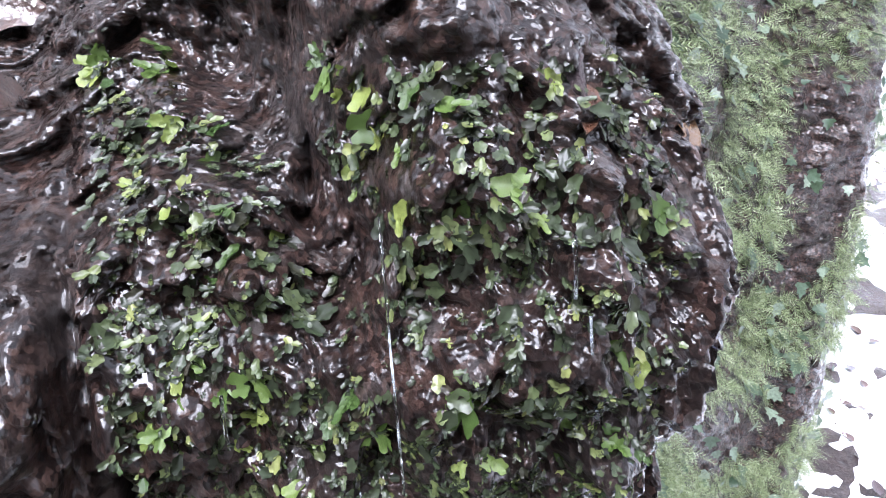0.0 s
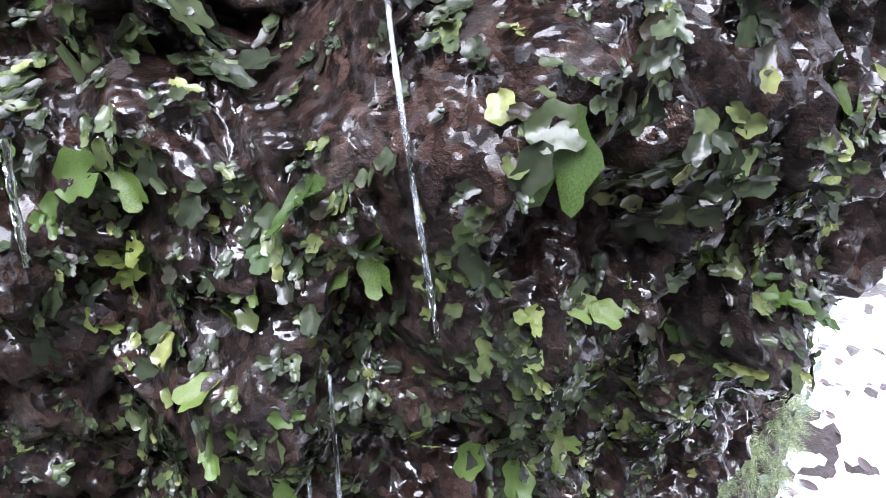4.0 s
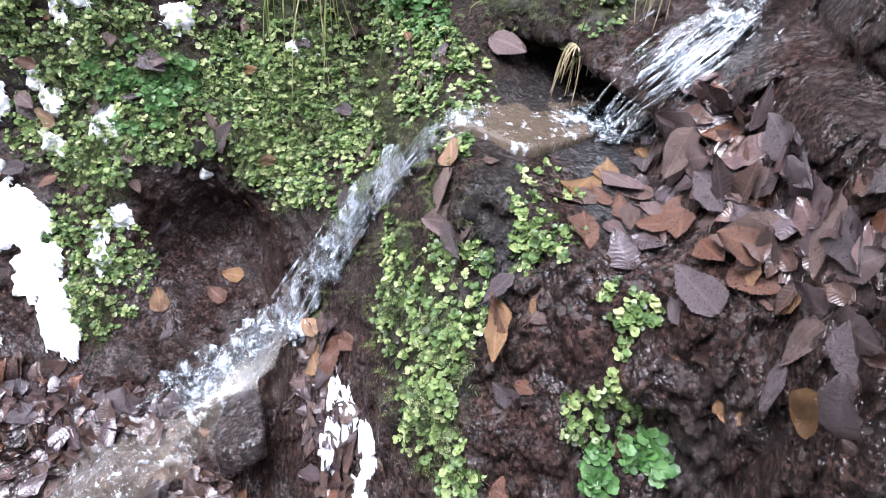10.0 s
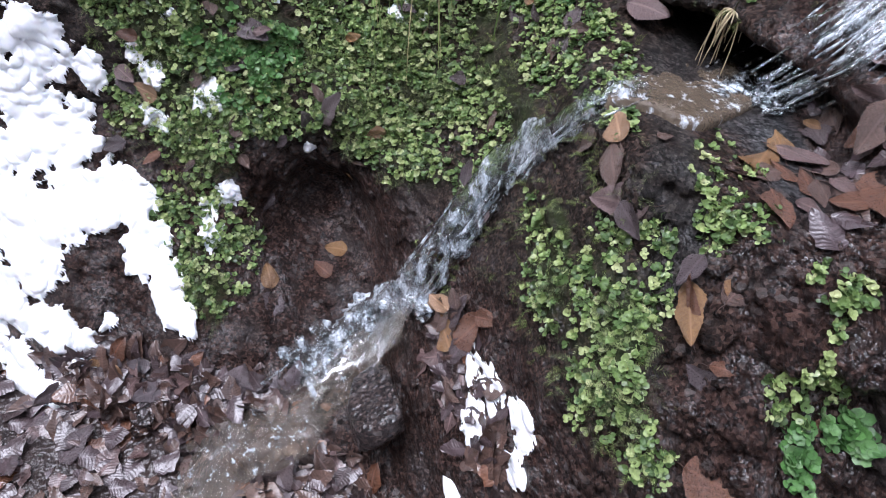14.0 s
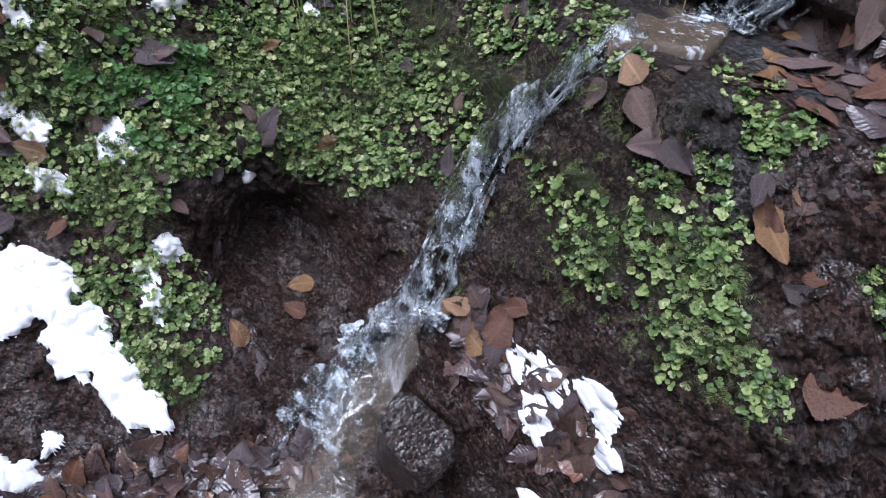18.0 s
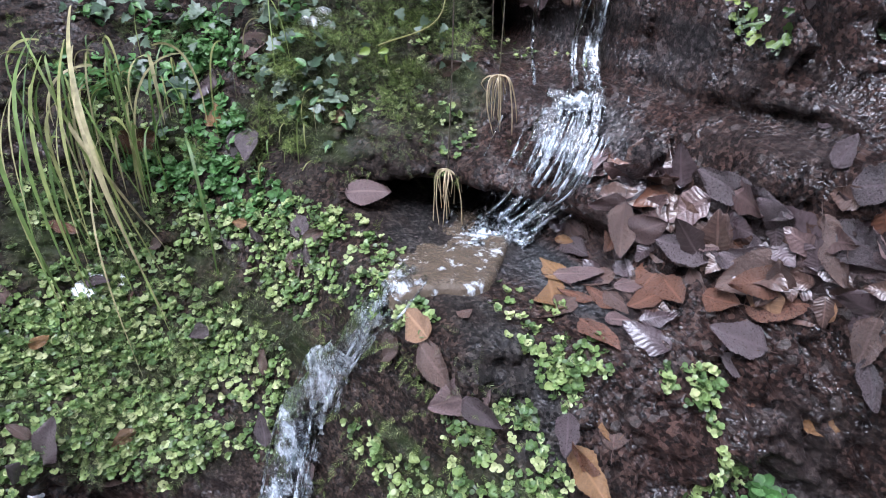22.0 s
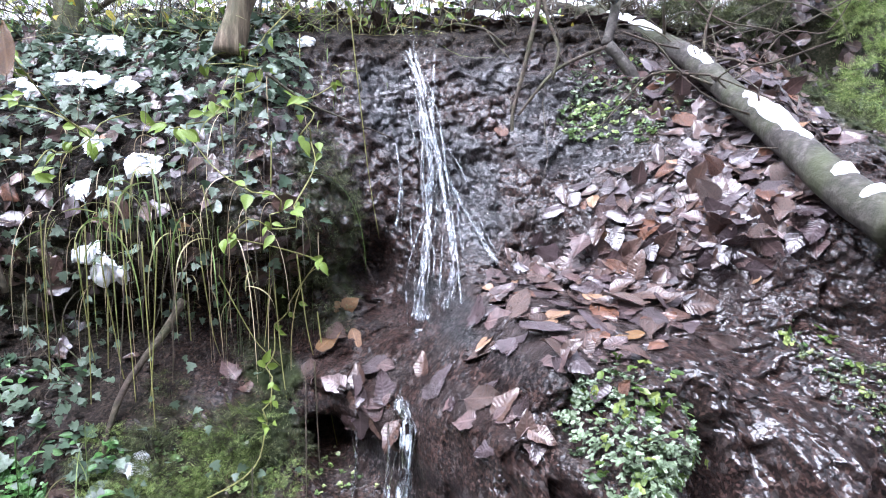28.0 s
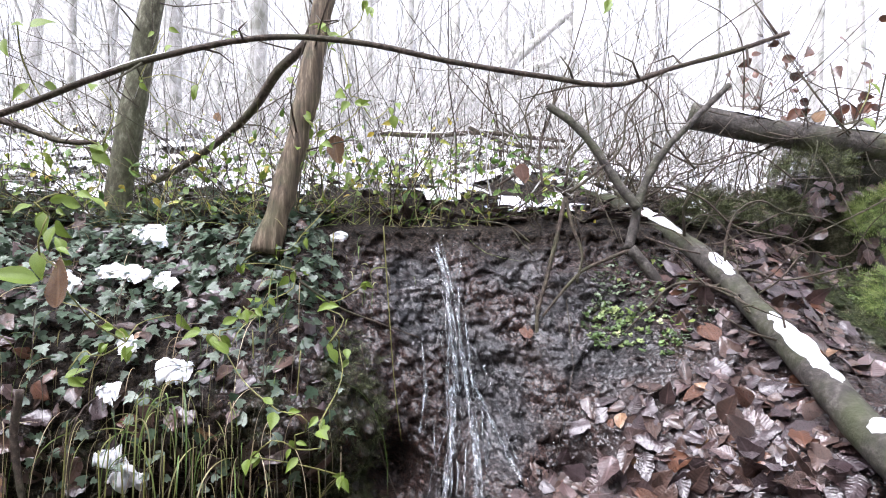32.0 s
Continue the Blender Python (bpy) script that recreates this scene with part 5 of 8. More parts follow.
ang = np.linspace(0, 2 * np.pi, 181)
rad = np.concatenate([np.linspace(0.0, 2.2, 90), np.geomspace(2.3, 160, 40)])
A, Q = np.meshgrid(ang, rad)
gx, gy = -0.75 + Q * np.cos(A), -0.9 + Q * np.sin(A)
gz = ground_height(gx, gy)
gp = np.stack([gx, gy, gz], -1)
gp[..., 2] += rough(gp.reshape(-1, 3), 9, 4, 0.5, 31).reshape(gx.shape) * 0.012
one = np.ones(gx.shape)
ground = mesh_grid("ground", gp, ROCK, {"grit": one * 0, "soil": one * 0.2, "moss": one * 0, "litter": one})
tagged(ground, "leaf-littered wet forest ground at the foot of the bank", "ground", kind="structure")

# an unseen slope behind the eye, added to block the low sky light
A, Q = np.meshgrid(np.radians(np.linspace(200, 345, 120)), np.linspace(0, 1, 50))
far_r = 3.0 + 7.0 * Q
gp = np.stack([-0.6 + far_r * np.cos(A), -0.8 + far_r * np.sin(A), -0.42 + 11.0 * Q**0.9], -1)
gp += rough(gp.reshape(-1, 3), 0.9, 4, 0.5, 37).reshape(A.shape)[..., None] * np.array((0.25, 0.25, 0.4)) * Q[..., None]
one = np.ones(A.shape)
other = mesh_grid("opposite_slope", gp, ROCK, {"grit": one * 0, "soil": one * 0.5, "moss": one * 0, "litter": one})
tagged(other, "unseen leaf-covered slope added to block low sky light", "slope", kind="structure")
# ---- helpers for things ----
def mesh_data(name, verts, faces, mat, attrs=None, smooth=True):
    me = bpy.data.meshes.new(name)
    me.from_pydata([tuple(v) for v in verts], [], [tuple(f) for f in faces])
    if smooth:
        me.polygons.foreach_set("use_smooth", np.ones(len(me.polygons), bool))
    for key, val in (attrs or {}).items():
        me.attributes.new(key, "FLOAT", "POINT").data.foreach_set("value", np.asarray(val, np.float32))
    me.materials.append(mat)
    return me


def part(name, data, parent, label=""):
    ob = new(name, data)
    ob.parent = parent
    return tagged(ob, label)


def joined(name, groups, mat):
    """One mesh out of many copies: groups of (places n x V x 3, faces F x k with the same k)."""
    vs, fs, base = [], [], 0
    for pts, faces in groups:
        n, v = pts.shape[:2]
        vs.append(pts.reshape(-1, 3))
        f = (np.asarray(faces)[None] + (np.arange(n) * v)[:, None, None]).reshape(-1, len(faces[0])) + base
        fs.append(f)
        base += n * v
    verts = np.concatenate(vs)
    me = bpy.data.meshes.new(name)
    me.vertices.add(len(verts))
    me.vertices.foreach_set("co", verts.reshape(-1).astype(np.float32))
    loops = np.concatenate([f.reshape(-1) for f in fs]).astype(np.int32)
    sizes = np.concatenate([np.full(len(f), f.shape[1]) for f in fs])
    me.loops.add(len(loops))
    me.loops.foreach_set("vertex_index", loops)
    me.polygons.add(len(sizes))
    me.polygons.foreach_set("loop_start", np.concatenate([[0], np.cumsum(sizes)[:-1]]).astype(np.int32))
    me.update(calc_edges=True)
    me.polygons.foreach_set("use_smooth", np.ones(len(sizes), bool))
    me.materials.append(mat)
    return me


def spread(shape, pos, right, up, out, size, spin, lift):
    """Copies of a leaf shape laid on a surface: spin degrees from up towards right, its tip lifted by lift degrees."""
    a, l = np.radians(spin)[:, None], np.radians(lift)[:, None]
    along = up * np.cos(a) + right * np.sin(a)
    x = along * np.cos(l) + out * np.sin(l)
    z = out * np.cos(l) - along * np.sin(l)
    y = np.cross(z, x)
    s = shape[None] * np.asarray(size).reshape(-1, 1, 1)
    return pos[:, None] + s[..., :1] * x[:, None] + s[..., 1:2] * y[:, None] + s[..., 2:] * z[:, None]


def frame_matrix(pos, right, up, out, size, spin, lift):
    a, l = radians(spin), radians(lift)
    along = up * math.cos(a) + right * math.sin(a)
    x = along * math.cos(l) + out * math.sin(l)
    z = out * math.cos(l) - along * math.sin(l)
    y = np.cross(z, x)
    return Matrix([[x[i] * size, y[i] * size, z[i] * size, pos[i]] for i in range(3)] + [[0, 0, 0, 1]])


rng = np.random.default_rng(5)


def strip(width, length_steps, across, height=None):
    """A leaf as a grid: width(t) across its length t from 0 to 1, height(t, q) off its plane; q runs from -1 to 1 across it."""
    t, q = np.meshgrid(np.linspace(0, 1, length_steps), np.linspace(-1, 1, across), indexing="ij")
    w = width(t, q)
    v = np.stack([t, w * q, height(t, q) if height else 0 * t], -1)
    k = np.arange(t.size).reshape(t.shape)
    f = np.stack([k[:-1, :-1], k[1:, :-1], k[1:, 1:], k[:-1, 1:]], -1).reshape(-1, 4)
    return v.reshape(-1, 3), f, t.reshape(-1), q.reshape(-1)


def lobe_shape(seed):
    """A liverwort thallus lobe: narrow at the base, widening into a notched, wavy end."""
    r = np.random.default_rng(seed)
    a, b, c, fork = r.uniform(0.1, 0.2), r.uniform(0.34, 0.48), r.uniform(0, 6), r.uniform(0.08, 0.35)

    def width(t, q):
        return b * np.sqrt(np.clip(1 - 0.88 * (1.9 * t - 0.95) ** 2, 0.02, 1)) * (1 + 0.17 * np.sin(11 * t + c + 2 * q)) * (0.75 + 0.25 * t)

    v, f, t, q = strip(width, 9, 5, lambda t, q: 0.08 * q**2 - 0.05 * np.exp(-(q / 0.25) ** 2) + 0.08 * np.sin(2.4 * t + c) * t + 0.03 * np.sin(7 * t + 5 * q + c))
    v[:, 0] -= np.where(t > 0.7, fork * np.exp(-(q / 0.35) ** 2) * (t - 0.7) / 0.3, 0)
    return v, f


def round_leaf(n=9, seed=0):
    """A small scalloped round leaf on a short stalk, base at the origin."""
    r = np.random.default_rng(seed)
    a = np.linspace(-np.pi, np.pi, n, endpoint=False) + np.pi
    rad = 0.5 * (1 + 0.07 * np.cos(5 * a)) * r.uniform(0.9, 1.1, n)
    rad[0] *= 0.55
    ring = np.stack([0.55 - rad * np.cos(a), rad * 0.95 * np.sin(a), 0.08 + 0.10 * r.uniform(-1, 1, n)], -1)
    inner = np.stack([0.55 - 0.5 * rad * np.cos(a), 0.5 * rad * np.sin(a), np.full(n, 0.02)], -1)
    v = np.concatenate([ring, inner, [[0.55, 0, 0.0]], [[-0.35, 0.03, -0.2]], [[-0.35, -0.03, -0.2]]])
    f = []
    for i in range(n):
        j = (i + 1) % n
        f += [(i, j, n + j), (i, n + j, n + i), (n + i, n + j, 2 * n)]
    f += [(0, 2 * n + 1, 2 * n + 2)]
    return v, np.array(f)


def plain_leaf(seed=0):
    """The same leaf with fewer corners, for the dense growth."""
    a = np.linspace(0, 2 * np.pi, 6, endpoint=False)
    v = np.concatenate([np.stack([0.55 - 0.5 * np.cos(a), 0.48 * np.sin(a), 0.08 + 0.05 * np.cos(2 * a + seed)], -1), [[0.55, 0, 0.0], [-0.35, 0.03, -0.2], [-0.35, -0.03, -0.2]]])
    return v, np.array([(i, (i + 1) % 6, 6) for i in range(6)] + [(0, 7, 8)])


def rosette(seed, plain=False):
    """A tuft of small round leaves round one shoot."""
    r = np.random.default_rng(seed)
    shape, f = plain_leaf(seed) if plain else round_leaf(9, seed)
    n = r.integers(4, 6) if plain else r.integers(5, 9)
    pos = r.normal(0, 0.12, (n, 3)) * (1, 1, 0.6) + (0, 0, 0.35)
    e = np.eye(3)
    rows = [np.repeat(k[None], n, 0) for k in e]
    hub = len(shape)
    pts = spread(shape, pos, rows[0], rows[1], rows[2], r.uniform(0.55, 1.0, n), np.arange(n) * 137.5 + r.uniform(-20, 20, n), r.uniform(-5, 50, n))
    whole = np.concatenate([pts.reshape(-1, 3), [[0, 0, -0.1]]])
    faces = np.concatenate([f + hub * k for k in range(n)] + [[(hub * k + hub - 2, hub * k + hub - 1, hub * n) for k in range(n)]])
    return whole[None], faces


def ivy_leaf(seed=0):
    """A five-lobed ivy leaf, folded along its midrib."""
    pts = [(0, 0), (0.02, 0.28), (0.22, 0.50), (0.38, 0.26), (0.62, 0.34), (0.66, 0.14), (1.0, 0.0)]
    pts = pts + [(x, -y) for x, y in pts[-2:0:-1]]
    v = [(x, y, 0.16 * abs(y) - 0.1 * x * x) for x, y in pts] + [(0.35, 0, -0.02)]
    n = len(pts)
    return np.array(v), np.array([(i, (i + 1) % n, n) for i in range(n)])


def pointed_leaf(seed=0, broad=0.3):
    """An oval leaf drawn out to a point, keeled along the midrib and arched."""
    v, f, t, q = strip(lambda t, q: broad * np.sin(np.pi * np.clip(t, 0, 1) ** 0.8) * (1 - 0.3 * t) + 0.005, 8, 5,
                       lambda t, q: 0.10 * np.abs(q) * np.sin(np.pi * t) - 0.22 * t * t)
    return v, f


def moss_sprig(seed):
    """A feathery moss shoot: a stem with short side leaflets."""
    r = np.random.default_rng(seed)
    vs, fs = [], []
    bend = r.uniform(-0.3, 0.3)
    for i in range(9):
        t = i / 8
        for side in (-1, 1):
            x, y = t, bend * t * t
            w = 0.30 * (1 - 0.75 * t)
            k = len(vs)
            vs += [(x, y, 0.15 * t), (x + 0.16, y + side * w, 0.15 * t + 0.06), (x + 0.09, y + side * w * 0.25, 0.15 * t + 0.03)]
            fs.append((k, k + 1, k + 2) if side > 0 else (k, k + 2, k + 1))
    return np.array(vs), np.array(fs)


def draw(rows, count_scale, rows_kind=None):
    """Random places inside patches of the bank; more towards their middles."""
    us, zs = [], []
    for r in rows:
        n = int(count_scale * r[4] * r[2] * 3.0 * r[3] * np.pi) + 4
        a, q = rng.uniform(0, 2 * np.pi, n), np.sqrt(rng.uniform(0, 1.25, n))
        us.append(r[0] + r[2] * q * np.cos(a) + rng.normal(0, 0.002, n))
        zs.append(r[1] + r[3] * q * np.sin(a) + rng.normal(0, 0.006, n))
    return np.concatenate(us), np.concatenate(zs)


# ---- liverwort wall ----
def thin_out(u, z, scale, limit, seed):
    p, *_ = seats(u, z)
    keep = rough(p, scale, 3, 0.5, seed) > limit
    return u[keep], z[keep]


def frond(seed):
    """A thallus that forks into rounded lobes."""
    r = np.random.default_rng(seed)
    v, f = lobe_shape(seed)
    vs, fs = [v], [f]
    for j, turn in enumerate((r.uniform(22, 50), -r.uniform(22, 50))[:r.integers(1, 3)]):
        w, g = lobe_shape(seed + 20 + j)
        a, s = radians(turn), r.uniform(0.65, 0.95)
        w = w * s @ np.array([[math.cos(a), math.sin(a), 0], [-math.sin(a), math.cos(a), 0], [0, 0, 1]]) + (0.68, 0.12 * np.sign(turn), 0.05 + 0.03 * j)
        fs.append(g + sum(len(k) for k in vs))
        vs.append(w)
    return np.concatenate(vs) * 0.75, np.concatenate(fs)


LOBES = [lobe_shape(k) if k < 2 else frond(k) for k in range(8)]
u = rng.uniform(0.182, 0.305, 8400)
z = rng.uniform(0.36, 0.99, 8400)
ok = ~((gauss(u, z, 0.252, 0.965, 0.014, 0.05) > 0.4) | (gauss(u, z, 0.243, 0.90, 0.009, 0.04) > 0.45) | (gauss(u, z, 0.3, 0.93, 0.014, 0.07) > 0.5) | (u > 0.284 + 0.03 * np.clip(0.66 - z, 0, 0.1)) | (gauss(u, z, 0.292, 0.55, 0.022, 0.06) > 0.4))
ok &= rng.uniform(0, 1, len(u)) < np.clip(1.15 - (z - 0.80) * 3.2, 0.22, 1)
u, z = thin_out(u[ok], z[ok], 22, -0.18, 61)
pos, right, up, out = seats(u, z)
groups = []
pick = rng.integers(0, 8, len(u))
for k in range(8):
    i = np.where(pick == k)[0]
    groups.append((spread(LOBES[k][0], pos[i] - out[i] * 0.001, right[i], up[i], out[i], rng.uniform(0.0035, 0.008, len(i)),
                          rng.normal(180, 65, len(i)), rng.normal(8, 12, len(i))), LOBES[k][1]))
# chains of broader lobes that overlap down the wall
cu, cz, cs, ca = [], [], [], []
for k in range(900):
    a, b, spin, size = rng.uniform(0.190, 0.302), rng.uniform(0.42, 0.985), rng.normal(180, 50), rng.uniform(0.007, 0.0135)
    if b > 0.80 and rng.uniform() < 0.22:
        continue
    for j in range(rng.integers(2, 7)):
        cu.append(a), cz.append(b), cs.append(size * (1.0 if b > 0.82 else 0.72) * rng.uniform(0.8, 1.15)), ca.append(spin)
        a -= math.sin(radians(spin)) * size * 0.62 / 3
        b += math.cos(radians(spin)) * size * 0.62
        spin += rng.normal(0, 28)
cu, cz, cs, ca = (np.array(k) for k in (cu, cz, cs, ca))
ok = ~((gauss(cu, cz, 0.252, 0.965, 0.014, 0.05) > 0.45) | (gauss(cu, cz, 0.243, 0.90, 0.009, 0.04) > 0.45) | (gauss(cu, cz, 0.3, 0.93, 0.014, 0.07) > 0.5) | (cu > 0.284 + 0.03 * np.clip(0.66 - cz, 0, 0.1)) | (gauss(cu, cz, 0.292, 0.55, 0.022, 0.06) > 0.4))
cu, cz, cs, ca = cu[ok], cz[ok], cs[ok], ca[ok]
pos, right, up, out = seats(cu, cz)
pick = rng.integers(0, 8, len(cu))
for k in range(8):
    i = np.where(pick == k)[0]
    groups.append((spread(LOBES[k][0], pos[i] + out[i] * 0.002, right[i], up[i], out[i], cs[i], ca[i], rng.normal(5, 9, len(i))), LOBES[k][1]))
carpet = new("liverwort_carpet", joined("liverwort_carpet", groups, LIVERWORT))
tagged(carpet, "wet green liverwort carpet clinging to the dripping rock wall", "liverwort", kind="stuff")

liverwort = new("liverwort_wall_plant")
tagged(liverwort, "bright yellow-green liverwort lobes standing out from wet rock", "liverwort")
LOBE_MESH = [mesh_data("lobe", v * 1.0, f, LIVERWORT_TIP) for v, f in LOBES]
u = rng.uniform(0.190, 0.30, 470)
z = rng.uniform(0.45, 0.985, 470)
ok = ~((gauss(u, z, 0.252, 0.965, 0.014, 0.05) > 0.5) | (gauss(u, z, 0.3, 0.93, 0.014, 0.07) > 0.5) | (u > 0.284 + 0.03 * np.clip(0.66 - z, 0, 0.1)) | (gauss(u, z, 0.292, 0.55, 0.022, 0.06) > 0.4))
u, z = thin_out(u[ok], z[ok], 16, -0.1, 67)
u, z = u[:300], z[:300]
pos, right, up, out = seats(u, z)
for i in range(len(u)):
    ob = part("lobe", LOBE_MESH[i % 8], liverwort)
    ob.matrix_local = frame_matrix(pos[i], right[i], up[i], out[i], rng.uniform(0.011, 0.022) * (1.0 if z[i] > 0.82 else 0.68), rng.normal(175, 50), rng.normal(18, 15))

# ---- patches of small plants ----
ROSETTES = [rosette(k) for k in range(10)]
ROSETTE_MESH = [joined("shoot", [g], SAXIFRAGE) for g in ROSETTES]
SORREL = [rosette(40 + k) for k in range(4)]
DENSE = [rosette(60 + k, True) for k in range(4)]
SORREL_MESH = [joined("shoot", [g], SHAMROCK) for g in SORREL]
for r in GREEN:
    kind = int(r[5])
    area = r[2] * 3.0 * r[3] * np.pi
    if kind == 2:
        n, size, meshes, name, label = int(min(120, 4200 * area * r[4])) + 6, (0.011, 0.019), LOBE_MESH, "liverwort_cushion", "pale green liverwort cushion hanging on wet rock"
    elif kind == 3:
        n, size, meshes, name, label = int(min(60, 1200 * area * r[4])) + 5, (0.010, 0.017), SORREL_MESH, "clover_leaved_patch", "patch of larger fresh green trefoil leaves on mossy soil"
    else:
        n, size, meshes, name, label = int(min(70, 5200 * area * r[4])) + 5, (0.0058, 0.0108), ROSETTE_MESH, "saxifrage_patch", "patch of small round bright green leaves on wet rock"
    plant = new(name)
    tagged(plant, label, "plants", "green patches on the bank")
    # the dense growth under the single shoots
    many = int(min(1500, (70000 if kind == 2 else 42000) * area * r[4])) + 10
    a, q = rng.uniform(0, 2 * np.pi, many), np.sqrt(rng.uniform(0, 1.35, many))
    u, z = r[0] + r[2] * q * np.cos(a), r[1] + r[3] * q * np.sin(a)
    pos, right, up, out = seats(u, z)
    keep = rough(pos, 17, 3, 0.6, 15) > (-0.22 if area < 0.012 or kind == 2 else 0.03)
    pos, right, up, out = pos[keep], right[keep], up[keep], out[keep]
    lie = out * 0.75 + np.array((0, 0, 0.6))
    lie /= np.linalg.norm(lie, axis=1, keepdims=True)
    flat_up = np.array((0, 0, 1.0)) - lie * lie[:, 2:3]
    flat_up /= np.linalg.norm(flat_up, axis=1, keepdims=True) + 1e-9
    groups, pick = [], rng.integers(0, 4, len(pos))
    for k in range(4):
        i = np.where(pick == k)[0]
        shape, faces = (LOBES[2 * k + 1][0][None], LOBES[2 * k + 1][1]) if kind == 2 else DENSE[k]
        groups.append((spread(shape[0], pos[i] - out[i] * 0.003, np.cross(flat_up[i], lie[i]), flat_up[i], lie[i], rng.uniform(size[0] * 0.8, size[1] * (0.9 if kind == 2 else 1.15), len(i)), rng.normal(180, 40, len(i)) if kind == 2 else rng.uniform(0, 360, len(i)), rng.normal(8, 22, len(i))), faces))
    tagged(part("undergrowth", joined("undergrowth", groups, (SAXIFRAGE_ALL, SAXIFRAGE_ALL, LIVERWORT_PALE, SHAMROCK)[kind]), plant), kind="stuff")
    a, q = rng.uniform(0, 2 * np.pi, n), np.sqrt(rng.uniform(0, 1.15, n))
    u = r[0] + r[2] * q * np.cos(a)
    z = r[1] + r[3] * q * np.sin(a)
    pos, right, up, out = seats(u, z)
    for i in range(n):
        ob = part("lobe" if kind == 2 else "shoot", meshes[rng.integers(len(meshes))], plant)
        lie = out[i] * 0.75 + np.array((0, 0, 0.65))
        lie /= np.linalg.norm(lie)
        if kind == 2:
            ob.matrix_local = frame_matrix(pos[i] + out[i] * rng.uniform(0, 0.02), right[i], up[i], out[i], rng.uniform(*size), rng.normal(180, 40), rng.normal(30, 20))
        else:
            x = np.cross(lie, rng.normal(0, 1, 3))
            x /= np.linalg.norm(x)
            y, s = np.cross(lie, x), rng.uniform(*size)
            ob.matrix_local = Matrix([[x[k] * s, y[k] * s, lie[k] * s, pos[i][k] + out[i][k] * rng.uniform(-0.002, 0.008)] for k in range(3)] + [[0, 0, 0, 1]])

# ---- moss ----
SPRIGS = [moss_sprig(k) for k in range(6)]
u, z = draw(MOSSY, 40000)
u, z = thin_out(u, z, 24, -0.05, 71)
pos, right, up, out = seats(u, z)
pick, groups = rng.integers(0, 6, len(u)), []
for k in range(6):
    i = np.where(pick == k)[0]
    groups.append((spread(SPRIGS[k][0], pos[i] + out[i] * 0.002, right[i], up[i], out[i], rng.uniform(0.012, 0.034, len(i)), rng.normal(180, 75, len(i)), rng.normal(30, 25, len(i))), SPRIGS[k][1]))
moss = new("moss_cushions", joined("moss_cushions", groups, MOSS_SPRIG))
tagged(moss, "olive-green feathery moss on the soil and rock", "moss", kind="stuff")


# ---- dead leaves ----
def dead_leaf_shape(seed, broad, steps=30, across=7):
    """A hornbeam leaf: toothed and worn at the edge, curled as it dried; with how far along and how near the midrib each point lies."""
    r = np.random.default_rng(seed)
    curl, twist, fold = r.uniform(-0.16, 0.20), r.uniform(-0.2, 0.2), r.uniform(0.0, 0.10)
    wave, worn = r.uniform(0, 6), r.uniform(0.04, 0.16)

    def width(t, q):
        body = np.sin(np.pi * np.clip(t, 0, 1) ** 0.85) ** 0.75
        ragged = 1 + worn * np.sin(6.5 * t + wave + 1.7 * np.sign(q)) + 0.6 * worn * np.sin(17 * t + 2 * wave - np.sign(q))
        return broad * 0.5 * body * ragged * (1 + 0.05 * np.sin(75 * t) * (np.abs(q) > 0.9)) + 0.004

    def height(t, q):
        return fold * np.abs(q) * broad * np.sin(np.pi * t) + curl * (t - 0.5) ** 2 + twist * q * (t - 0.3) * broad + 0.03 * np.sin(5 * t + 3 * q + wave)

    v, f, t, q = strip(width, steps, across, height)
    v[:, 0] -= 0.16 * np.abs(q) * np.sin(np.pi * t) * broad
    return v, f, t, 1 - np.abs(q)


DEAD_MESH, STALK_MESH = {}, []
for kind in range(7):
    for j, broad in enumerate((0.2, 0.42, 0.52, 0.62, 0.74)):
        v, f, t, rib = dead_leaf_shape(kind * 10 + j, broad)
        DEAD_MESH[kind, j] = mesh_data("blade", v, f, DEAD[kind], {"along": t, "rib": rib})
for j in range(3):
    n = 7
    t = np.linspace(0, 1, n)
    mid = np.stack([-0.24 * t, 0.05 * np.sin(2 * t + j) * t, 0.04 * t * (j - 1)], -1)
    ringa = np.array([(0, 0.009, 0), (0, -0.0045, 0.008), (0, -0.0045, -0.008)])
    v = (mid[:, None] + ringa[None]).reshape(-1, 3)
    f = [(3 * i + a, 3 * i + (a + 1) % 3, 3 * i + 3 + (a + 1) % 3, 3 * i + 3 + a) for i in range(n - 1) for a in range(3)]
    STALK_MESH.append(mesh_data("stalk", v, f, DEAD[1]))
KIND_WORDS = ("rust-red", "brown", "tan", "dark purplish grey", "ochre yellow", "pale pinkish brown", "fresh rust-red")
leaf_count = 0


def dead_leaf(m, kind, width, where, group="fallen leaves on the bank"):
    global leaf_count
    j = int(np.argmin([abs(width - b) for b in (0.2, 0.42, 0.52, 0.62, 0.74)]))
    leaf = new("fallen_leaf")
    leaf.matrix_world = m
    part("blade", DEAD_MESH[kind, j], leaf)
    part("stalk", STALK_MESH[leaf_count % 3], leaf)
    leaf_count += 1
    return tagged(leaf, f"wet {KIND_WORDS[kind]} hornbeam leaf {where}", "leaf", group)


lu, lz = np.array([r[0] for r in LEAVES]), np.array([r[1] for r in LEAVES])
pos, right, up, out = seats(lu, lz)
for i, r in enumerate(LEAVES):
    dead_leaf(frame_matrix(pos[i] + out[i] * 0.004, right[i], up[i], out[i], r[2], r[3], rng.uniform(-5, 5)), int(r[5]), r[4], "stuck on rock")
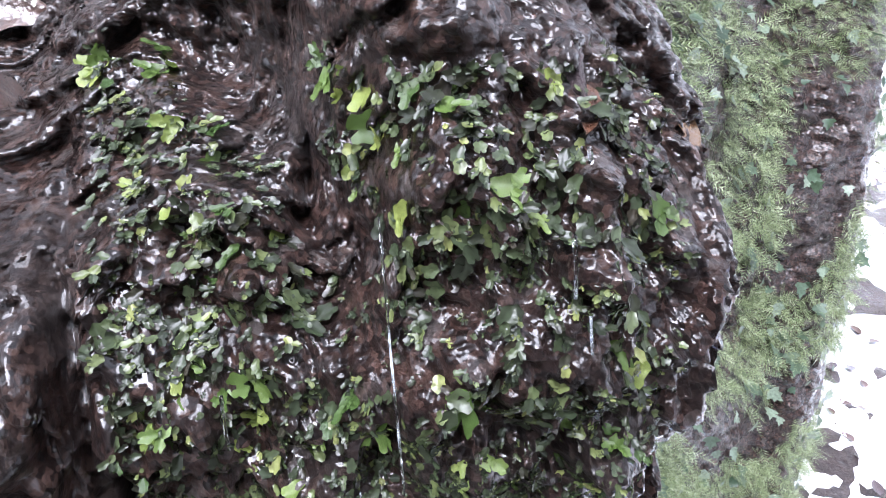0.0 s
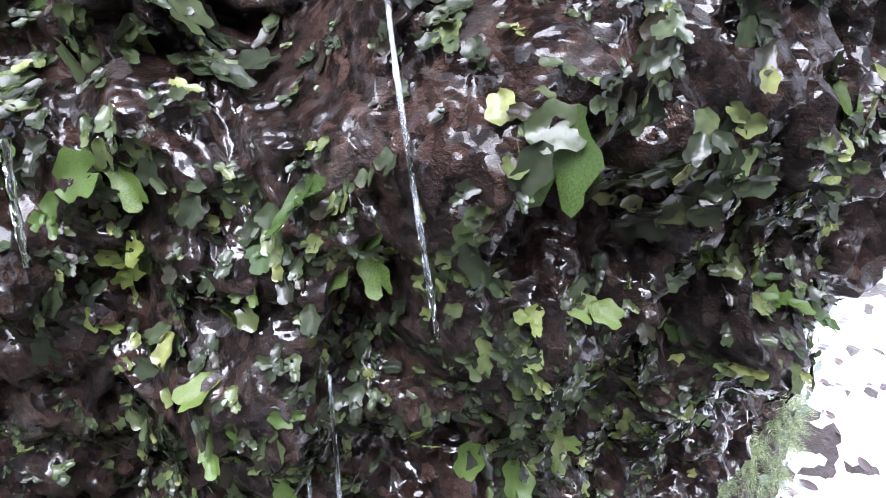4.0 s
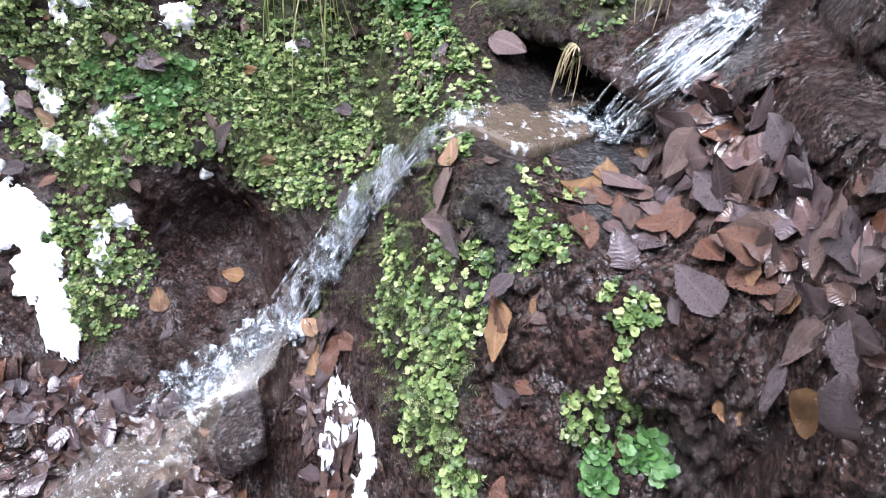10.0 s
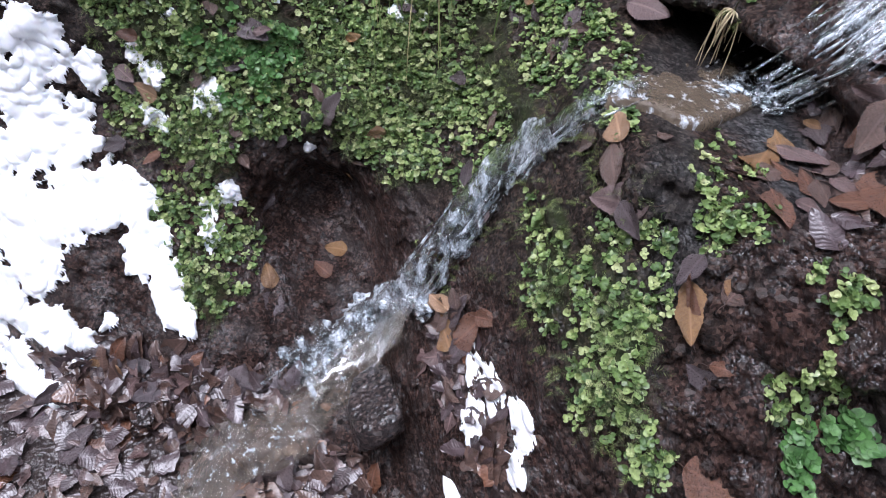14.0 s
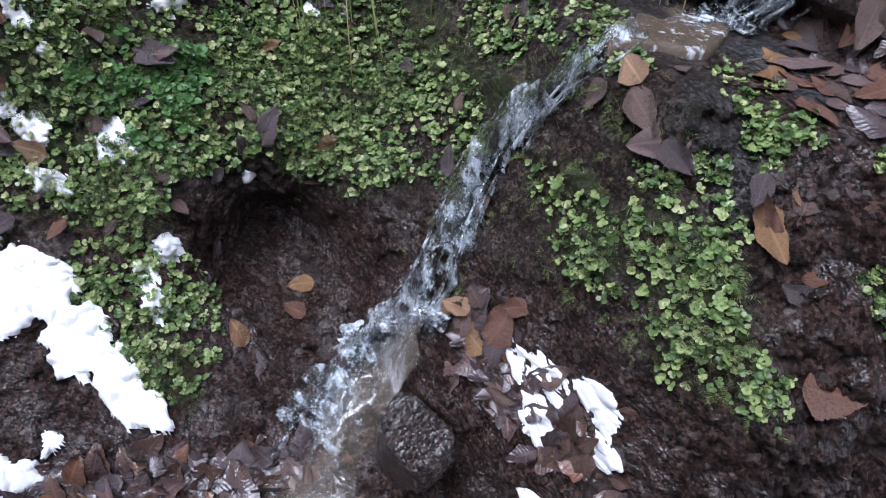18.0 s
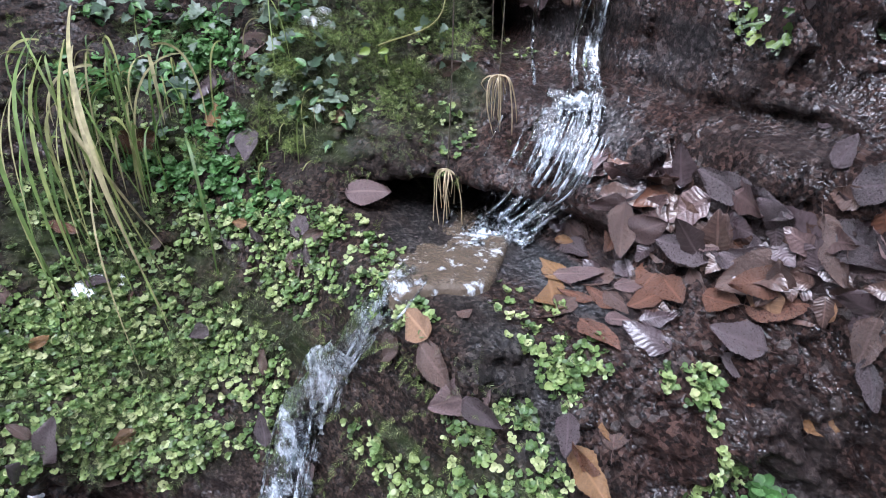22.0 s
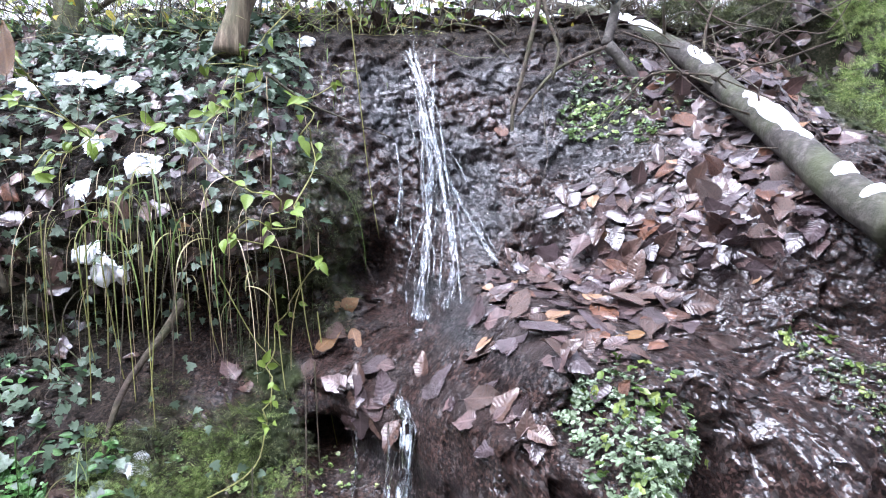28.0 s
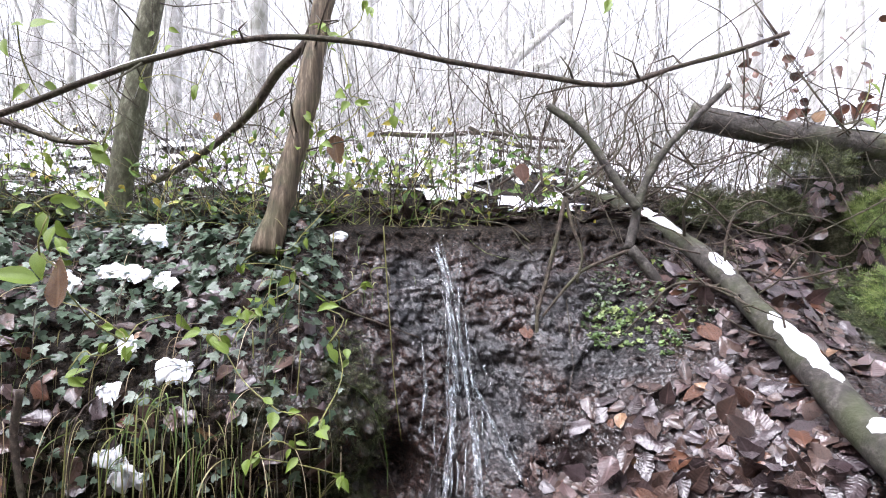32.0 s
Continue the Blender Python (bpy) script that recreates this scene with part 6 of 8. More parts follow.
# the litter that covers the ledges
for r in LITTER:
    n = int(min(13, 400 * r[2] * 3 * r[3] * np.pi * r[4])) + 3
    a, q = rng.uniform(0, 2 * np.pi, n), np.sqrt(rng.uniform(0, 1.1, n))
    u, z = r[0] + r[2] * q * np.cos(a), r[1] + r[3] * q * np.sin(a)
    pos, right, up, out = seats(u, z)
    for i in range(n):
        if u[i] < 0.31 and z[i] < 1.04:
            continue
        kind = int(rng.choice(6, p=(0.15, 0.46, 0.02, 0.28, 0.01, 0.08)))
        dead_leaf(frame_matrix(pos[i] + out[i] * rng.uniform(-0.003, 0.004), right[i], up[i], out[i], rng.uniform(0.05, 0.085), rng.uniform(0, 360), rng.normal(0, 3)),
                  kind, rng.uniform(0.4, 0.7), "in wet litter", "litter on the ledges")
# single leaves caught in the green growth
u, z = rng.uniform(0.60, 0.89, 46), rng.uniform(-0.05, 0.42, 46)
pos, right, up, out = seats(u, z)
for i in range(46):
    dead_leaf(frame_matrix(pos[i] + out[i] * 0.012, right[i], up[i], out[i], rng.uniform(0.035, 0.06), rng.uniform(0, 360), rng.normal(0, 14)), int(rng.choice(6, p=(0.2, 0.36, 0.04, 0.25, 0.05, 0.1))), rng.uniform(0.4, 0.7), "caught in green plants")


# ---- snow ----
def snow_patch(u0, z0, ru, rz, thick, seed):
    """A lump of wet snow with a ragged edge, lying on the bank."""
    n = 46
    a, b = np.meshgrid(np.linspace(-1.35, 1.35, n), np.linspace(-1.35, 1.35, n), indexing="ij")
    u, z = (u0 - ru * a).ravel(), (z0 + rz * b).ravel()
    pos, right, up, out = seats(u, z)
    pos, out = calm_grid(pos.reshape(n, n, 3)).reshape(-1, 3), calm_grid(out.reshape(n, n, 3)).reshape(-1, 3)
    w = ru * 3
    q = np.stack([a.ravel() * w, b.ravel() * rz, np.full(a.size, seed * 3.1)], -1)
    ragged = rough(q, 0.8 / max(0.016, min(w, rz)), 3, 0.6, seed) + 1.0 * rough(q, 55, 3, 0.7, seed + 3)
    level = 1 - (a**2 + b**2).ravel() + 0.75 * ragged
    h = np.where(level > 0, np.minimum(1, np.sqrt(np.clip(level, 0, 4)) * 1.3), -0.35) * thick * (1 + 0.3 * rough(q, 60, 3, 0.6, seed + 9))
    lie = out + np.array((0, 0, 0.5))
    lie /= np.linalg.norm(lie, axis=1, keepdims=True)
    pts = pos + lie * (h + 0.002 + (0.035 if u0 > 0.46 and z0 > 1.05 else 0))[:, None]
    k = np.arange(n * n).reshape(n, n)
    f = np.stack([k[:-1, :-1], k[1:, :-1], k[1:, 1:], k[:-1, 1:]], -1).reshape(-1, 4)
    keep = (level[f] > -0.15).any(1)
    if keep.sum() < 4:
        return
    ob = new("snow_patch", mesh_data("snow_patch", pts, f[keep], SNOWY))
    tagged(ob, "patch of wet white snow lying on leaves and moss", "snow", "snow patches on the bank")


def calm_grid(x, times=7):
    for _ in range(times):
        y = np.pad(x, ((1, 1), (1, 1), (0, 0)), "edge")
        x = (y[:-2, 1:-1] + y[2:, 1:-1] + y[1:-1, :-2] + y[1:-1, 2:] + 2 * x) / 6
    return x


def snow_field(rows):
    """One broad sheet of snow with holes, out of patches that run together."""
    r = np.array(rows)
    n, m = 300, 260
    a, b = np.meshgrid(np.linspace((r[:, 0] - 1.5 * r[:, 2]).min(), (r[:, 0] + 1.5 * r[:, 2]).max(), n),
                       np.linspace((r[:, 1] - 1.5 * r[:, 3]).min(), (r[:, 1] + 1.5 * r[:, 3]).max(), m), indexing="ij")
    pos, right, up, out = seats(a.ravel(), b.ravel())
    pos, out = calm_grid(pos.reshape(n, m, 3), 9).reshape(-1, 3), calm_grid(out.reshape(n, m, 3), 9).reshape(-1, 3)
    level = np.full(a.size, -9.0)
    for u0, z0, ru, rz in r:
        level = np.maximum(level, (1.25 - ((a - u0) / ru) ** 2 - ((b - z0) / rz) ** 2).ravel())
    level = np.clip(level, -3, 0.8) + 0.7 * rough(pos, 20, 4, 0.68, 5) + 0.35 * rough(pos, 75, 2, 0.6, 6)
    h = np.where(level > 0, np.minimum(1, np.sqrt(np.clip(level, 0, 4)) * 1.4), -0.4) * 0.009 * (1 + 0.2 * rough(pos, 45, 3, 0.6, 8))
    lie = out + np.array((0, 0, 0.4))
    lie /= np.linalg.norm(lie, axis=1, keepdims=True)
    pts = pos + lie * (h + 0.004)[:, None]
    k = np.arange(n * m).reshape(n, m)
    f = np.stack([k[:-1, :-1], k[1:, :-1], k[1:, 1:], k[:-1, 1:]], -1).reshape(-1, 4)
    f = f[(level[f] > -0.12).all(1)]
    tagged(new("snow_sheet", mesh_data("snow_sheet", pts, f, SNOWY)), "broad sheet of wet snow with holes on the slope", "snow")


snow_field(SNOW[:20])
for i, r in enumerate(SNOW):
    if i < 20:
        continue
    snow_patch(r[0], r[1], r[2], r[3], float(np.clip((0.35 if r[1] > 1.05 else 0.13) * min(r[2] * 3, r[3]), 0.004, 0.014)), i)
# ---- water ----
def water_material(name, foam_low, foam_high, tint, wave=0.012):
    m, t, sh = material(name)
    v = coords(t)
    mp = t.nodes.new("ShaderNodeMapping")
    mp.inputs["Scale"].default_value = (1, 1, 0.4)
    t.links.new(v, mp.inputs["Vector"])
    n1 = noise_tex(t, 42, 5, 0.7, mp.outputs[0])
    foam = ramp(t, n1, (foam_low, grey(0)), (foam_high, grey(1)))
    sh.inputs["Base Color"].default_value = (*tint, 1)
    sh.inputs["Roughness"].default_value = 0.06
    sh.inputs["IOR"].default_value = 1.33
    sh.inputs["Transmission Weight"].default_value = 1.0
    bump(t, sh, noise_tex(t, 55, 4, 0.6, mp.outputs[0]), 0.9, wave)
    white = node(t, "BsdfPrincipled", Roughness=0.35)
    white.inputs["Base Color"].default_value = (0.62, 0.68, 0.72, 1)
    t.links.new(sh.inputs["Normal"].links[0].from_socket, white.inputs["Normal"])
    mx = t.nodes.new("ShaderNodeMixShader")
    t.links.new(foam, mx.inputs[0])
    t.links.new(sh.outputs[0], mx.inputs[1])
    t.links.new(white.outputs[0], mx.inputs[2])
    t.links.new(mx.outputs[0], [n for n in t.nodes if n.type == "OUTPUT_MATERIAL"][0].inputs[0])
    return m


def murky(m, amount):
    """Fine silt in the water: less light goes through it."""
    for n in m.node_tree.nodes:
        if n.type == "BSDF_PRINCIPLED" and n.inputs["Transmission Weight"].default_value > 0.5:
            n.inputs["Transmission Weight"].default_value = amount


FALLING = water_material("falling_water", 0.50, 0.70, (0.80, 0.84, 0.86))
VEIL = water_material("thin_falling_water", 0.55, 0.82, (0.80, 0.84, 0.86))
POOLED = water_material("pool_water", 0.56, 0.70, (0.20, 0.155, 0.11), 0.008)
murky(POOLED, 0.5)
BROOK = water_material("brook_water", 0.58, 0.76, (0.50, 0.43, 0.34), 0.012)
murky(BROOK, 0.92)
FOAM = water_material("splash_foam", 0.44, 0.62, (0.80, 0.84, 0.86))
THREADY = water_material("thread_water", 0.50, 0.75, (0.86, 0.9, 0.92))
CLEAR = water_material("clear_water", 0.60, 0.85, (0.92, 0.95, 0.96))


def curve_through(pts, step):
    """Points along a smooth line through the given ones, about step metres apart, with their share of its length."""
    p = np.array(pts, float)
    d = np.concatenate([[0], np.cumsum(np.linalg.norm(np.diff(p, axis=0), axis=1))])
    n = max(3, int(d[-1] / step) + 1)
    x = np.linspace(0, d[-1], n)
    return hermite(x, d, p), x / d[-1]


def tube(pts, r0, r1, sides=8, step=0.02, knots=0.0, seed=0, flat=1.0, power=1.0, tip=True):
    """A tapering round (or flattened) rod through the points; knots roughens it."""
    mid, t = curve_through(pts, step)
    along = np.gradient(mid, axis=0)
    along /= np.linalg.norm(along, axis=1, keepdims=True) + 1e-12
    ref = np.array((0.0, 0.0, 1.0)) if abs(along[:, 2]).mean() < 0.8 else np.array((0.6, -0.8, 0.0))
    a = np.cross(along, ref)
    a /= np.linalg.norm(a, axis=1, keepdims=True) + 1e-12
    b = np.cross(along, a)
    ang = np.linspace(0, 2 * np.pi, sides, endpoint=False)
    r = (r0 + (r1 - r0) * t**power)[:, None]
    ring = mid[:, None] + r[..., None] * (a[:, None] * np.cos(ang)[None, :, None] + flat * b[:, None] * np.sin(ang)[None, :, None])
    if knots:
        q = ring.reshape(-1, 3)
        k = rough(q, 0.35 / max(r0, r1), 3, 0.5, seed).reshape(ring.shape[:2])
        ring = mid[:, None] + (ring - mid[:, None]) * (1 + knots * k)[..., None]
    v = ring.reshape(-1, 3)
    n = len(mid)
    i, j = np.meshgrid(np.arange(n - 1), np.arange(sides), indexing="ij")
    f = np.stack([i * sides + j, i * sides + (j + 1) % sides, (i + 1) * sides + (j + 1) % sides, (i + 1) * sides + j], -1).reshape(-1, 4)
    faces = [tuple(k) for k in f]
    if tip:
        faces += [tuple(range(sides - 1, -1, -1)), tuple(range((n - 1) * sides, n * sides))]
    return v, faces


def ribbon(pts, w0, w1, thick, seed):
    """A lumpy sheet of falling water: wide along the bank, thin away from it, torn at its edges."""
    mid, t = curve_through(pts, 0.009)
    along = np.gradient(mid, axis=0)
    along /= np.linalg.norm(along, axis=1, keepdims=True)
    eye = np.array((-0.62, -0.78, 0.85)) - mid
    side = np.cross(along, eye)
    side /= np.linalg.norm(side, axis=1, keepdims=True)
    face = np.cross(side, along)
    sides = 18
    ang = np.linspace(0, 2 * np.pi, sides, endpoint=False)
    w = (w0 + (w1 - w0) * t) * 0.5
    q = np.stack([np.cos(ang)[None] * w[:, None] / 0.012, np.sin(ang)[None] + 0 * w[:, None], (t * np.linalg.norm(np.diff(mid, axis=0), axis=1).sum() / 0.03)[:, None] + 0 * ang[None]], -1)
    lump = rough(q.reshape(-1, 3), 0.8, 3, 0.55, seed).reshape(len(mid), sides)
    edge = 1 + 0.30 * lump
    pos = mid[:, None] + side[:, None] * (np.cos(ang)[None] * w[:, None] * edge)[..., None] + face[:, None] * (np.sin(ang)[None] * (thick * (0.6 + 0.9 * (0.5 + 0.5 * lump))))[..., None]
    n = len(mid)
    i, j = np.meshgrid(np.arange(n - 1), np.arange(sides), indexing="ij")
    f = np.stack([i * sides + j, i * sides + (j + 1) % sides, (i + 1) * sides + (j + 1) % sides, (i + 1) * sides + j], -1).reshape(-1, 4)
    torn = rough(pos.reshape(-1, 3) * (1, 1, 0.3), 75, 3, 0.6, seed + 5) + 0.5 * lump.reshape(-1)
    f = f[(torn[f] < 0.22 + (0.4 if w0 < 0.02 else 0.6 if w0 > 0.045 else 0)).all(1)]
    return pos.reshape(-1, 3), [tuple(k) for k in f]


brook = new("waterfall")
tagged(brook, "thin white waterfall splashing down dark rock in steps", "waterfall")
for i, (w0, w1, line_pts) in enumerate(STREAMS):
    v, f = ribbon(line_pts, w0 * (1.0 if w0 > 0.045 else 0.55), w1 * (1.0 if w0 > 0.045 else 0.55), 0.004 + 0.05 * min(w0, w1), 70 + i)
    part("strand", mesh_data("strand", v, f, VEIL if i < 4 or i == 8 else FALLING), brook)
    # loose threads beside the strand
    wide = 0.022 if i < 3 else 0.030 if 7 <= i <= 9 else 0.32 * max(w0, w1)
    for k in range(20 if 7 <= i <= 9 else 8 if w1 > 0.02 else 2):
        shift = rng.normal(0, wide, 3) * (1, 0.6, 0.1)
        a = rng.integers(0, max(1, len(line_pts) - 2))
        sub = [np.array(p) + shift + rng.normal(0, 0.009 if i < 3 else 0.003, 3) for p in line_pts[a:]]
        if len(sub) >= 2:
            v, f = ribbon(sub, 0.003, rng.uniform(0.002, 0.005) if i < 4 else rng.uniform(0.003, 0.010), 0.002, 170 + 9 * i + k)
            part("thread", mesh_data("thread", v, f, VEIL if i < 4 else FALLING), brook)

ball, ball_f = [], []
for j in range(3):
    for k in range(5):
        a, b = (j + 0.5) / 3 * np.pi, k / 5 * 2 * np.pi
        ball.append((np.sin(a) * np.cos(b), np.sin(a) * np.sin(b), np.cos(a) * 1.3))
for j in range(2):
    for k in range(5):
        ball_f.append((j * 5 + k, j * 5 + (k + 1) % 5, j * 5 + 5 + (k + 1) % 5, j * 5 + 5 + k))
spots = []
for w0, w1, line_pts in STREAMS:
    end = np.array(line_pts[-1])
    spots.append(end + rng.normal(0, 0.022, (26, 3)) * (1.3, 1, 0.8) + (0, 0, 0.012))
    for p in line_pts[1:]:
        spots.append(np.array(p) + rng.normal(0, 0.5 * max(w0, w1) + 0.004, (7, 3)))
for w0, w1, line_pts in STREAMS[:3]:
    for p in line_pts:
        spots.append(np.array(p) + rng.normal(0, 0.035, (34, 3)) * (1, 0.35, 1) + (0.01, -0.02, 0))
spots = np.concatenate(spots)
drops = np.array(ball)[None] * rng.uniform(0.0008, 0.0028, len(spots))[:, None, None] + spots[:, None]
spray = new("water_spray", joined("water_spray", [(drops, np.array(ball_f))], CLEAR))
tagged(spray, "white droplets splashing beside the falling water", "water spray", kind="stuff")

# drops and threads that fall from the liverwort wall
for r0, line_pts in THREADS:
    v, f = tube(line_pts, r0, r0 * 0.8, 8, 0.003, 0.3, 5)
    tagged(new("water_thread", mesh_data("water_thread", v, f, THREADY)), "thin glassy thread of water dripping off liverwort", "water", "dripping threads")


def puddle(name, outline, level, ripple, mat, label, dip=0.05):
    """A body of water with a rippled surface inside an outline."""
    c = np.mean(outline, axis=0)
    ring_n, rings = 72, 16
    o, _ = curve_through(list(outline) + [outline[0]], 0.01)
    idx = np.linspace(0, len(o) - 1, ring_n, endpoint=False).astype(int)
    o = o[idx]
    k = (np.linspace(0, 1, rings) ** 0.8)[:, None, None]
    p = c + (o[None] - c) * k
    lv = level(p[..., 0], p[..., 1])
    p[..., 2] = lv + ripple * rough(np.stack([p[..., 0], p[..., 1], 0 * lv], -1).reshape(-1, 3), 45, 3, 0.6, 3).reshape(lv.shape)
    low = p[-1:].copy()
    low[..., 2] -= dip
    p[-1, :, 2] -= 0.006
    p[-2, :, 2] -= 0.0015
    p = np.concatenate([p, low])
    v = p.reshape(-1, 3)
    f = []
    for i in range(rings):
        for j in range(ring_n):
            f.append((i * ring_n + j, i * ring_n + (j + 1) % ring_n, (i + 1) * ring_n + (j + 1) % ring_n, (i + 1) * ring_n + j))
    ob = new(name, mesh_data(name, v, f, mat))
    return tagged(ob, label, "water", kind="structure")


puddle("water_pool", np.array(POOL[0][1]), lambda x, y: 0.431 + 0 * x, 0.003, POOLED, "small murky pool with foam on a rock step")
mid, t = curve_through(RUNOFF[0][2], 0.008)
width = (0.06 + 0.10 * t) * (1 + 0.25 * np.sin(9 * t) + 0.15 * np.sin(23 * t + 1))
across = np.gradient(mid, axis=0)
across = np.stack([-across[:, 1], across[:, 0], 0 * across[:, 0]], -1)
across /= np.linalg.norm(across, axis=1, keepdims=True)
q = np.linspace(-1, 1, 31)
sheetw = mid[:, None] + across[:, None] * (q[None] * width[:, None])[..., None]
sheetw[..., 2] += 0.026 - 0.028 * q[None] ** 2 + 0.009 * rough(sheetw.reshape(-1, 3), 28, 3, 0.6, 8).reshape(sheetw.shape[:2])
stream = mesh_grid("stream", sheetw, BROOK)
tagged(stream, "shallow rippling brook running away over dead leaves", "stream", kind="structure")

# ---- stone in the brook ----
def stone(name, centre, size, seed, label):
    n, m = 40, 60
    a, b = np.meshgrid(np.linspace(0.02, np.pi - 0.02, n), np.linspace(0, 2 * np.pi, m), indexing="ij")
    p = np.stack([np.sin(a) * np.cos(b), np.sin(a) * np.sin(b), np.cos(a)], -1)
    p[:, -1] = p[:, 0]
    k = 1 + 0.33 * rough(p.reshape(-1, 3) + seed, 1.3, 2, 0.5, seed).reshape(n, m) + 0.22 * (0.5 - np.abs(rough(p.reshape(-1, 3) * (1, 1, 0.6), 2.6, 4, 0.55, seed + 1))).reshape(n, m)
    # broken faces
    cuts = np.random.default_rng(seed).normal(0, 1, (20, 3))
    cuts /= np.linalg.norm(cuts, axis=1, keepdims=True)
    reach = np.clip(p.reshape(-1, 3) @ cuts.T, 0.12, 1)
    k = (np.random.default_rng(seed + 1).uniform(0.55, 0.95, 20) / reach).min(1).clip(0.45, 1.35).reshape(n, m) * (0.92 + 0.08 * k)
    p = p * k[..., None] * np.array(size) + np.array(centre)
    zero = np.zeros((n, m))
    return tagged(mesh_grid(name, p, ROCK, {"grit": zero + 0.3, "soil": zero, "moss": zero, "litter": zero}), label, "stone")


stone("brook_stone", (-1.085, -0.43, -0.225), (0.085, 0.070, 0.105), 5, "dark wet angular stone standing in the brook")
stone("flat_stone", (-1.36, -0.80, -0.325), (0.045, 0.03, 0.012), 9, "small pale flat stone on the leaf litter")


def splash(centre, size, seed):
    """A lump of white churned water where a fall lands."""
    n, m = 18, 30
    a, b = np.meshgrid(np.linspace(0.02, np.pi * 0.55, n), np.linspace(0, 2 * np.pi, m), indexing="ij")
    p = np.stack([np.sin(a) * np.cos(b), np.sin(a) * np.sin(b), np.cos(a)], -1)
    p[:, -1] = p[:, 0]
    k = 1 + 0.55 * rough(p.reshape(-1, 3) + seed, 2.6, 4, 0.6, seed).reshape(n, m)
    k[:, -1] = k[:, 0]
    ob = mesh_grid("foam", p * k[..., None] * np.array(size) + np.array(centre), FOAM)
    ob.parent = brook
    tagged(ob)


for i, (c, s) in enumerate(SPLASHES):
    splash(c, s, 11 + i)
for c, s in SLATES:
    stone("soil_stone", c, (s, s * 0.6, s * 0.35), int(1000 * abs(c[0])) % 50, "flat grey stone stuck in the soil under the roots")
# ---- wood ----
def bark_material(name, dark, mid_c, light, scale=60, ratio=0.25):
    m, t, sh = material(name)
    v = coords(t)
    mp = t.nodes.new("ShaderNodeMapping")
    mp.inputs["Scale"].default_value = (1, 1, ratio)
    t.links.new(v, mp.inputs["Vector"])
    n, b = noise_tex(t, scale, 5, 0.7, mp.outputs[0]), noise_tex(t, 9, 3, 0.6, v)
    c = ramp(t, n, (0.3, dark), (0.52, mid_c), (0.75, light))
    c = mix(t, ramp(t, b, (0.45, grey(0)), (0.7, grey(0.6))), c, (0.07, 0.085, 0.03))
    t.links.new(c, sh.inputs["Base Color"])
    sh.inputs["Roughness"].default_value = 0.75
    bump(t, sh, n, 0.8, 0.006)
    return m


BARK = bark_material("mossy_bark", (0.03, 0.028, 0.018), (0.12, 0.115, 0.07), (0.33, 0.33, 0.24), 75, 0.5)
SPLIT = bark_material("shaggy_bark", (0.025, 0.017, 0.011), (0.13, 0.095, 0.06), (0.36, 0.29, 0.2), 90, 0.08)
LOGBARK = bark_material("wet_log_bark", (0.018, 0.015, 0.013), (0.060, 0.052, 0.044), (0.17, 0.155, 0.135), 60, 1.0)
TWIG = bark_material("twig", (0.02, 0.014, 0.01), (0.07, 0.05, 0.036), (0.19, 0.15, 0.11), 90, 1.0)
# frosted bark, paled further so that distance haze is in its colour
FROST_HAZE = bark_material("frosted_hazy_bark", (0.28, 0.27, 0.25), (0.46, 0.45, 0.43), (0.78, 0.79, 0.80), 30, 0.3)
ROOTY = leaf_material("pale_root", ((0.0, (0.42, 0.33, 0.19)), (1.0, (0.68, 0.58, 0.38))), 0.5, speck=(0.28, 0.20, 0.1))


def rod(name, r0, r1, pts, mat, parent=None, label="", sides=8, step=0.02, knots=0.12, seed=0):
    v, f = tube(pts, r0, r1, sides, step, knots, seed)
    me = mesh_data(name, v, f, mat)
    return part(name, me, parent, label) if parent else new(name, me)


def twigs_on(pts, r, n, length, seed, parent, mat=None):
    """Side twigs that leave a branch and fork once."""
    g = np.random.default_rng(seed)
    mid, _ = curve_through(pts, 0.02)
    for k in range(n):
        i = g.integers(len(mid) // 6, len(mid) - 1)
        d = g.normal(0, 1, 3) + (0, -0.2, 0.5)
        d /= np.linalg.norm(d)
        ln = length * g.uniform(0.4, 1.2)
        a = mid[i]
        b = a + d * ln * 0.5 + g.normal(0, 0.1 * ln, 3)
        c = b + d * ln * 0.4 + g.normal(0, 0.33 * ln, 3)
        rod("twig", r, r * 0.3, [a, b, c], mat or TWIG, parent, sides=5, step=0.04, knots=0, seed=k)


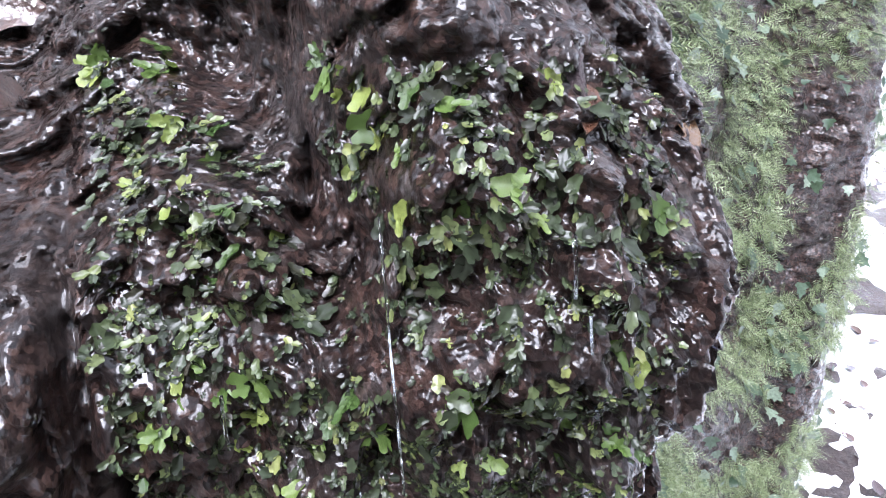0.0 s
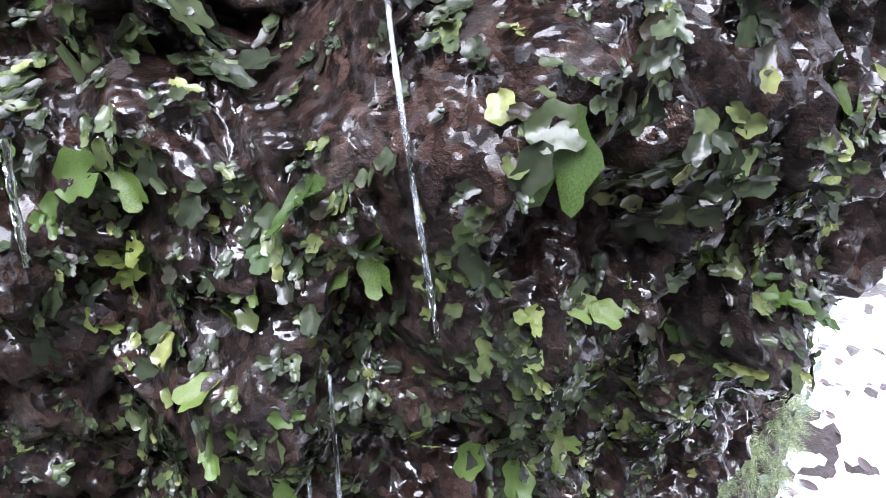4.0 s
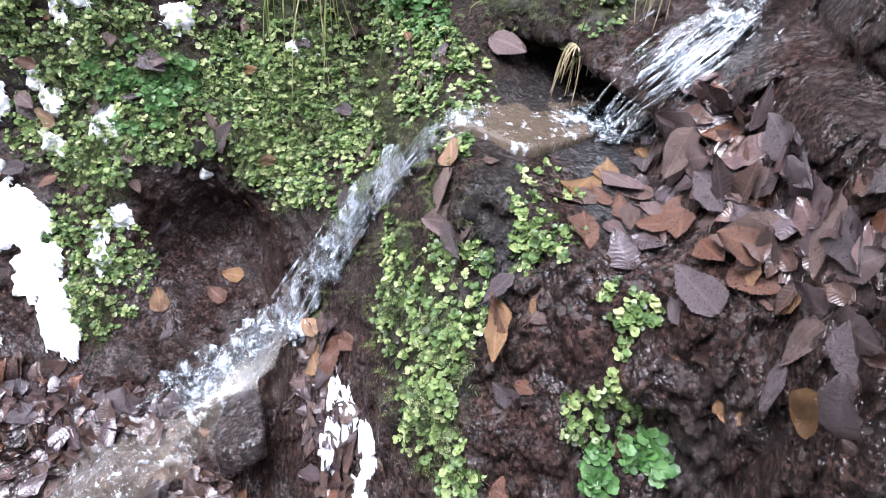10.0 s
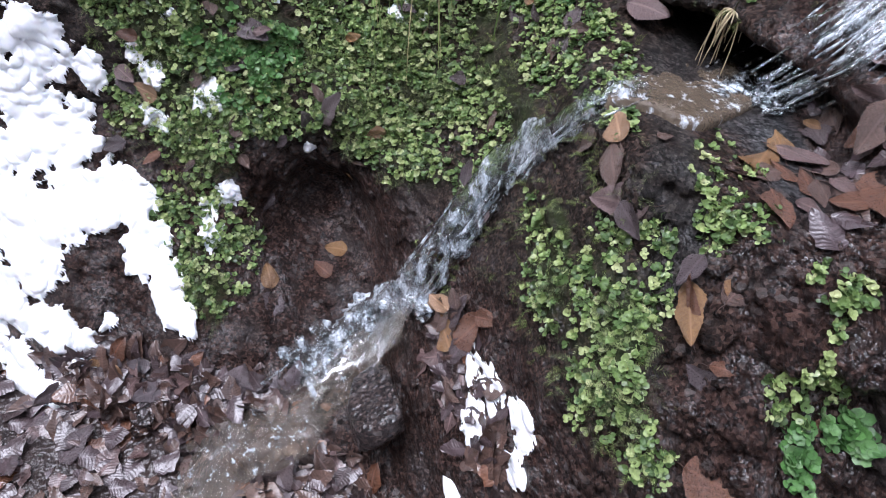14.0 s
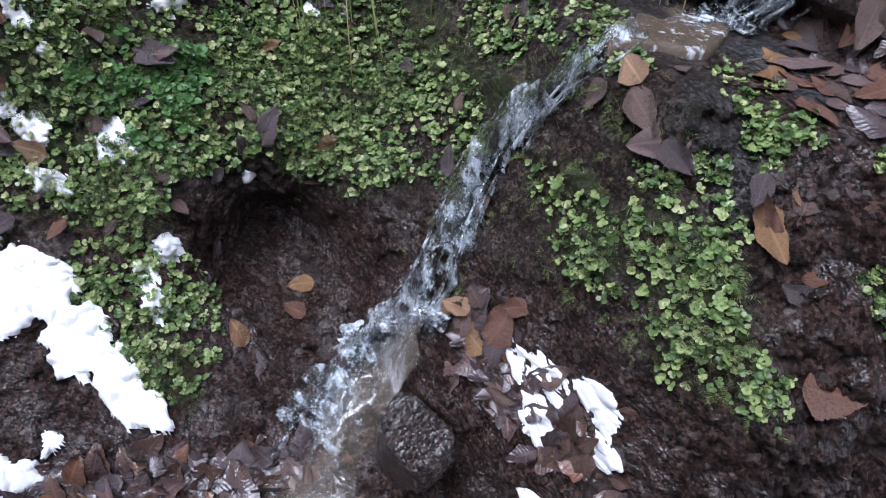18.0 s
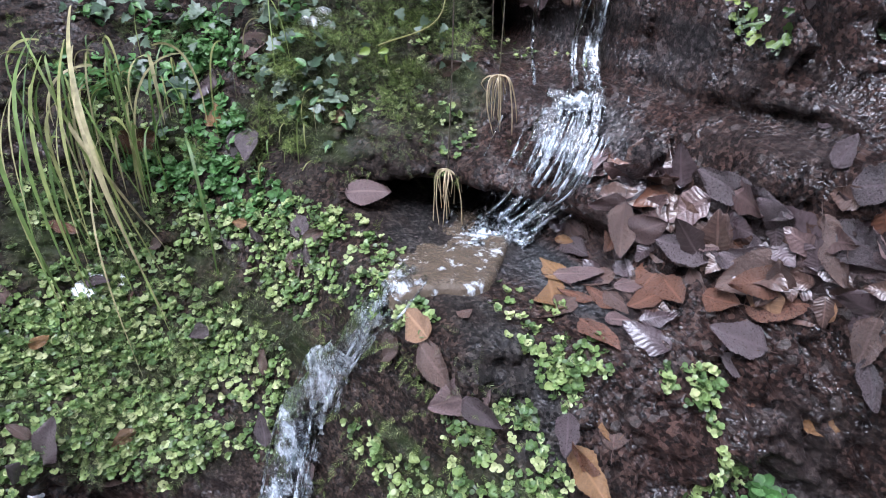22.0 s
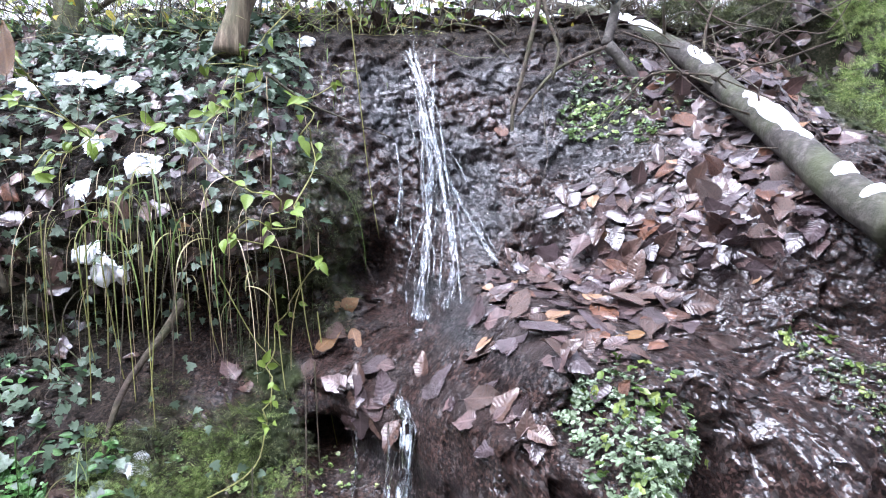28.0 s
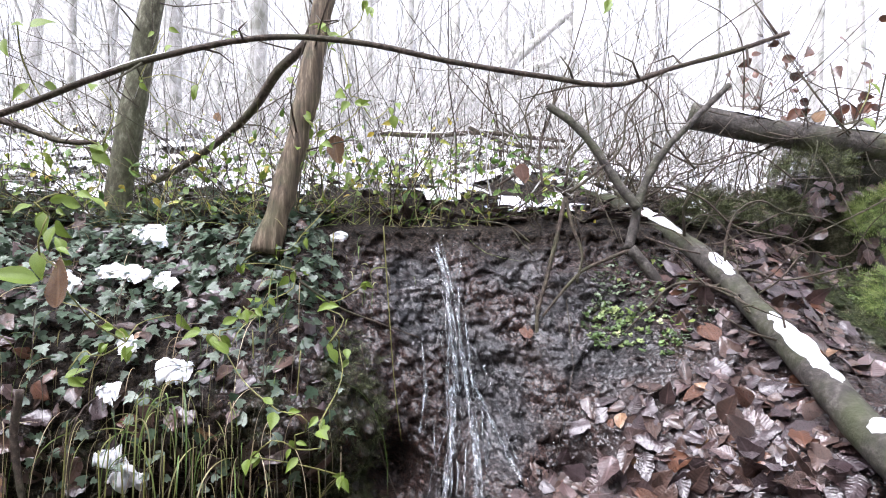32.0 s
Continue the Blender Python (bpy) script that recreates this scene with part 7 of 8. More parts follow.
def snow_on(pts, r0, r1, cover, seed, name="snow_strip", label="broken strip of wet snow on top of the log", lean=0.0):
    """Snow along the top of a rod, in pieces."""
    mid, t = curve_through(pts, 0.008)
    n = len(mid)
    g = rough(np.stack([t * 14, 0 * t, 0 * t], -1), 1.0, 3, 0.6, seed)
    lie = g > cover
    along = np.gradient(mid, axis=0)
    top = np.array((0, -lean, 1.0)) / math.hypot(lean, 1)
    side = np.cross(along, top)
    side /= np.linalg.norm(side, axis=1, keepdims=True) + 1e-9
    r = r0 + (r1 - r0) * t
    i = 0
    while i < n:
        j = i
        while j < n and lie[j]:
            j += 1
        if j - i > 4:
            k = np.arange(i, j)
            fade = np.sin(np.linspace(0.1, np.pi - 0.1, j - i)) ** 0.4
            q = np.linspace(-1, 1, 9)
            w = (r[k] * (0.8 + 0.12 * rough(np.stack([k * 0.11, 0 * k, 0 * k], -1), 1, 3, 0.6, seed + 3)) * fade)[:, None]
            wob = rough(np.stack([k[:, None] * 0.35 + 0 * q, q[None] * 1.5 + 0 * w, 0 * w + 0 * q], -1).reshape(-1, 3), 1, 3, 0.6, seed + i).reshape(len(k), 9)
            h = (r[k] * fade)[:, None] * (0.97 + (0.45 + 0.12 * wob) * (1 - q**2)[None]) - 0.12 * w * q[None] ** 2
            p = mid[k][:, None] + side[k][:, None] * (w * (1 + 0.12 * wob) * q[None])[..., None] + top * h[..., None]
            tagged(mesh_grid(name, p, SNOWY), label, "snow", "snow on branches")
        i = max(j, i + 1)


# ---- saplings and branches over the fall ----
names = (("young_tree", "slim young tree trunk with greenish bark above the bank", "tree"),
         ("leaning_tree", "leaning young tree trunk with shaggy peeling bark", "tree"),
         ("slanting_branch", "thin dead branch leaning between two trees", "branch"),
         ("arched_branch", "long thin bare branch arching over the waterfall", "branch"),
         ("snowy_branch", "short bare branch dusted with snow", "branch"))
for i, (r0, r1, pts) in enumerate(BRANCHES):
    tree = new(names[i][0])
    tagged(tree, *names[i][1:])
    rod("trunk" if i < 2 else "stem", r0, r1, pts, (BARK, SPLIT, TWIG, TWIG, TWIG)[i], tree, sides=16 if i < 2 else 9, step=0.012, knots=(0.10, 0.22, 0.15, 0.10, 0.1)[i], seed=i)
    twigs_on(pts, 0.0028, (6, 8, 7, 14, 4)[i], (0.4, 0.35, 0.25, 0.10, 0.12)[i], 20 + i, tree)
    if i > 2:
        snow_on(pts, r0, r1, 0.30, 60 + i, "snow_strip", "thin line of snow along a bare branch")

log = new("fallen_log")
tagged(log, "fallen grey log with broken branch stubs lying across the bank", "log")
rod("log_trunk", *LOG[0][:2], LOG[0][2], LOGBARK, log, "wet grey bark with algae", 18, 0.01, 0.10, 3)
snow_on(LOG[0][2], 0.030, 0.017, -0.62, 4, lean=0.4)
twigs_on(LOG[0][2], 0.0032, 10, 0.34, 77, log)
twigs_on(LOG[0][2], 0.0018, 14, 0.22, 78, log)
for i, (r0, r1, pts) in enumerate(BOUGHS):
    if i < 18:
        rod("bough" if r0 > 0.008 else "twig", r0, r1, pts, LOGBARK if r0 > 0.008 else TWIG, log, sides=9, step=0.014, knots=0.15, seed=30 + i)
        if r0 > 0.0028:
            twigs_on(pts, 0.0018, 3, 0.14, 90 + i, log)
    else:
        stick = new("dead_stick")
        tagged(stick, "bare dead stick hanging in front of the soil bank", "stick")
        rod("stem", r0, r1, pts, TWIG, stick, sides=9, step=0.014, knots=0.15, seed=30 + i)

g = np.random.default_rng(44)
mid, _ = curve_through(LOG[0][2], 0.01)
for k in range(30):
    p = mid[g.integers(len(mid) // 3, len(mid) - 4)].copy()
    d = g.normal(0, 1, 3) * (1, 0.4, 0.8) + (-0.2, -0.25, 0.25)
    line_pts = [p.copy()]
    for j in range(g.integers(4, 8)):
        d = d / np.linalg.norm(d) + g.normal(0, 0.42, 3) * (1, 0.4, 1)
        p = p + d / np.linalg.norm(d) * g.uniform(0.04, 0.085)
        line_pts.append(p.copy())
    r = g.uniform(0.0018, 0.0045)
    rod("twig", r, r * 0.35, line_pts, TWIG, log, sides=6, step=0.012, knots=0.15, seed=k)

rlog = new("old_log")
tagged(rlog, "thick old log lying on the snowy slope", "log")
rod("log_trunk", *LOG_RIGHT[0][:2], LOG_RIGHT[0][2], LOGBARK, rlog, "", 20, 0.014, 0.14, 8)
snow_on(LOG_RIGHT[0][2], 0.042, 0.038, -0.35, 14)

# ---- the wooded slope behind ----
def top_points(u, b):
    """Places on the slope b metres behind the rim."""
    u, b = np.asarray(u, float), np.asarray(b, float)
    z = np.interp(b, back_s, back_z)
    s = np.interp(u, UCOLS, S[-1]) + b
    p = place(u, s, z)
    p[:, 2] += rough(p, 1.7, 4, 0.55, 23) * 0.07 * np.minimum(1, b * 2)
    return p


gu, gb = np.meshgrid(np.linspace(0.0, 1.1, 300), np.concatenate([np.linspace(0.12, 3, 110), np.geomspace(3.1, 70, 60)]), indexing="ij")
tp = top_points(gu.ravel(), gb.ravel())
hole = rough(tp, 7.5, 4, 0.65, 77) + 0.35 * np.clip(np.log(gb.ravel() + 0.2), -1.3, 2) + 0.12
tp[:, 2] += np.where(hole > 0, 0.012 + 0.02 * np.clip(hole, 0, 1), -0.03)
k = np.arange(gu.size).reshape(gu.shape)
f = np.stack([k[:-1, :-1], k[1:, :-1], k[1:, 1:], k[:-1, 1:]], -1).reshape(-1, 4)
f = f[(hole[f] > -0.06).all(1)]
cover_ob = new("snow_cover", mesh_data("snow_cover", tp, f, SNOWY))
tagged(cover_ob, "broken snow cover over litter on the wooded slope", "snow", kind="structure")

for i, (r0, r1, pts) in enumerate(FAR_TRUNKS):
    tree = new("bare_tree")
    tagged(tree, "bare winter tree with frosted, haze-pale trunk and thin twigs", "tree", "trees behind the bank")
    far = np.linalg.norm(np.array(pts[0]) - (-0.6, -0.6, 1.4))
    # far trunks take the pale bark, which paints haze over their frost
    mat = FROST_HAZE if far > 4.3 else BARK
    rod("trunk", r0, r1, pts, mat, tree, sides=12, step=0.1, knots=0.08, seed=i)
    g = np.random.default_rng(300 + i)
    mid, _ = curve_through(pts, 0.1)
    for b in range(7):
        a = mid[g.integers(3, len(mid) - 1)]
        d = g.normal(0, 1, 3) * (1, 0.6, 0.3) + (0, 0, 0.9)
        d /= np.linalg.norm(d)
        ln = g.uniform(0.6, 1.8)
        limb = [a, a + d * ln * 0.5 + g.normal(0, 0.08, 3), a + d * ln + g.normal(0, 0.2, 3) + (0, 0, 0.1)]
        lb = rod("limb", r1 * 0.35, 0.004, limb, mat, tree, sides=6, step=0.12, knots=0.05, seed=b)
        twigs_on(limb, 0.004, 4, 0.5, 500 + 10 * i + b, tree, FROST_HAZE)
for i, (r0, r1, pts) in enumerate(FALLEN):
    br = new("fallen_branch")
    tagged(br, "fallen dead branch with snow lying on the slope", "branch", "fallen branches")
    rod("stem", r0, r1, pts, TWIG if i < 2 else FROST_HAZE, br, sides=8, step=0.05, knots=0.1, seed=i)
    snow_on(pts, r0, r1, -0.2, 40 + i, "snow_strip", "snow lying along a fallen branch")

# thicket of thin snowy twigs, near and far
def thicket(name, n, b_range, length, radius, mat, seed, u_range=(0.02, 1.0)):
    g = np.random.default_rng(seed)
    u = g.uniform(*u_range, n)
    b = np.exp(g.uniform(np.log(b_range[0]), np.log(b_range[1]), n))
    p = top_points(u, b)
    groups = []
    ang = np.linspace(0, 2 * np.pi, 4, endpoint=False)
    seg = 6
    d = g.normal(0, 0.55, (n, 3)) + (0, 0, 0.8)
    d /= np.linalg.norm(d, axis=1, keepdims=True)
    ln = length * g.uniform(0.35, 1.25, n)
    bend = g.normal(0, 0.35, (n, 3)) - (0, 0, 0.12)
    t = np.linspace(0, 1, seg)[None, :, None]
    mid = p[:, None] + d[:, None] * ln[:, None, None] * t + bend[:, None] * ln[:, None, None] * t**2 + g.normal(0, 0.02, (n, seg, 3)) * ln[:, None, None] * t
    r = radius * g.uniform(0.4, 1.4, n)[:, None, None] * (1 - 0.75 * t)
    off = np.stack([np.cos(ang), 0.5 * np.sin(ang), np.sin(ang)], -1)
    v = mid[:, :, None] + r[..., None] * off[None, None]
    i, j = np.meshgrid(np.arange(seg - 1), np.arange(4), indexing="ij")
    f = np.stack([i * 4 + j, i * 4 + (j + 1) % 4, (i + 1) * 4 + (j + 1) % 4, (i + 1) * 4 + j], -1).reshape(-1, 4)
    ob = new(name, joined(name, [(v.reshape(n, -1, 3), f)], mat))
    return tagged(ob, "tangle of thin bare twigs on the snowy slope", "twigs", kind="stuff")


thicket("near_thicket", 1900, (0.08, 3.0), 0.55, 0.0019, TWIG, 1)
thicket("snowy_thicket", 1500, (0.3, 4.0), 0.6, 0.0026, FROST_HAZE, 5)
thicket("brown_thicket", 450, (1.2, 8), 1.3, 0.0045, TWIG, 6)
# the haze on these two is painted by the same pale, frosted bark
thicket("frosted_thicket", 2600, (1.6, 9), 1.3, 0.005, FROST_HAZE, 2)
thicket("far_thicket", 2600, (7, 45), 4.5, 0.022, FROST_HAZE, 3)
thicket("rim_stalks", 520, (0.02, 0.5), 0.20, 0.0013, GRASS, 4, (0.36, 0.72))
# ---- hanging plants on the soil bank ----
def blade(root, out_dir, length, width, droop, g):
    """One grass blade: it leaves its root outwards and hangs."""
    t = np.linspace(0, 1, 12)[:, None]
    start = out_dir + g.normal(0, 0.6, 3)
    start[2] = abs(start[2]) * 0.6 + 0.25
    p = np.array(root) + length * (start * t * (1 - 0.55 * t) * 0.55 - np.array((0, 0, 1.0)) * droop * t**1.7)
    side = np.cross(np.gradient(p, axis=0), (g.normal(0, 1), g.normal(0, 1), 0.3))
    side /= np.linalg.norm(side, axis=1, keepdims=True) + 1e-9
    w = width * np.sin(np.pi * np.clip(0.12 + 0.88 * t, 0, 1)) ** 0.6
    return np.concatenate([p - side * w, p + side * w]), [(i, i + 1, 13 + i, 12 + i) for i in range(11)]


g = np.random.default_rng(8)
for i, r in enumerate(GRASS_TUFTS):
    tuft = new("grass_tuft")
    tagged(tuft, "tuft of long grass with yellow tips hanging down the bank", "grass", "grass tufts")
    for k in range(int(r[3])):
        root = np.array(r[:3]) + g.normal(0, 0.035, 3)
        v, f = blade(root, np.array((0.25, -0.75, 0)), r[4] * g.uniform(0.35, 1.15), g.uniform(0.0006, 0.0020) * (1.7 if i in (5, 6) or i > 13 else 1), g.uniform(0.25, 1.0), g)
        part("blade", mesh_data("blade", v, f, GRASS_BLADE), tuft)

# long broad blades that lean down over the green bank
sedge = new("sedge_tuft")
tagged(sedge, "tuft of long broad yellow-green sedge blades on the bank", "grass", "grass tufts")
for k in range(26):
    root = np.array((-1.75, 0.03, 0.66)) + g.normal(0, 0.05, 3) * (1, 0.4, 1)
    tip = root + np.array((0.23, -0.16, -0.40)) * g.uniform(0.45, 1.15) + g.normal(0, 0.06, 3)
    t = np.linspace(0, 1, 14)[:, None]
    p = root + (tip - root) * t + np.array((0.05, -0.09, 0.12)) * np.sin(np.pi * t) * g.uniform(0.2, 1.1)
    side = np.cross(np.gradient(p, axis=0), (0.25, -0.9, 0.3))
    side /= np.linalg.norm(side, axis=1, keepdims=True)
    w = g.uniform(0.0013, 0.0046) * np.clip(np.sin(np.pi * (0.18 + 0.82 * t)), 0.02, 1) ** 0.8
    p2 = np.concatenate([p - side * w, p + np.array((0.1, -0.4, 0.0)) * w * 0.5, p + side * w])
    part("blade", mesh_data("blade", p2, [(14 * a + i, 14 * a + i + 1, 14 * a + 15 + i, 14 * a + 14 + i) for a in range(2) for i in range(13)], GRASS_BLADE), sedge)

for top in ROOT_TUFTS[0][1]:
    tuft = new("root_tuft")
    tagged(tuft, "pale straw-coloured tuft of fine roots hanging over the pool", "roots")
    c = np.array(top)
    for k in range(17):
        a = g.uniform(0, 2 * np.pi)
        o = np.array((np.cos(a), np.sin(a), 0)) * g.uniform(0.006, 0.026)
        ln = g.choice((0.045, 0.07, 0.105)) * g.uniform(0.75, 1.2)
        bend = g.normal(0, 0.006, 3)
        rod("root", 0.0016, 0.0007, [c, c + o * 0.75 - (0, 0, 0.001 + 0.004 * g.uniform()), c + o * 1.1 + bend * 0.6 - (0, 0, ln * 0.45), c + o * g.uniform(0.4, 1.5) + bend - (0, 0, ln)], ROOTY, tuft, sides=5, step=0.008, knots=0.15, seed=k)
    c = np.array(top)
    rod("thin_stem", 0.0012, 0.0010, [c, c + (0.002, 0.01, 0.12), c + (0.0, 0.03, 0.28)], TWIG, tuft, sides=5, step=0.02, knots=0.1)

for i, r in enumerate(STEMS):
    a = np.array(r[:3])
    sway = g.normal(0, 0.03, 3)
    stem = new("hanging_stem")
    tagged(stem, "thin dry stem hanging down in front of the bank", "stem", "hanging stems")
    rod("stem", 0.0016, 0.0009, [a, a + sway * 0.5 - (0, 0, r[3] * 0.4), a + sway - (0, 0, r[3] * 0.75), a + sway * 1.6 - (0, 0, r[3])], GRASS if i % 3 else TWIG, stem, sides=5, step=0.02, knots=0.1, seed=i)

IVY_V, IVY_F = ivy_leaf()
IVY_MESH = mesh_data("leaf", IVY_V, IVY_F, IVY)
OVAL = [pointed_leaf(0, w) for w in (0.28, 0.36)]
OVAL_MESH = [mesh_data("leaf", v, f, BRAMBLE) for v, f in OVAL]


def hang(mesh, pos, size, parent, g, tilt=0.5):
    """A leaf that hangs with its face to the open side."""
    out = np.array((0.25, -0.9, 0.45)) + g.normal(0, tilt, 3)
    out /= np.linalg.norm(out)
    up = np.array((0, 0, 1.0)) - out * out[2]
    up /= np.linalg.norm(up)
    ob = part("leaf", mesh, parent)
    ob.matrix_local = frame_matrix(np.array(pos), np.cross(up, out), up, out, size, g.normal(180, 60), g.normal(5, 15))


ivy = new("ivy_trails")
tagged(ivy, "trailing ivy with grey-green leaves hanging off the bank", "ivy")
for p in IVY_HANGING:
    for k in range(2):
        hang(IVY_MESH, np.array(p) + g.normal(0, 0.012, 3), g.uniform(0.016, 0.028), ivy, g)
for a, b in zip(IVY_HANGING[:-1], IVY_HANGING[1:]):
    if np.linalg.norm(np.array(a) - np.array(b)) < 0.2:
        rod("runner", 0.0013, 0.001, [a, (np.array(a) + b) / 2 + g.normal(0, 0.02, 3), b], TWIG, ivy, sides=5, step=0.02, knots=0.1)

rim_ivy = new("rim_ivy")
tagged(rim_ivy, "dense dark ivy leaves covering the top edge of the bank", "ivy")
u, z = g.uniform(0.455, 0.66, 300), 1.6 - np.abs(g.normal(0, 0.14, 300))
pos, right, up, out = seats(u, np.clip(z, 1.1, 1.6))
for i in range(len(u)):
    hang(IVY_MESH, pos[i] + out[i] * g.uniform(0.0, 0.03), g.uniform(0.018, 0.036), rim_ivy, g, 0.6)
b = np.abs(g.normal(0, 0.25, 900)) + 0.01
p = top_points(g.uniform(0.455, 0.72, 900), b)
n = len(p)
e = np.eye(3)
mats = spread(IVY_V, p + (0, 0, 0.02), np.repeat(e[:1], n, 0), np.repeat(e[1:2], n, 0), np.repeat(e[2:], n, 0), g.uniform(0.018, 0.04, n), g.uniform(0, 360, n), g.normal(10, 30, n))
tagged(new("ivy_ground_cover", joined("ivy_ground_cover", [(mats, IVY_F)], IVY)), "low ivy spreading over the snowy top of the bank", "ivy", kind="stuff")

bramble = new("bramble_shoots")
tagged(bramble, "yellow-green bramble and honeysuckle shoots in front of the bank", "shrub")
for r in BRAMBLE_LEAVES:
    n = 3 if r[3] < 0.05 else 1
    for k in range(n):
        hang(OVAL_MESH[k % 2], np.array(r[:3]) + g.normal(0, 0.012, 3), r[3] * g.uniform(0.75, 1.1), bramble, g, 0.4)
near = [np.array(r[:3]) for r in BRAMBLE_LEAVES]
for i, a in enumerate(near):
    j = min((k for k in range(len(near)) if k != i and near[k][2] < a[2] - 0.01), key=lambda k: np.linalg.norm(near[k] - a), default=None)
    if j is not None and np.linalg.norm(near[j] - a) < 0.35:
        rod("shoot", 0.0012, 0.0016, [a, (a + near[j]) / 2 + g.normal(0, 0.015, 3), near[j]], GRASS, bramble, sides=5, step=0.02, knots=0.1)

# ---- single leaves that hang free ----
for r in HANGING_LEAVES:
    a, c = np.array(r[:3]), np.array(r[3:6])
    x = c - a
    ln = np.linalg.norm(x)
    x /= ln
    out = np.array(r[8:11])
    out -= x * (out @ x)
    out /= np.linalg.norm(out)
    y = np.cross(out, x)
    dead_leaf(Matrix([[x[i] * ln, y[i] * ln, out[i] * ln, a[i]] for i in range(3)] + [[0, 0, 0, 1]]), int(r[7]), r[6], "hanging free", "hanging leaves")

# ---- litter on the ground and on the slope ----
def on_ground(n, x0, x1, y0, y1, gen):
    x, y = gen.uniform(x0, x1, n), gen.uniform(y0, y1, n)
    u, s = lines(x, y)
    s0 = depth(u, np.full(n, -0.3))
    ok = (s < s0 + 0.05)
    return x[ok], y[ok]


x, y = on_ground(520, -1.85, -0.55, -1.35, -0.25, g)
zz = ground_height(x, y)
for i in range(len(x)):
    if leaf_count > 390:
        break
    kind = int(g.choice(6, p=(0.06, 0.27, 0.04, 0.36, 0.03, 0.24)))
    up, right, out = np.array((0, 1.0, 0)), np.array((1.0, 0, 0)), np.array((0, 0, 1.0))
    dead_leaf(frame_matrix(np.array((x[i], y[i], zz[i] + g.uniform(0.000, 0.018))), right, up, out, g.uniform(0.05, 0.09), g.uniform(0, 360), g.normal(0, 14)),
              kind, g.uniform(0.4, 0.74), "in wet litter", "litter on the ground")


def litter_sheet(name, pos, right, up, out, label, gen, near=True):
    """Many leaves joined, where nobody could count them."""
    n = len(pos)
    pick = gen.choice(5, n, p=(0.34, 0.42, 0.17, 0.055, 0.015))
    for k, kind in enumerate((1, 3, 5, 0, 2)):
        i = np.where(pick == k)[0]
        if len(i) == 0:
            continue
        if near:
            v2, f2, t2, rib = dead_leaf_shape(400 + k, gen.uniform(0.5, 0.7), 16, 5)
        else:
            v2, f2, t2, q2 = strip(lambda t, q: 0.27 * np.sin(np.pi * t**0.85) ** 0.75 + 0.004, 6, 3, lambda t, q: 0.12 * np.abs(q) * np.sin(np.pi * t) + 0.25 * (t - 0.5) ** 2)
            rib = 1 - np.abs(q2)
        pts = spread(v2, pos[i], right[i], up[i], out[i], gen.uniform(0.028, 0.07, len(i)), gen.uniform(0, 360, len(i)), gen.normal(0, 11, len(i)))
        me = joined(name, [(pts, f2)], DEAD[kind])
        for key, val in (("along", t2), ("rib", rib)):
            me.attributes.new(key, "FLOAT", "POINT").data.foreach_set("value", np.tile(val, len(i)).astype(np.float32))
        ob = new(name, me)
        tagged(ob, label, "leaf litter", kind="stuff")


n = 2600
u, b = g.uniform(0.0, 1.1, n), np.exp(g.uniform(np.log(0.05), np.log(9), n))
p = top_points(u, b) + (0, 0, 0.012)
litter_sheet("slope_litter", p, np.repeat(e[:1], n, 0), np.repeat(e[1:2], n, 0), np.repeat(e[2:], n, 0), "brown and grey fallen leaves over the snowy slope", g, False)
x, y = (np.concatenate(k) for k in zip(on_ground(1000, -2.6, 1.9, -2.2, 2.1, g), on_ground(2800, -2.0, -0.5, -1.5, 0.2, g)))
n = len(x)
p = np.stack([x, y, ground_height(x, y) + g.uniform(-0.003, 0.014, n)], -1)
litter_sheet("ground_litter", p, np.repeat(e[:1], n, 0), np.repeat(e[1:2], n, 0), np.repeat(e[2:], n, 0), "wet brown leaf litter on the forest floor", g)
for r in LITTER:
    n = int(min(480, 5000 * r[2] * 3 * r[3] * np.pi * r[4] ** 1.5)) + 10
    a, q = g.uniform(0, 2 * np.pi, n), np.sqrt(g.uniform(0, 1.2, n))
    u, z = r[0] + r[2] * q * np.cos(a), r[1] + r[3] * q * np.sin(a)
    u, z = u[(u > 0.31) | (z > 1.04)], z[(u > 0.31) | (z > 1.04)]
    n = len(u)
    if n == 0:
        continue
    pos, right, up, out = seats(u, z)
    litter_sheet("ledge_litter", pos + out * g.uniform(-0.004, 0.005, (n, 1)), right, up, out, "flattened wet brown leaves on a rock ledge", g)
# bank above the hollow: dead leaves caught in the roots
u, z = g.uniform(0.47, 0.68, 260), g.uniform(1.02, 1.6, 260)
pos, right, up, out = seats(u, z)
litter_sheet("bank_litter", pos + out * 0.01, right, up, out, "brown leaves caught in roots on the bank", g)

u, z = g.uniform(0.50, 0.63, 24), g.uniform(0.55, 1.05, 24)
pos, right, up, out = seats(u, z)
litter_sheet("hollow_litter", pos + out * 0.006, right, up, out, "dead leaves lying in the soil under the roots", g)
u, z = g.uniform(0.49, 0.62, 150), g.uniform(0.62, 1.12, 150)
pos, right, up, out = seats(u, z)
hollow_ivy = new("hollow_ivy")
tagged(hollow_ivy, "thin ivy trails with small pale leaves in the hollow", "ivy")
for i in range(150):
    hang(IVY_MESH, pos[i] + out[i] * g.uniform(0.01, 0.07), g.uniform(0.012, 0.024), hollow_ivy, g, 0.5)

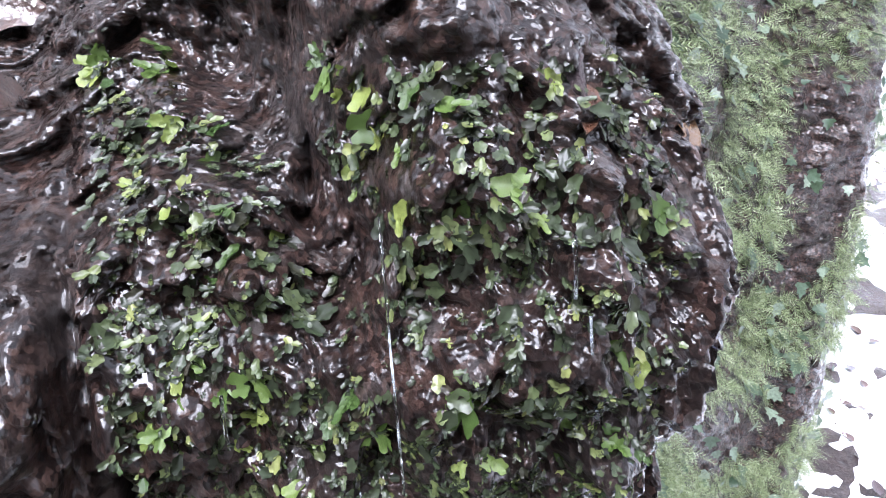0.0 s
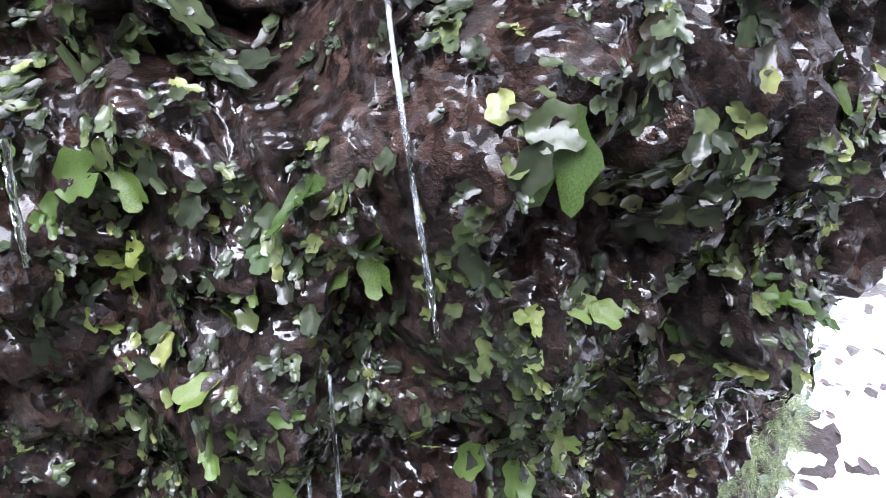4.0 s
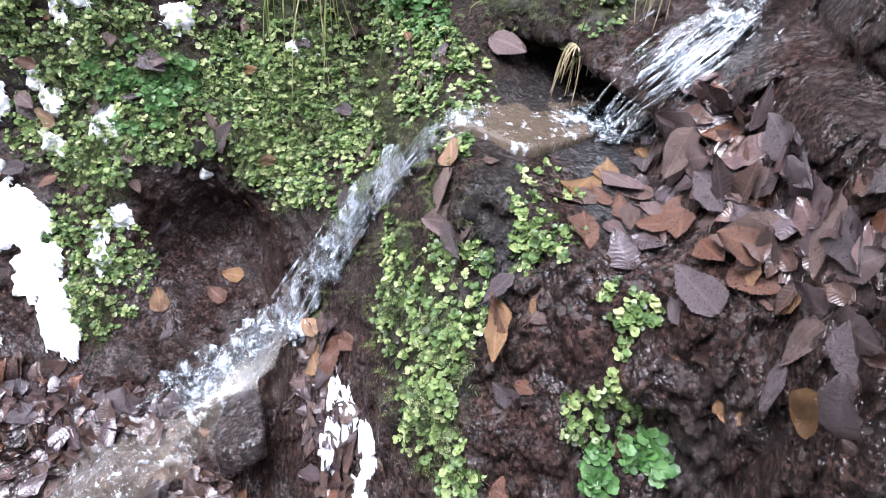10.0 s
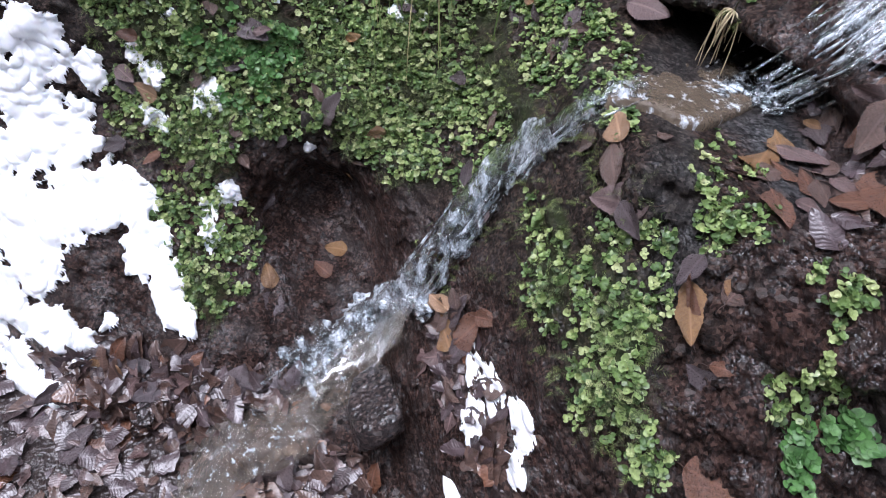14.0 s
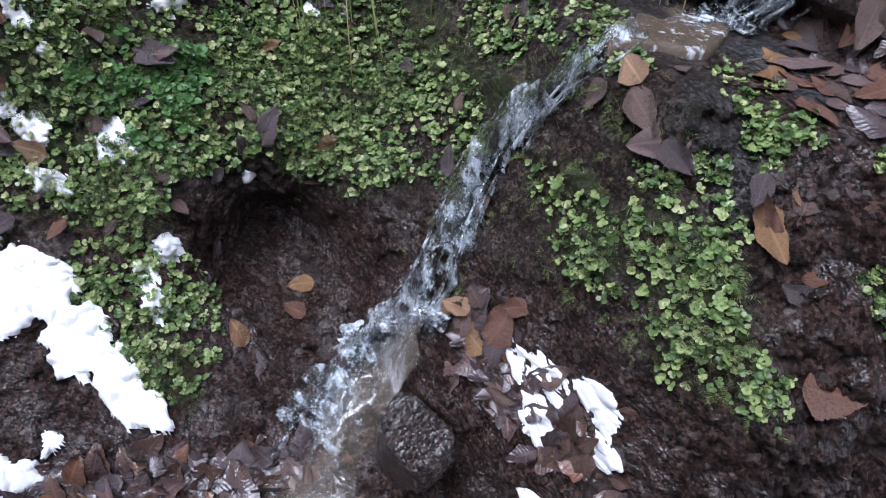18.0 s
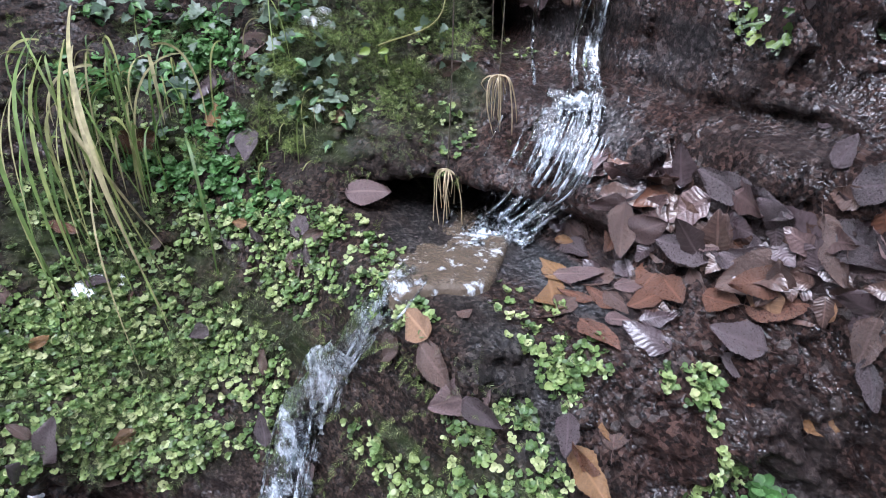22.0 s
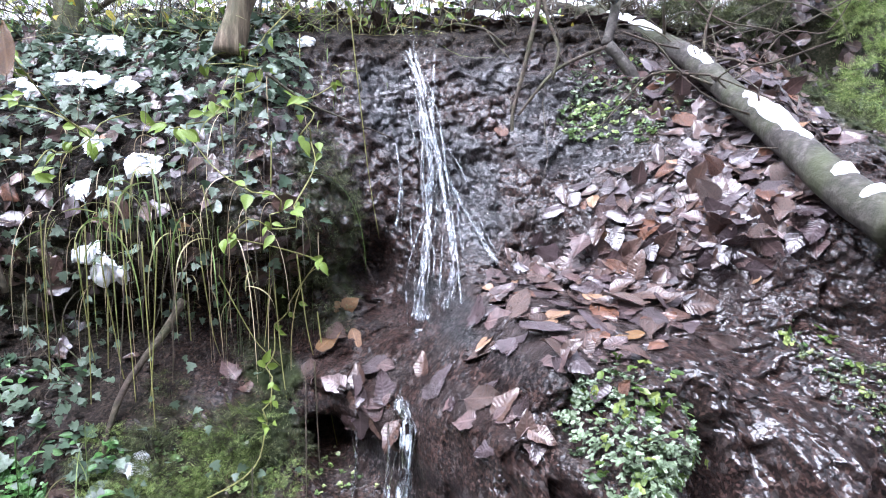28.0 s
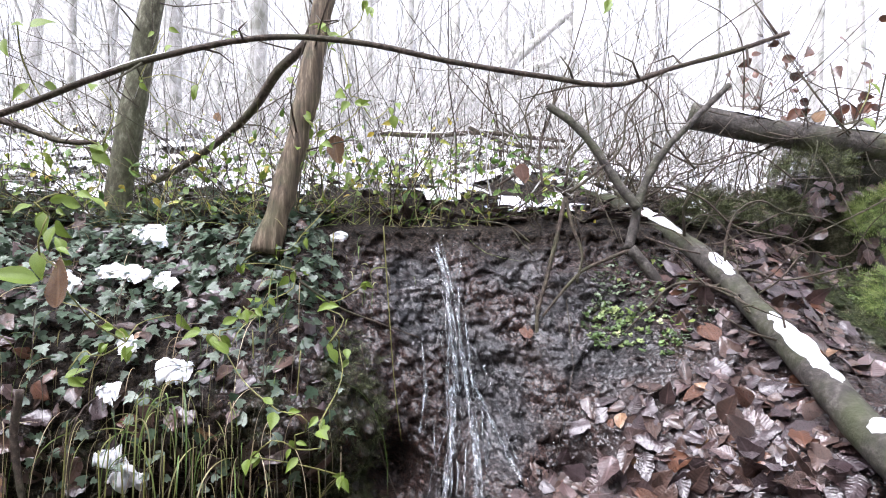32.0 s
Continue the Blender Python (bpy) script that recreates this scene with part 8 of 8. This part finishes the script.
# snow on the path side and on the slope to the far end
n = 15000
u, z = g.uniform(-0.10, 0.14, n), g.uniform(-0.35, 1.5, n)
u, z = thin_out(u, z, 5, -0.15, 83)
n = len(u)
pos, right, up, out = seats(u, z)
pts = spread(SPRIGS[2][0], pos + out * 0.004, right, up, out, g.uniform(0.02, 0.06, n), g.normal(180, 45, n), g.normal(25, 18, n))
tagged(new("hanging_moss", joined("hanging_moss", [(pts, SPRIGS[2][1])], FAR_MOSS_HAZED)), "pale green moss hanging down the far rock wall, lightened for haze", "moss", kind="stuff")
u, z = g.uniform(-0.10, 0.12, 420), g.uniform(-0.3, 1.4, 420)
pos, right, up, out = seats(u, z)
pts = spread(IVY_V, pos + out * 0.02, right, up, out, g.uniform(0.02, 0.045, 420), g.normal(180, 50, 420), g.normal(20, 20, 420))
tagged(new("wall_ivy", joined("wall_ivy", [(pts, IVY_F)], IVY)), "small ivy leaves on the far rock wall", "ivy", kind="stuff")
q1, q2 = np.meshgrid(np.linspace(0, 1, 170) ** 2, np.linspace(0, 1, 200) ** 1.7, indexing="ij")
gx2, gy2 = 0.26 + 9 * q1, -0.2 + 14 * q2
p = np.stack([gx2.ravel(), gy2.ravel(), ground_height(gx2, gy2).ravel()], -1)
hole = 0.8 * rough(p, 2.6, 4, 0.6, 91) + 0.75 * rough(p, 9, 4, 0.6, 97) + 0.34 + 0.5 * np.exp(-((p[:, 0] - 0.9) / 0.6) ** 2) - 0.9 * np.exp(-(p[:, 0] - 0.26) / 0.10) - 0.9 * np.exp(-(p[:, 1] + 0.2) / 0.10)
p[:, 2] += 0.03 * np.clip(hole * 3, -1, 1) + 0.008 * rough(p, 14, 3, 0.5, 92)
k = np.arange(gx2.size).reshape(gx2.shape)
f = np.stack([k[:-1, :-1], k[1:, :-1], k[1:, 1:], k[:-1, 1:]], -1).reshape(-1, 4)
k = rng.integers(0, len(p), 3200)
e3 = np.eye(3)
litter_sheet("path_litter", p[k] + (0, 0, 0.008), np.repeat(e3[:1], 3200, 0), np.repeat(e3[1:2], 3200, 0), np.repeat(e3[2:], 3200, 0), "brown leaves scattered over the snowy path", g, False)
tagged(new("path_snow", mesh_data("path_snow", p, f, SNOWY)), "white wet snow on the ground beside the bank", "snow", kind="structure")

boulder = stone("mossy_boulder", (0.10, 1.62, 1.56), (0.50, 0.30, 0.30), 21, "dark mossy earth bank under the old log")
nv = len(boulder.data.vertices)
for key, val in (("soil", 1.0), ("grit", 0.0), ("moss", 0.35), ("litter", 0.3)):
    boulder.data.attributes[key].data.foreach_set("value", np.full(nv, val, np.float32))
co = np.zeros(nv * 3, np.float32)
boulder.data.vertices.foreach_get("co", co)
co = co.reshape(-1, 3)
no = (co - (0.10, 1.62, 1.56)) / np.array((0.5, 0.3, 0.3)) ** 2
no /= np.linalg.norm(no, axis=1, keepdims=True)
i = g.integers(0, nv, 900)
upv = np.array((0, 0, 1.0)) - no[i] * no[i][:, 2:]
upv /= np.linalg.norm(upv, axis=1, keepdims=True) + 1e-9
litter_sheet("boulder_litter", co[i] + g.normal(0, 0.012, (900, 3)) + no[i] * 0.01, np.cross(upv, no[i]), upv, no[i], "dead leaves lying on the mossy earth bank", g)
ball = rng.normal(0, 1, (1500, 3))
ball /= np.linalg.norm(ball, axis=1, keepdims=True)
ball = ball[(ball[:, 1] < 0.3) & (ball[:, 2] > -0.2)]


def moss_ball(centre, radius, label, share=1, size=(0.025, 0.05)):
    """A cushion of feathery moss, each sprig standing off it."""
    some = ball[::share]
    lump = 1 + 0.22 * rough(some, 2.2, 3, 0.5, int(1000 * abs(centre[0])))
    pos = np.array(centre) + some * lump[:, None] * np.array(radius)
    up = np.array((0, 0, 1.0)) - some * some[:, 2:]
    up /= np.linalg.norm(up, axis=1, keepdims=True) + 1e-9
    n = len(pos)
    pts = spread(SPRIGS[1][0], pos, np.cross(up, some), up, some, g.uniform(*size, n), g.normal(180, 80, n), g.normal(35, 25, n))
    ob = new("moss_cushion", joined("moss_cushion", [(pts, SPRIGS[1][1])], MOSS_BRIGHT if "bright" in label else MOSS_SPRIG))
    tagged(ob, label, "moss", kind="stuff")


for k in range(8):
    a = g.integers(0, nv)
    while no[a][1] > -0.1 or no[a][2] < -0.1:
        a = g.integers(0, nv)
    moss_ball(tuple(co[a]), (g.uniform(0.03, 0.07), 0.03, g.uniform(0.03, 0.06)), "olive moss growing on the earth bank")
moss_ball((0.22, 1.36, 1.62), (0.09, 0.08, 0.10), "bright green feathery moss cushion beside the log")
moss_ball((0.14, 1.10, 1.36), (0.08, 0.08, 0.16), "bright green feathery moss on the slope")
moss_ball((-0.10, 1.34, 1.66), (0.07, 0.06, 0.06), "dark green moss under the log")
moss_ball((-0.30, 1.28, 1.66), (0.06, 0.06, 0.05), "dark green moss under the log")
moss_ball((0.02, 1.33, 1.78), (0.08, 0.06, 0.05), "green moss below the old log")

# clumps of moss on the mound beside the middle fall and on the soil under the roots
mu = np.concatenate([g.normal(0.532, 0.020, 46), g.normal(0.58, 0.03, 22)])
mz = np.concatenate([g.normal(0.690, 0.060, 46), g.normal(0.64, 0.07, 22)])
pos, right, up, out = seats(mu, mz)
for i in range(len(mu)):
    r = g.uniform(0.014, 0.034)
    moss_ball(tuple(pos[i] - out[i] * r * 0.25), (r * g.uniform(0.9, 1.5), r, r * g.uniform(0.7, 1.0)), ("olive moss clump on the soil mound", "bright green moss clump on the soil mound")[int(g.uniform() < 0.4)], 4, (0.008, 0.020))

# ---- dense growth over the left bank ----
n = 1800
u, z = g.uniform(0.462, 0.72, n), 1.62 - np.abs(g.normal(0, 0.20, n))
ok = z > 1.02
u, z = u[ok], np.minimum(z[ok], 1.6)
n = len(u)
pos, right, up, out = seats(u, z)
lie = out * 0.8 + np.array((0, 0, 0.45)) + g.normal(0, 0.25, (n, 3))
lie /= np.linalg.norm(lie, axis=1, keepdims=True)
fu = np.array((0, 0, 1.0)) - lie * lie[:, 2:]
fu /= np.linalg.norm(fu, axis=1, keepdims=True) + 1e-9
pts = spread(IVY_V, pos + out * g.uniform(0.0, 0.05, (n, 1)), np.cross(fu, lie), fu, lie, g.uniform(0.016, 0.034, n), g.normal(180, 60, n), g.normal(0, 20, n))
tagged(new("bank_ivy", joined("bank_ivy", [(pts, IVY_F)], IVY)), "dark ivy growing thickly over the upper bank", "ivy", kind="stuff")
for name, mat, count, label in (("hanging_grass", GRASS, 120, "fine yellow-green grass hanging over the bank"), ("hanging_roots", TWIG, 240, "thin brown roots and dry stems hanging off the bank"), ("straw_stems", ROOTY, 190, "pale dry straw hanging over the bank")):
    u, z = g.uniform(0.462, 0.70, count), g.uniform(1.02, 1.62, count)
    pos, right, up, out = seats(u, np.minimum(z, 1.6))
    groups = []
    for i in range(count):
        v, f = blade(pos[i] + out[i] * 0.01, np.array((0.2, -0.7, 0)), g.uniform(0.06, 0.40), g.uniform(0.0005, 0.0013), g.uniform(0.4, 1.0), g)
        groups.append((v[None], np.array(f)))
    tagged(new(name, joined(name, groups, mat)), label, "grass", kind="stuff")
n = 2000
u, b = g.uniform(0.30, 0.85, n), np.exp(g.uniform(np.log(0.05), np.log(3.4), n))
p = top_points(u, b) + np.stack([0 * b, 0 * b, g.uniform(0.02, 0.42, n) * (0.4 + 0.6 * lattice(np.stack([u * 40, b * 3, 0 * b], -1), 3) ** 2)], -1)
lie = g.normal(0, 0.5, (n, 3)) + (0.1, -0.6, 0.7)
lie /= np.linalg.norm(lie, axis=1, keepdims=True)
fu = np.array((0, 0, 1.0)) - lie * lie[:, 2:]
fu /= np.linalg.norm(fu, axis=1, keepdims=True) + 1e-9
pts = spread(OVAL[0][0], p, np.cross(fu, lie), fu, lie, g.uniform(0.014, 0.04, n), g.uniform(0, 360, n), g.normal(0, 20, n))
tagged(new("low_shrubs", joined("low_shrubs", [(pts, OVAL[0][1])], BRAMBLE)), "low green bramble leaves above the snowy rim", "shrub", kind="stuff")

# ---- taller moss and leaves on the mound beside the middle fall ----
for name, count, (u0, z0, ru, rz), mat, label in (("mound_moss", 500, (0.532, 0.715, 0.034, 0.10), MOSS_SPRIG, "thick olive-green feathery moss on the soil mound"),
                                                  ("mound_bright_moss", 350, (0.515, 0.745, 0.022, 0.05), MOSS_BRIGHT, "bright green feathery moss on top of the mound")):
    a, q = g.uniform(0, 2 * np.pi, count), np.sqrt(g.uniform(0, 1.2, count))
    u, z = thin_out(u0 + ru * q * np.cos(a), z0 + rz * q * np.sin(a), 20, -0.1, 83)
    n = len(u)
    pos, right, up, out = seats(u, z)
    pts = spread(SPRIGS[3][0], pos + out * 0.004, right, up, out, g.uniform(0.018, 0.042, n), g.normal(180, 80, n), g.normal(42, 22, n))
    tagged(new(name, joined(name, [(pts, SPRIGS[3][1])], mat)), label, "moss", kind="stuff")
for name, count, size, shape, faces, mat, label in (("mound_ivy", 260, (0.018, 0.036), IVY_V, IVY_F, IVY, "dark ivy leaves over the soil beside the mound"),
                                                    ("mound_herbs", 220, (0.014, 0.030), OVAL[0][0], OVAL[0][1], SHAMROCK, "fresh green herb leaves beside the mossy mound")):
    u, z = thin_out(g.uniform(0.562, 0.66, count * 2), g.uniform(0.54, 0.90, count * 2), 12, 0.0, 87)
    u, z = u[:count], z[:count]
    n = len(u)
    pos, right, up, out = seats(u, z)
    lie = out * 0.7 + np.array((0, 0, 0.55)) + g.normal(0, 0.25, (n, 3))
    lie /= np.linalg.norm(lie, axis=1, keepdims=True)
    fu = np.array((0, 0, 1.0)) - lie * lie[:, 2:]
    fu /= np.linalg.norm(fu, axis=1, keepdims=True) + 1e-9
    pts = spread(shape, pos + out * g.uniform(0.004, 0.03, (n, 1)), np.cross(fu, lie), fu, lie, g.uniform(*size, n), g.uniform(0, 360, n), g.normal(0, 18, n))
    tagged(new(name, joined(name, [(pts, faces)], mat)), label, "plants", kind="stuff")
# pale liverwort that hangs down the rock beside the middle fall
n = 330
a, q = g.uniform(0, 2 * np.pi, n), np.sqrt(g.uniform(0, 1, n))
u, z = 0.389 + 0.012 * q * np.cos(a), 0.875 + 0.062 * q * np.sin(a)
u, z = thin_out(u, z, 22, -0.2, 93)
n = len(u)
pos, right, up, out = seats(u, z)
pts = spread(LOBES[4][0], pos + out * g.uniform(0.004, 0.028, (n, 1)), right, up, out, g.uniform(0.008, 0.015, n), g.normal(180, 40, n), g.normal(18, 16, n))
tagged(new("hanging_liverwort", joined("hanging_liverwort", [(pts, LOBES[4][1])], LIVERWORT_PALE)), "pale grey-green liverwort hanging down wet rock", "liverwort", kind="stuff")
# bare twigs tangled round the old log on the slope
thicket = new("twig_thicket")
tagged(thicket, "tangle of bare brown twigs growing over the old log", "twigs")
mid = curve_through(LOG_RIGHT[0][2], 0.02)[0]
twigs_on(LOG_RIGHT[0][2], 0.0030, 34, 0.62, 141, thicket)
twigs_on(LOG_RIGHT[0][2], 0.0018, 46, 0.42, 143, thicket)
n = 70
p = mid[g.integers(len(mid) // 6, len(mid), n)] + np.abs(g.normal(0, 0.13, (n, 3))) * (0.6, 0.5, 1.0) + (0, 0, 0.03)
lie = g.normal(0, 1, (n, 3)) + (0, -0.8, 0.3)
lie /= np.linalg.norm(lie, axis=1, keepdims=True)
fu = np.array((0, 0, 1.0)) - lie * lie[:, 2:]
fu /= np.linalg.norm(fu, axis=1, keepdims=True) + 1e-9
pts = spread(OVAL[1][0], p, np.cross(fu, lie), fu, lie, g.uniform(0.03, 0.055, n), g.uniform(0, 360, n), g.normal(0, 20, n))
tagged(part("withered_leaves", joined("withered_leaves", [(pts, OVAL[1][1])], DEAD[0]), thicket, "withered rust-brown leaves"), kind="stuff")
# low moss that fills the gaps between the leaves on the left bank
for name, mat, count, seed, label in (("bank_moss", MOSS_BRIGHT, 5200, 5, "yellow-green moss between the plants on the bank"), ("dull_bank_moss", MOSS_SPRIG, 4200, 6, "olive moss on soil between the plants")):
    u, z = thin_out(g.uniform(0.525, 0.90, count), g.uniform(-0.05, 0.74, count), 13, 0.02, seed)
    bare = (np.abs(u - 0.745) < 0.075) & (z < 0.10) | (u < 0.56) & (z < 0.50) & (z > 0.30) | (u < 0.64) & (z < 0.08)
    u, z = u[~bare], z[~bare]
    n = len(u)
    pos, right, up, out = seats(u, z)
    pts = spread(SPRIGS[4][0], pos + out * 0.002, right, up, out, g.uniform(0.010, 0.026, n), g.normal(180, 80, n), g.normal(40, 25, n))
    tagged(new(name, joined(name, [(pts, SPRIGS[4][1])], mat)), label, "moss", kind="stuff")
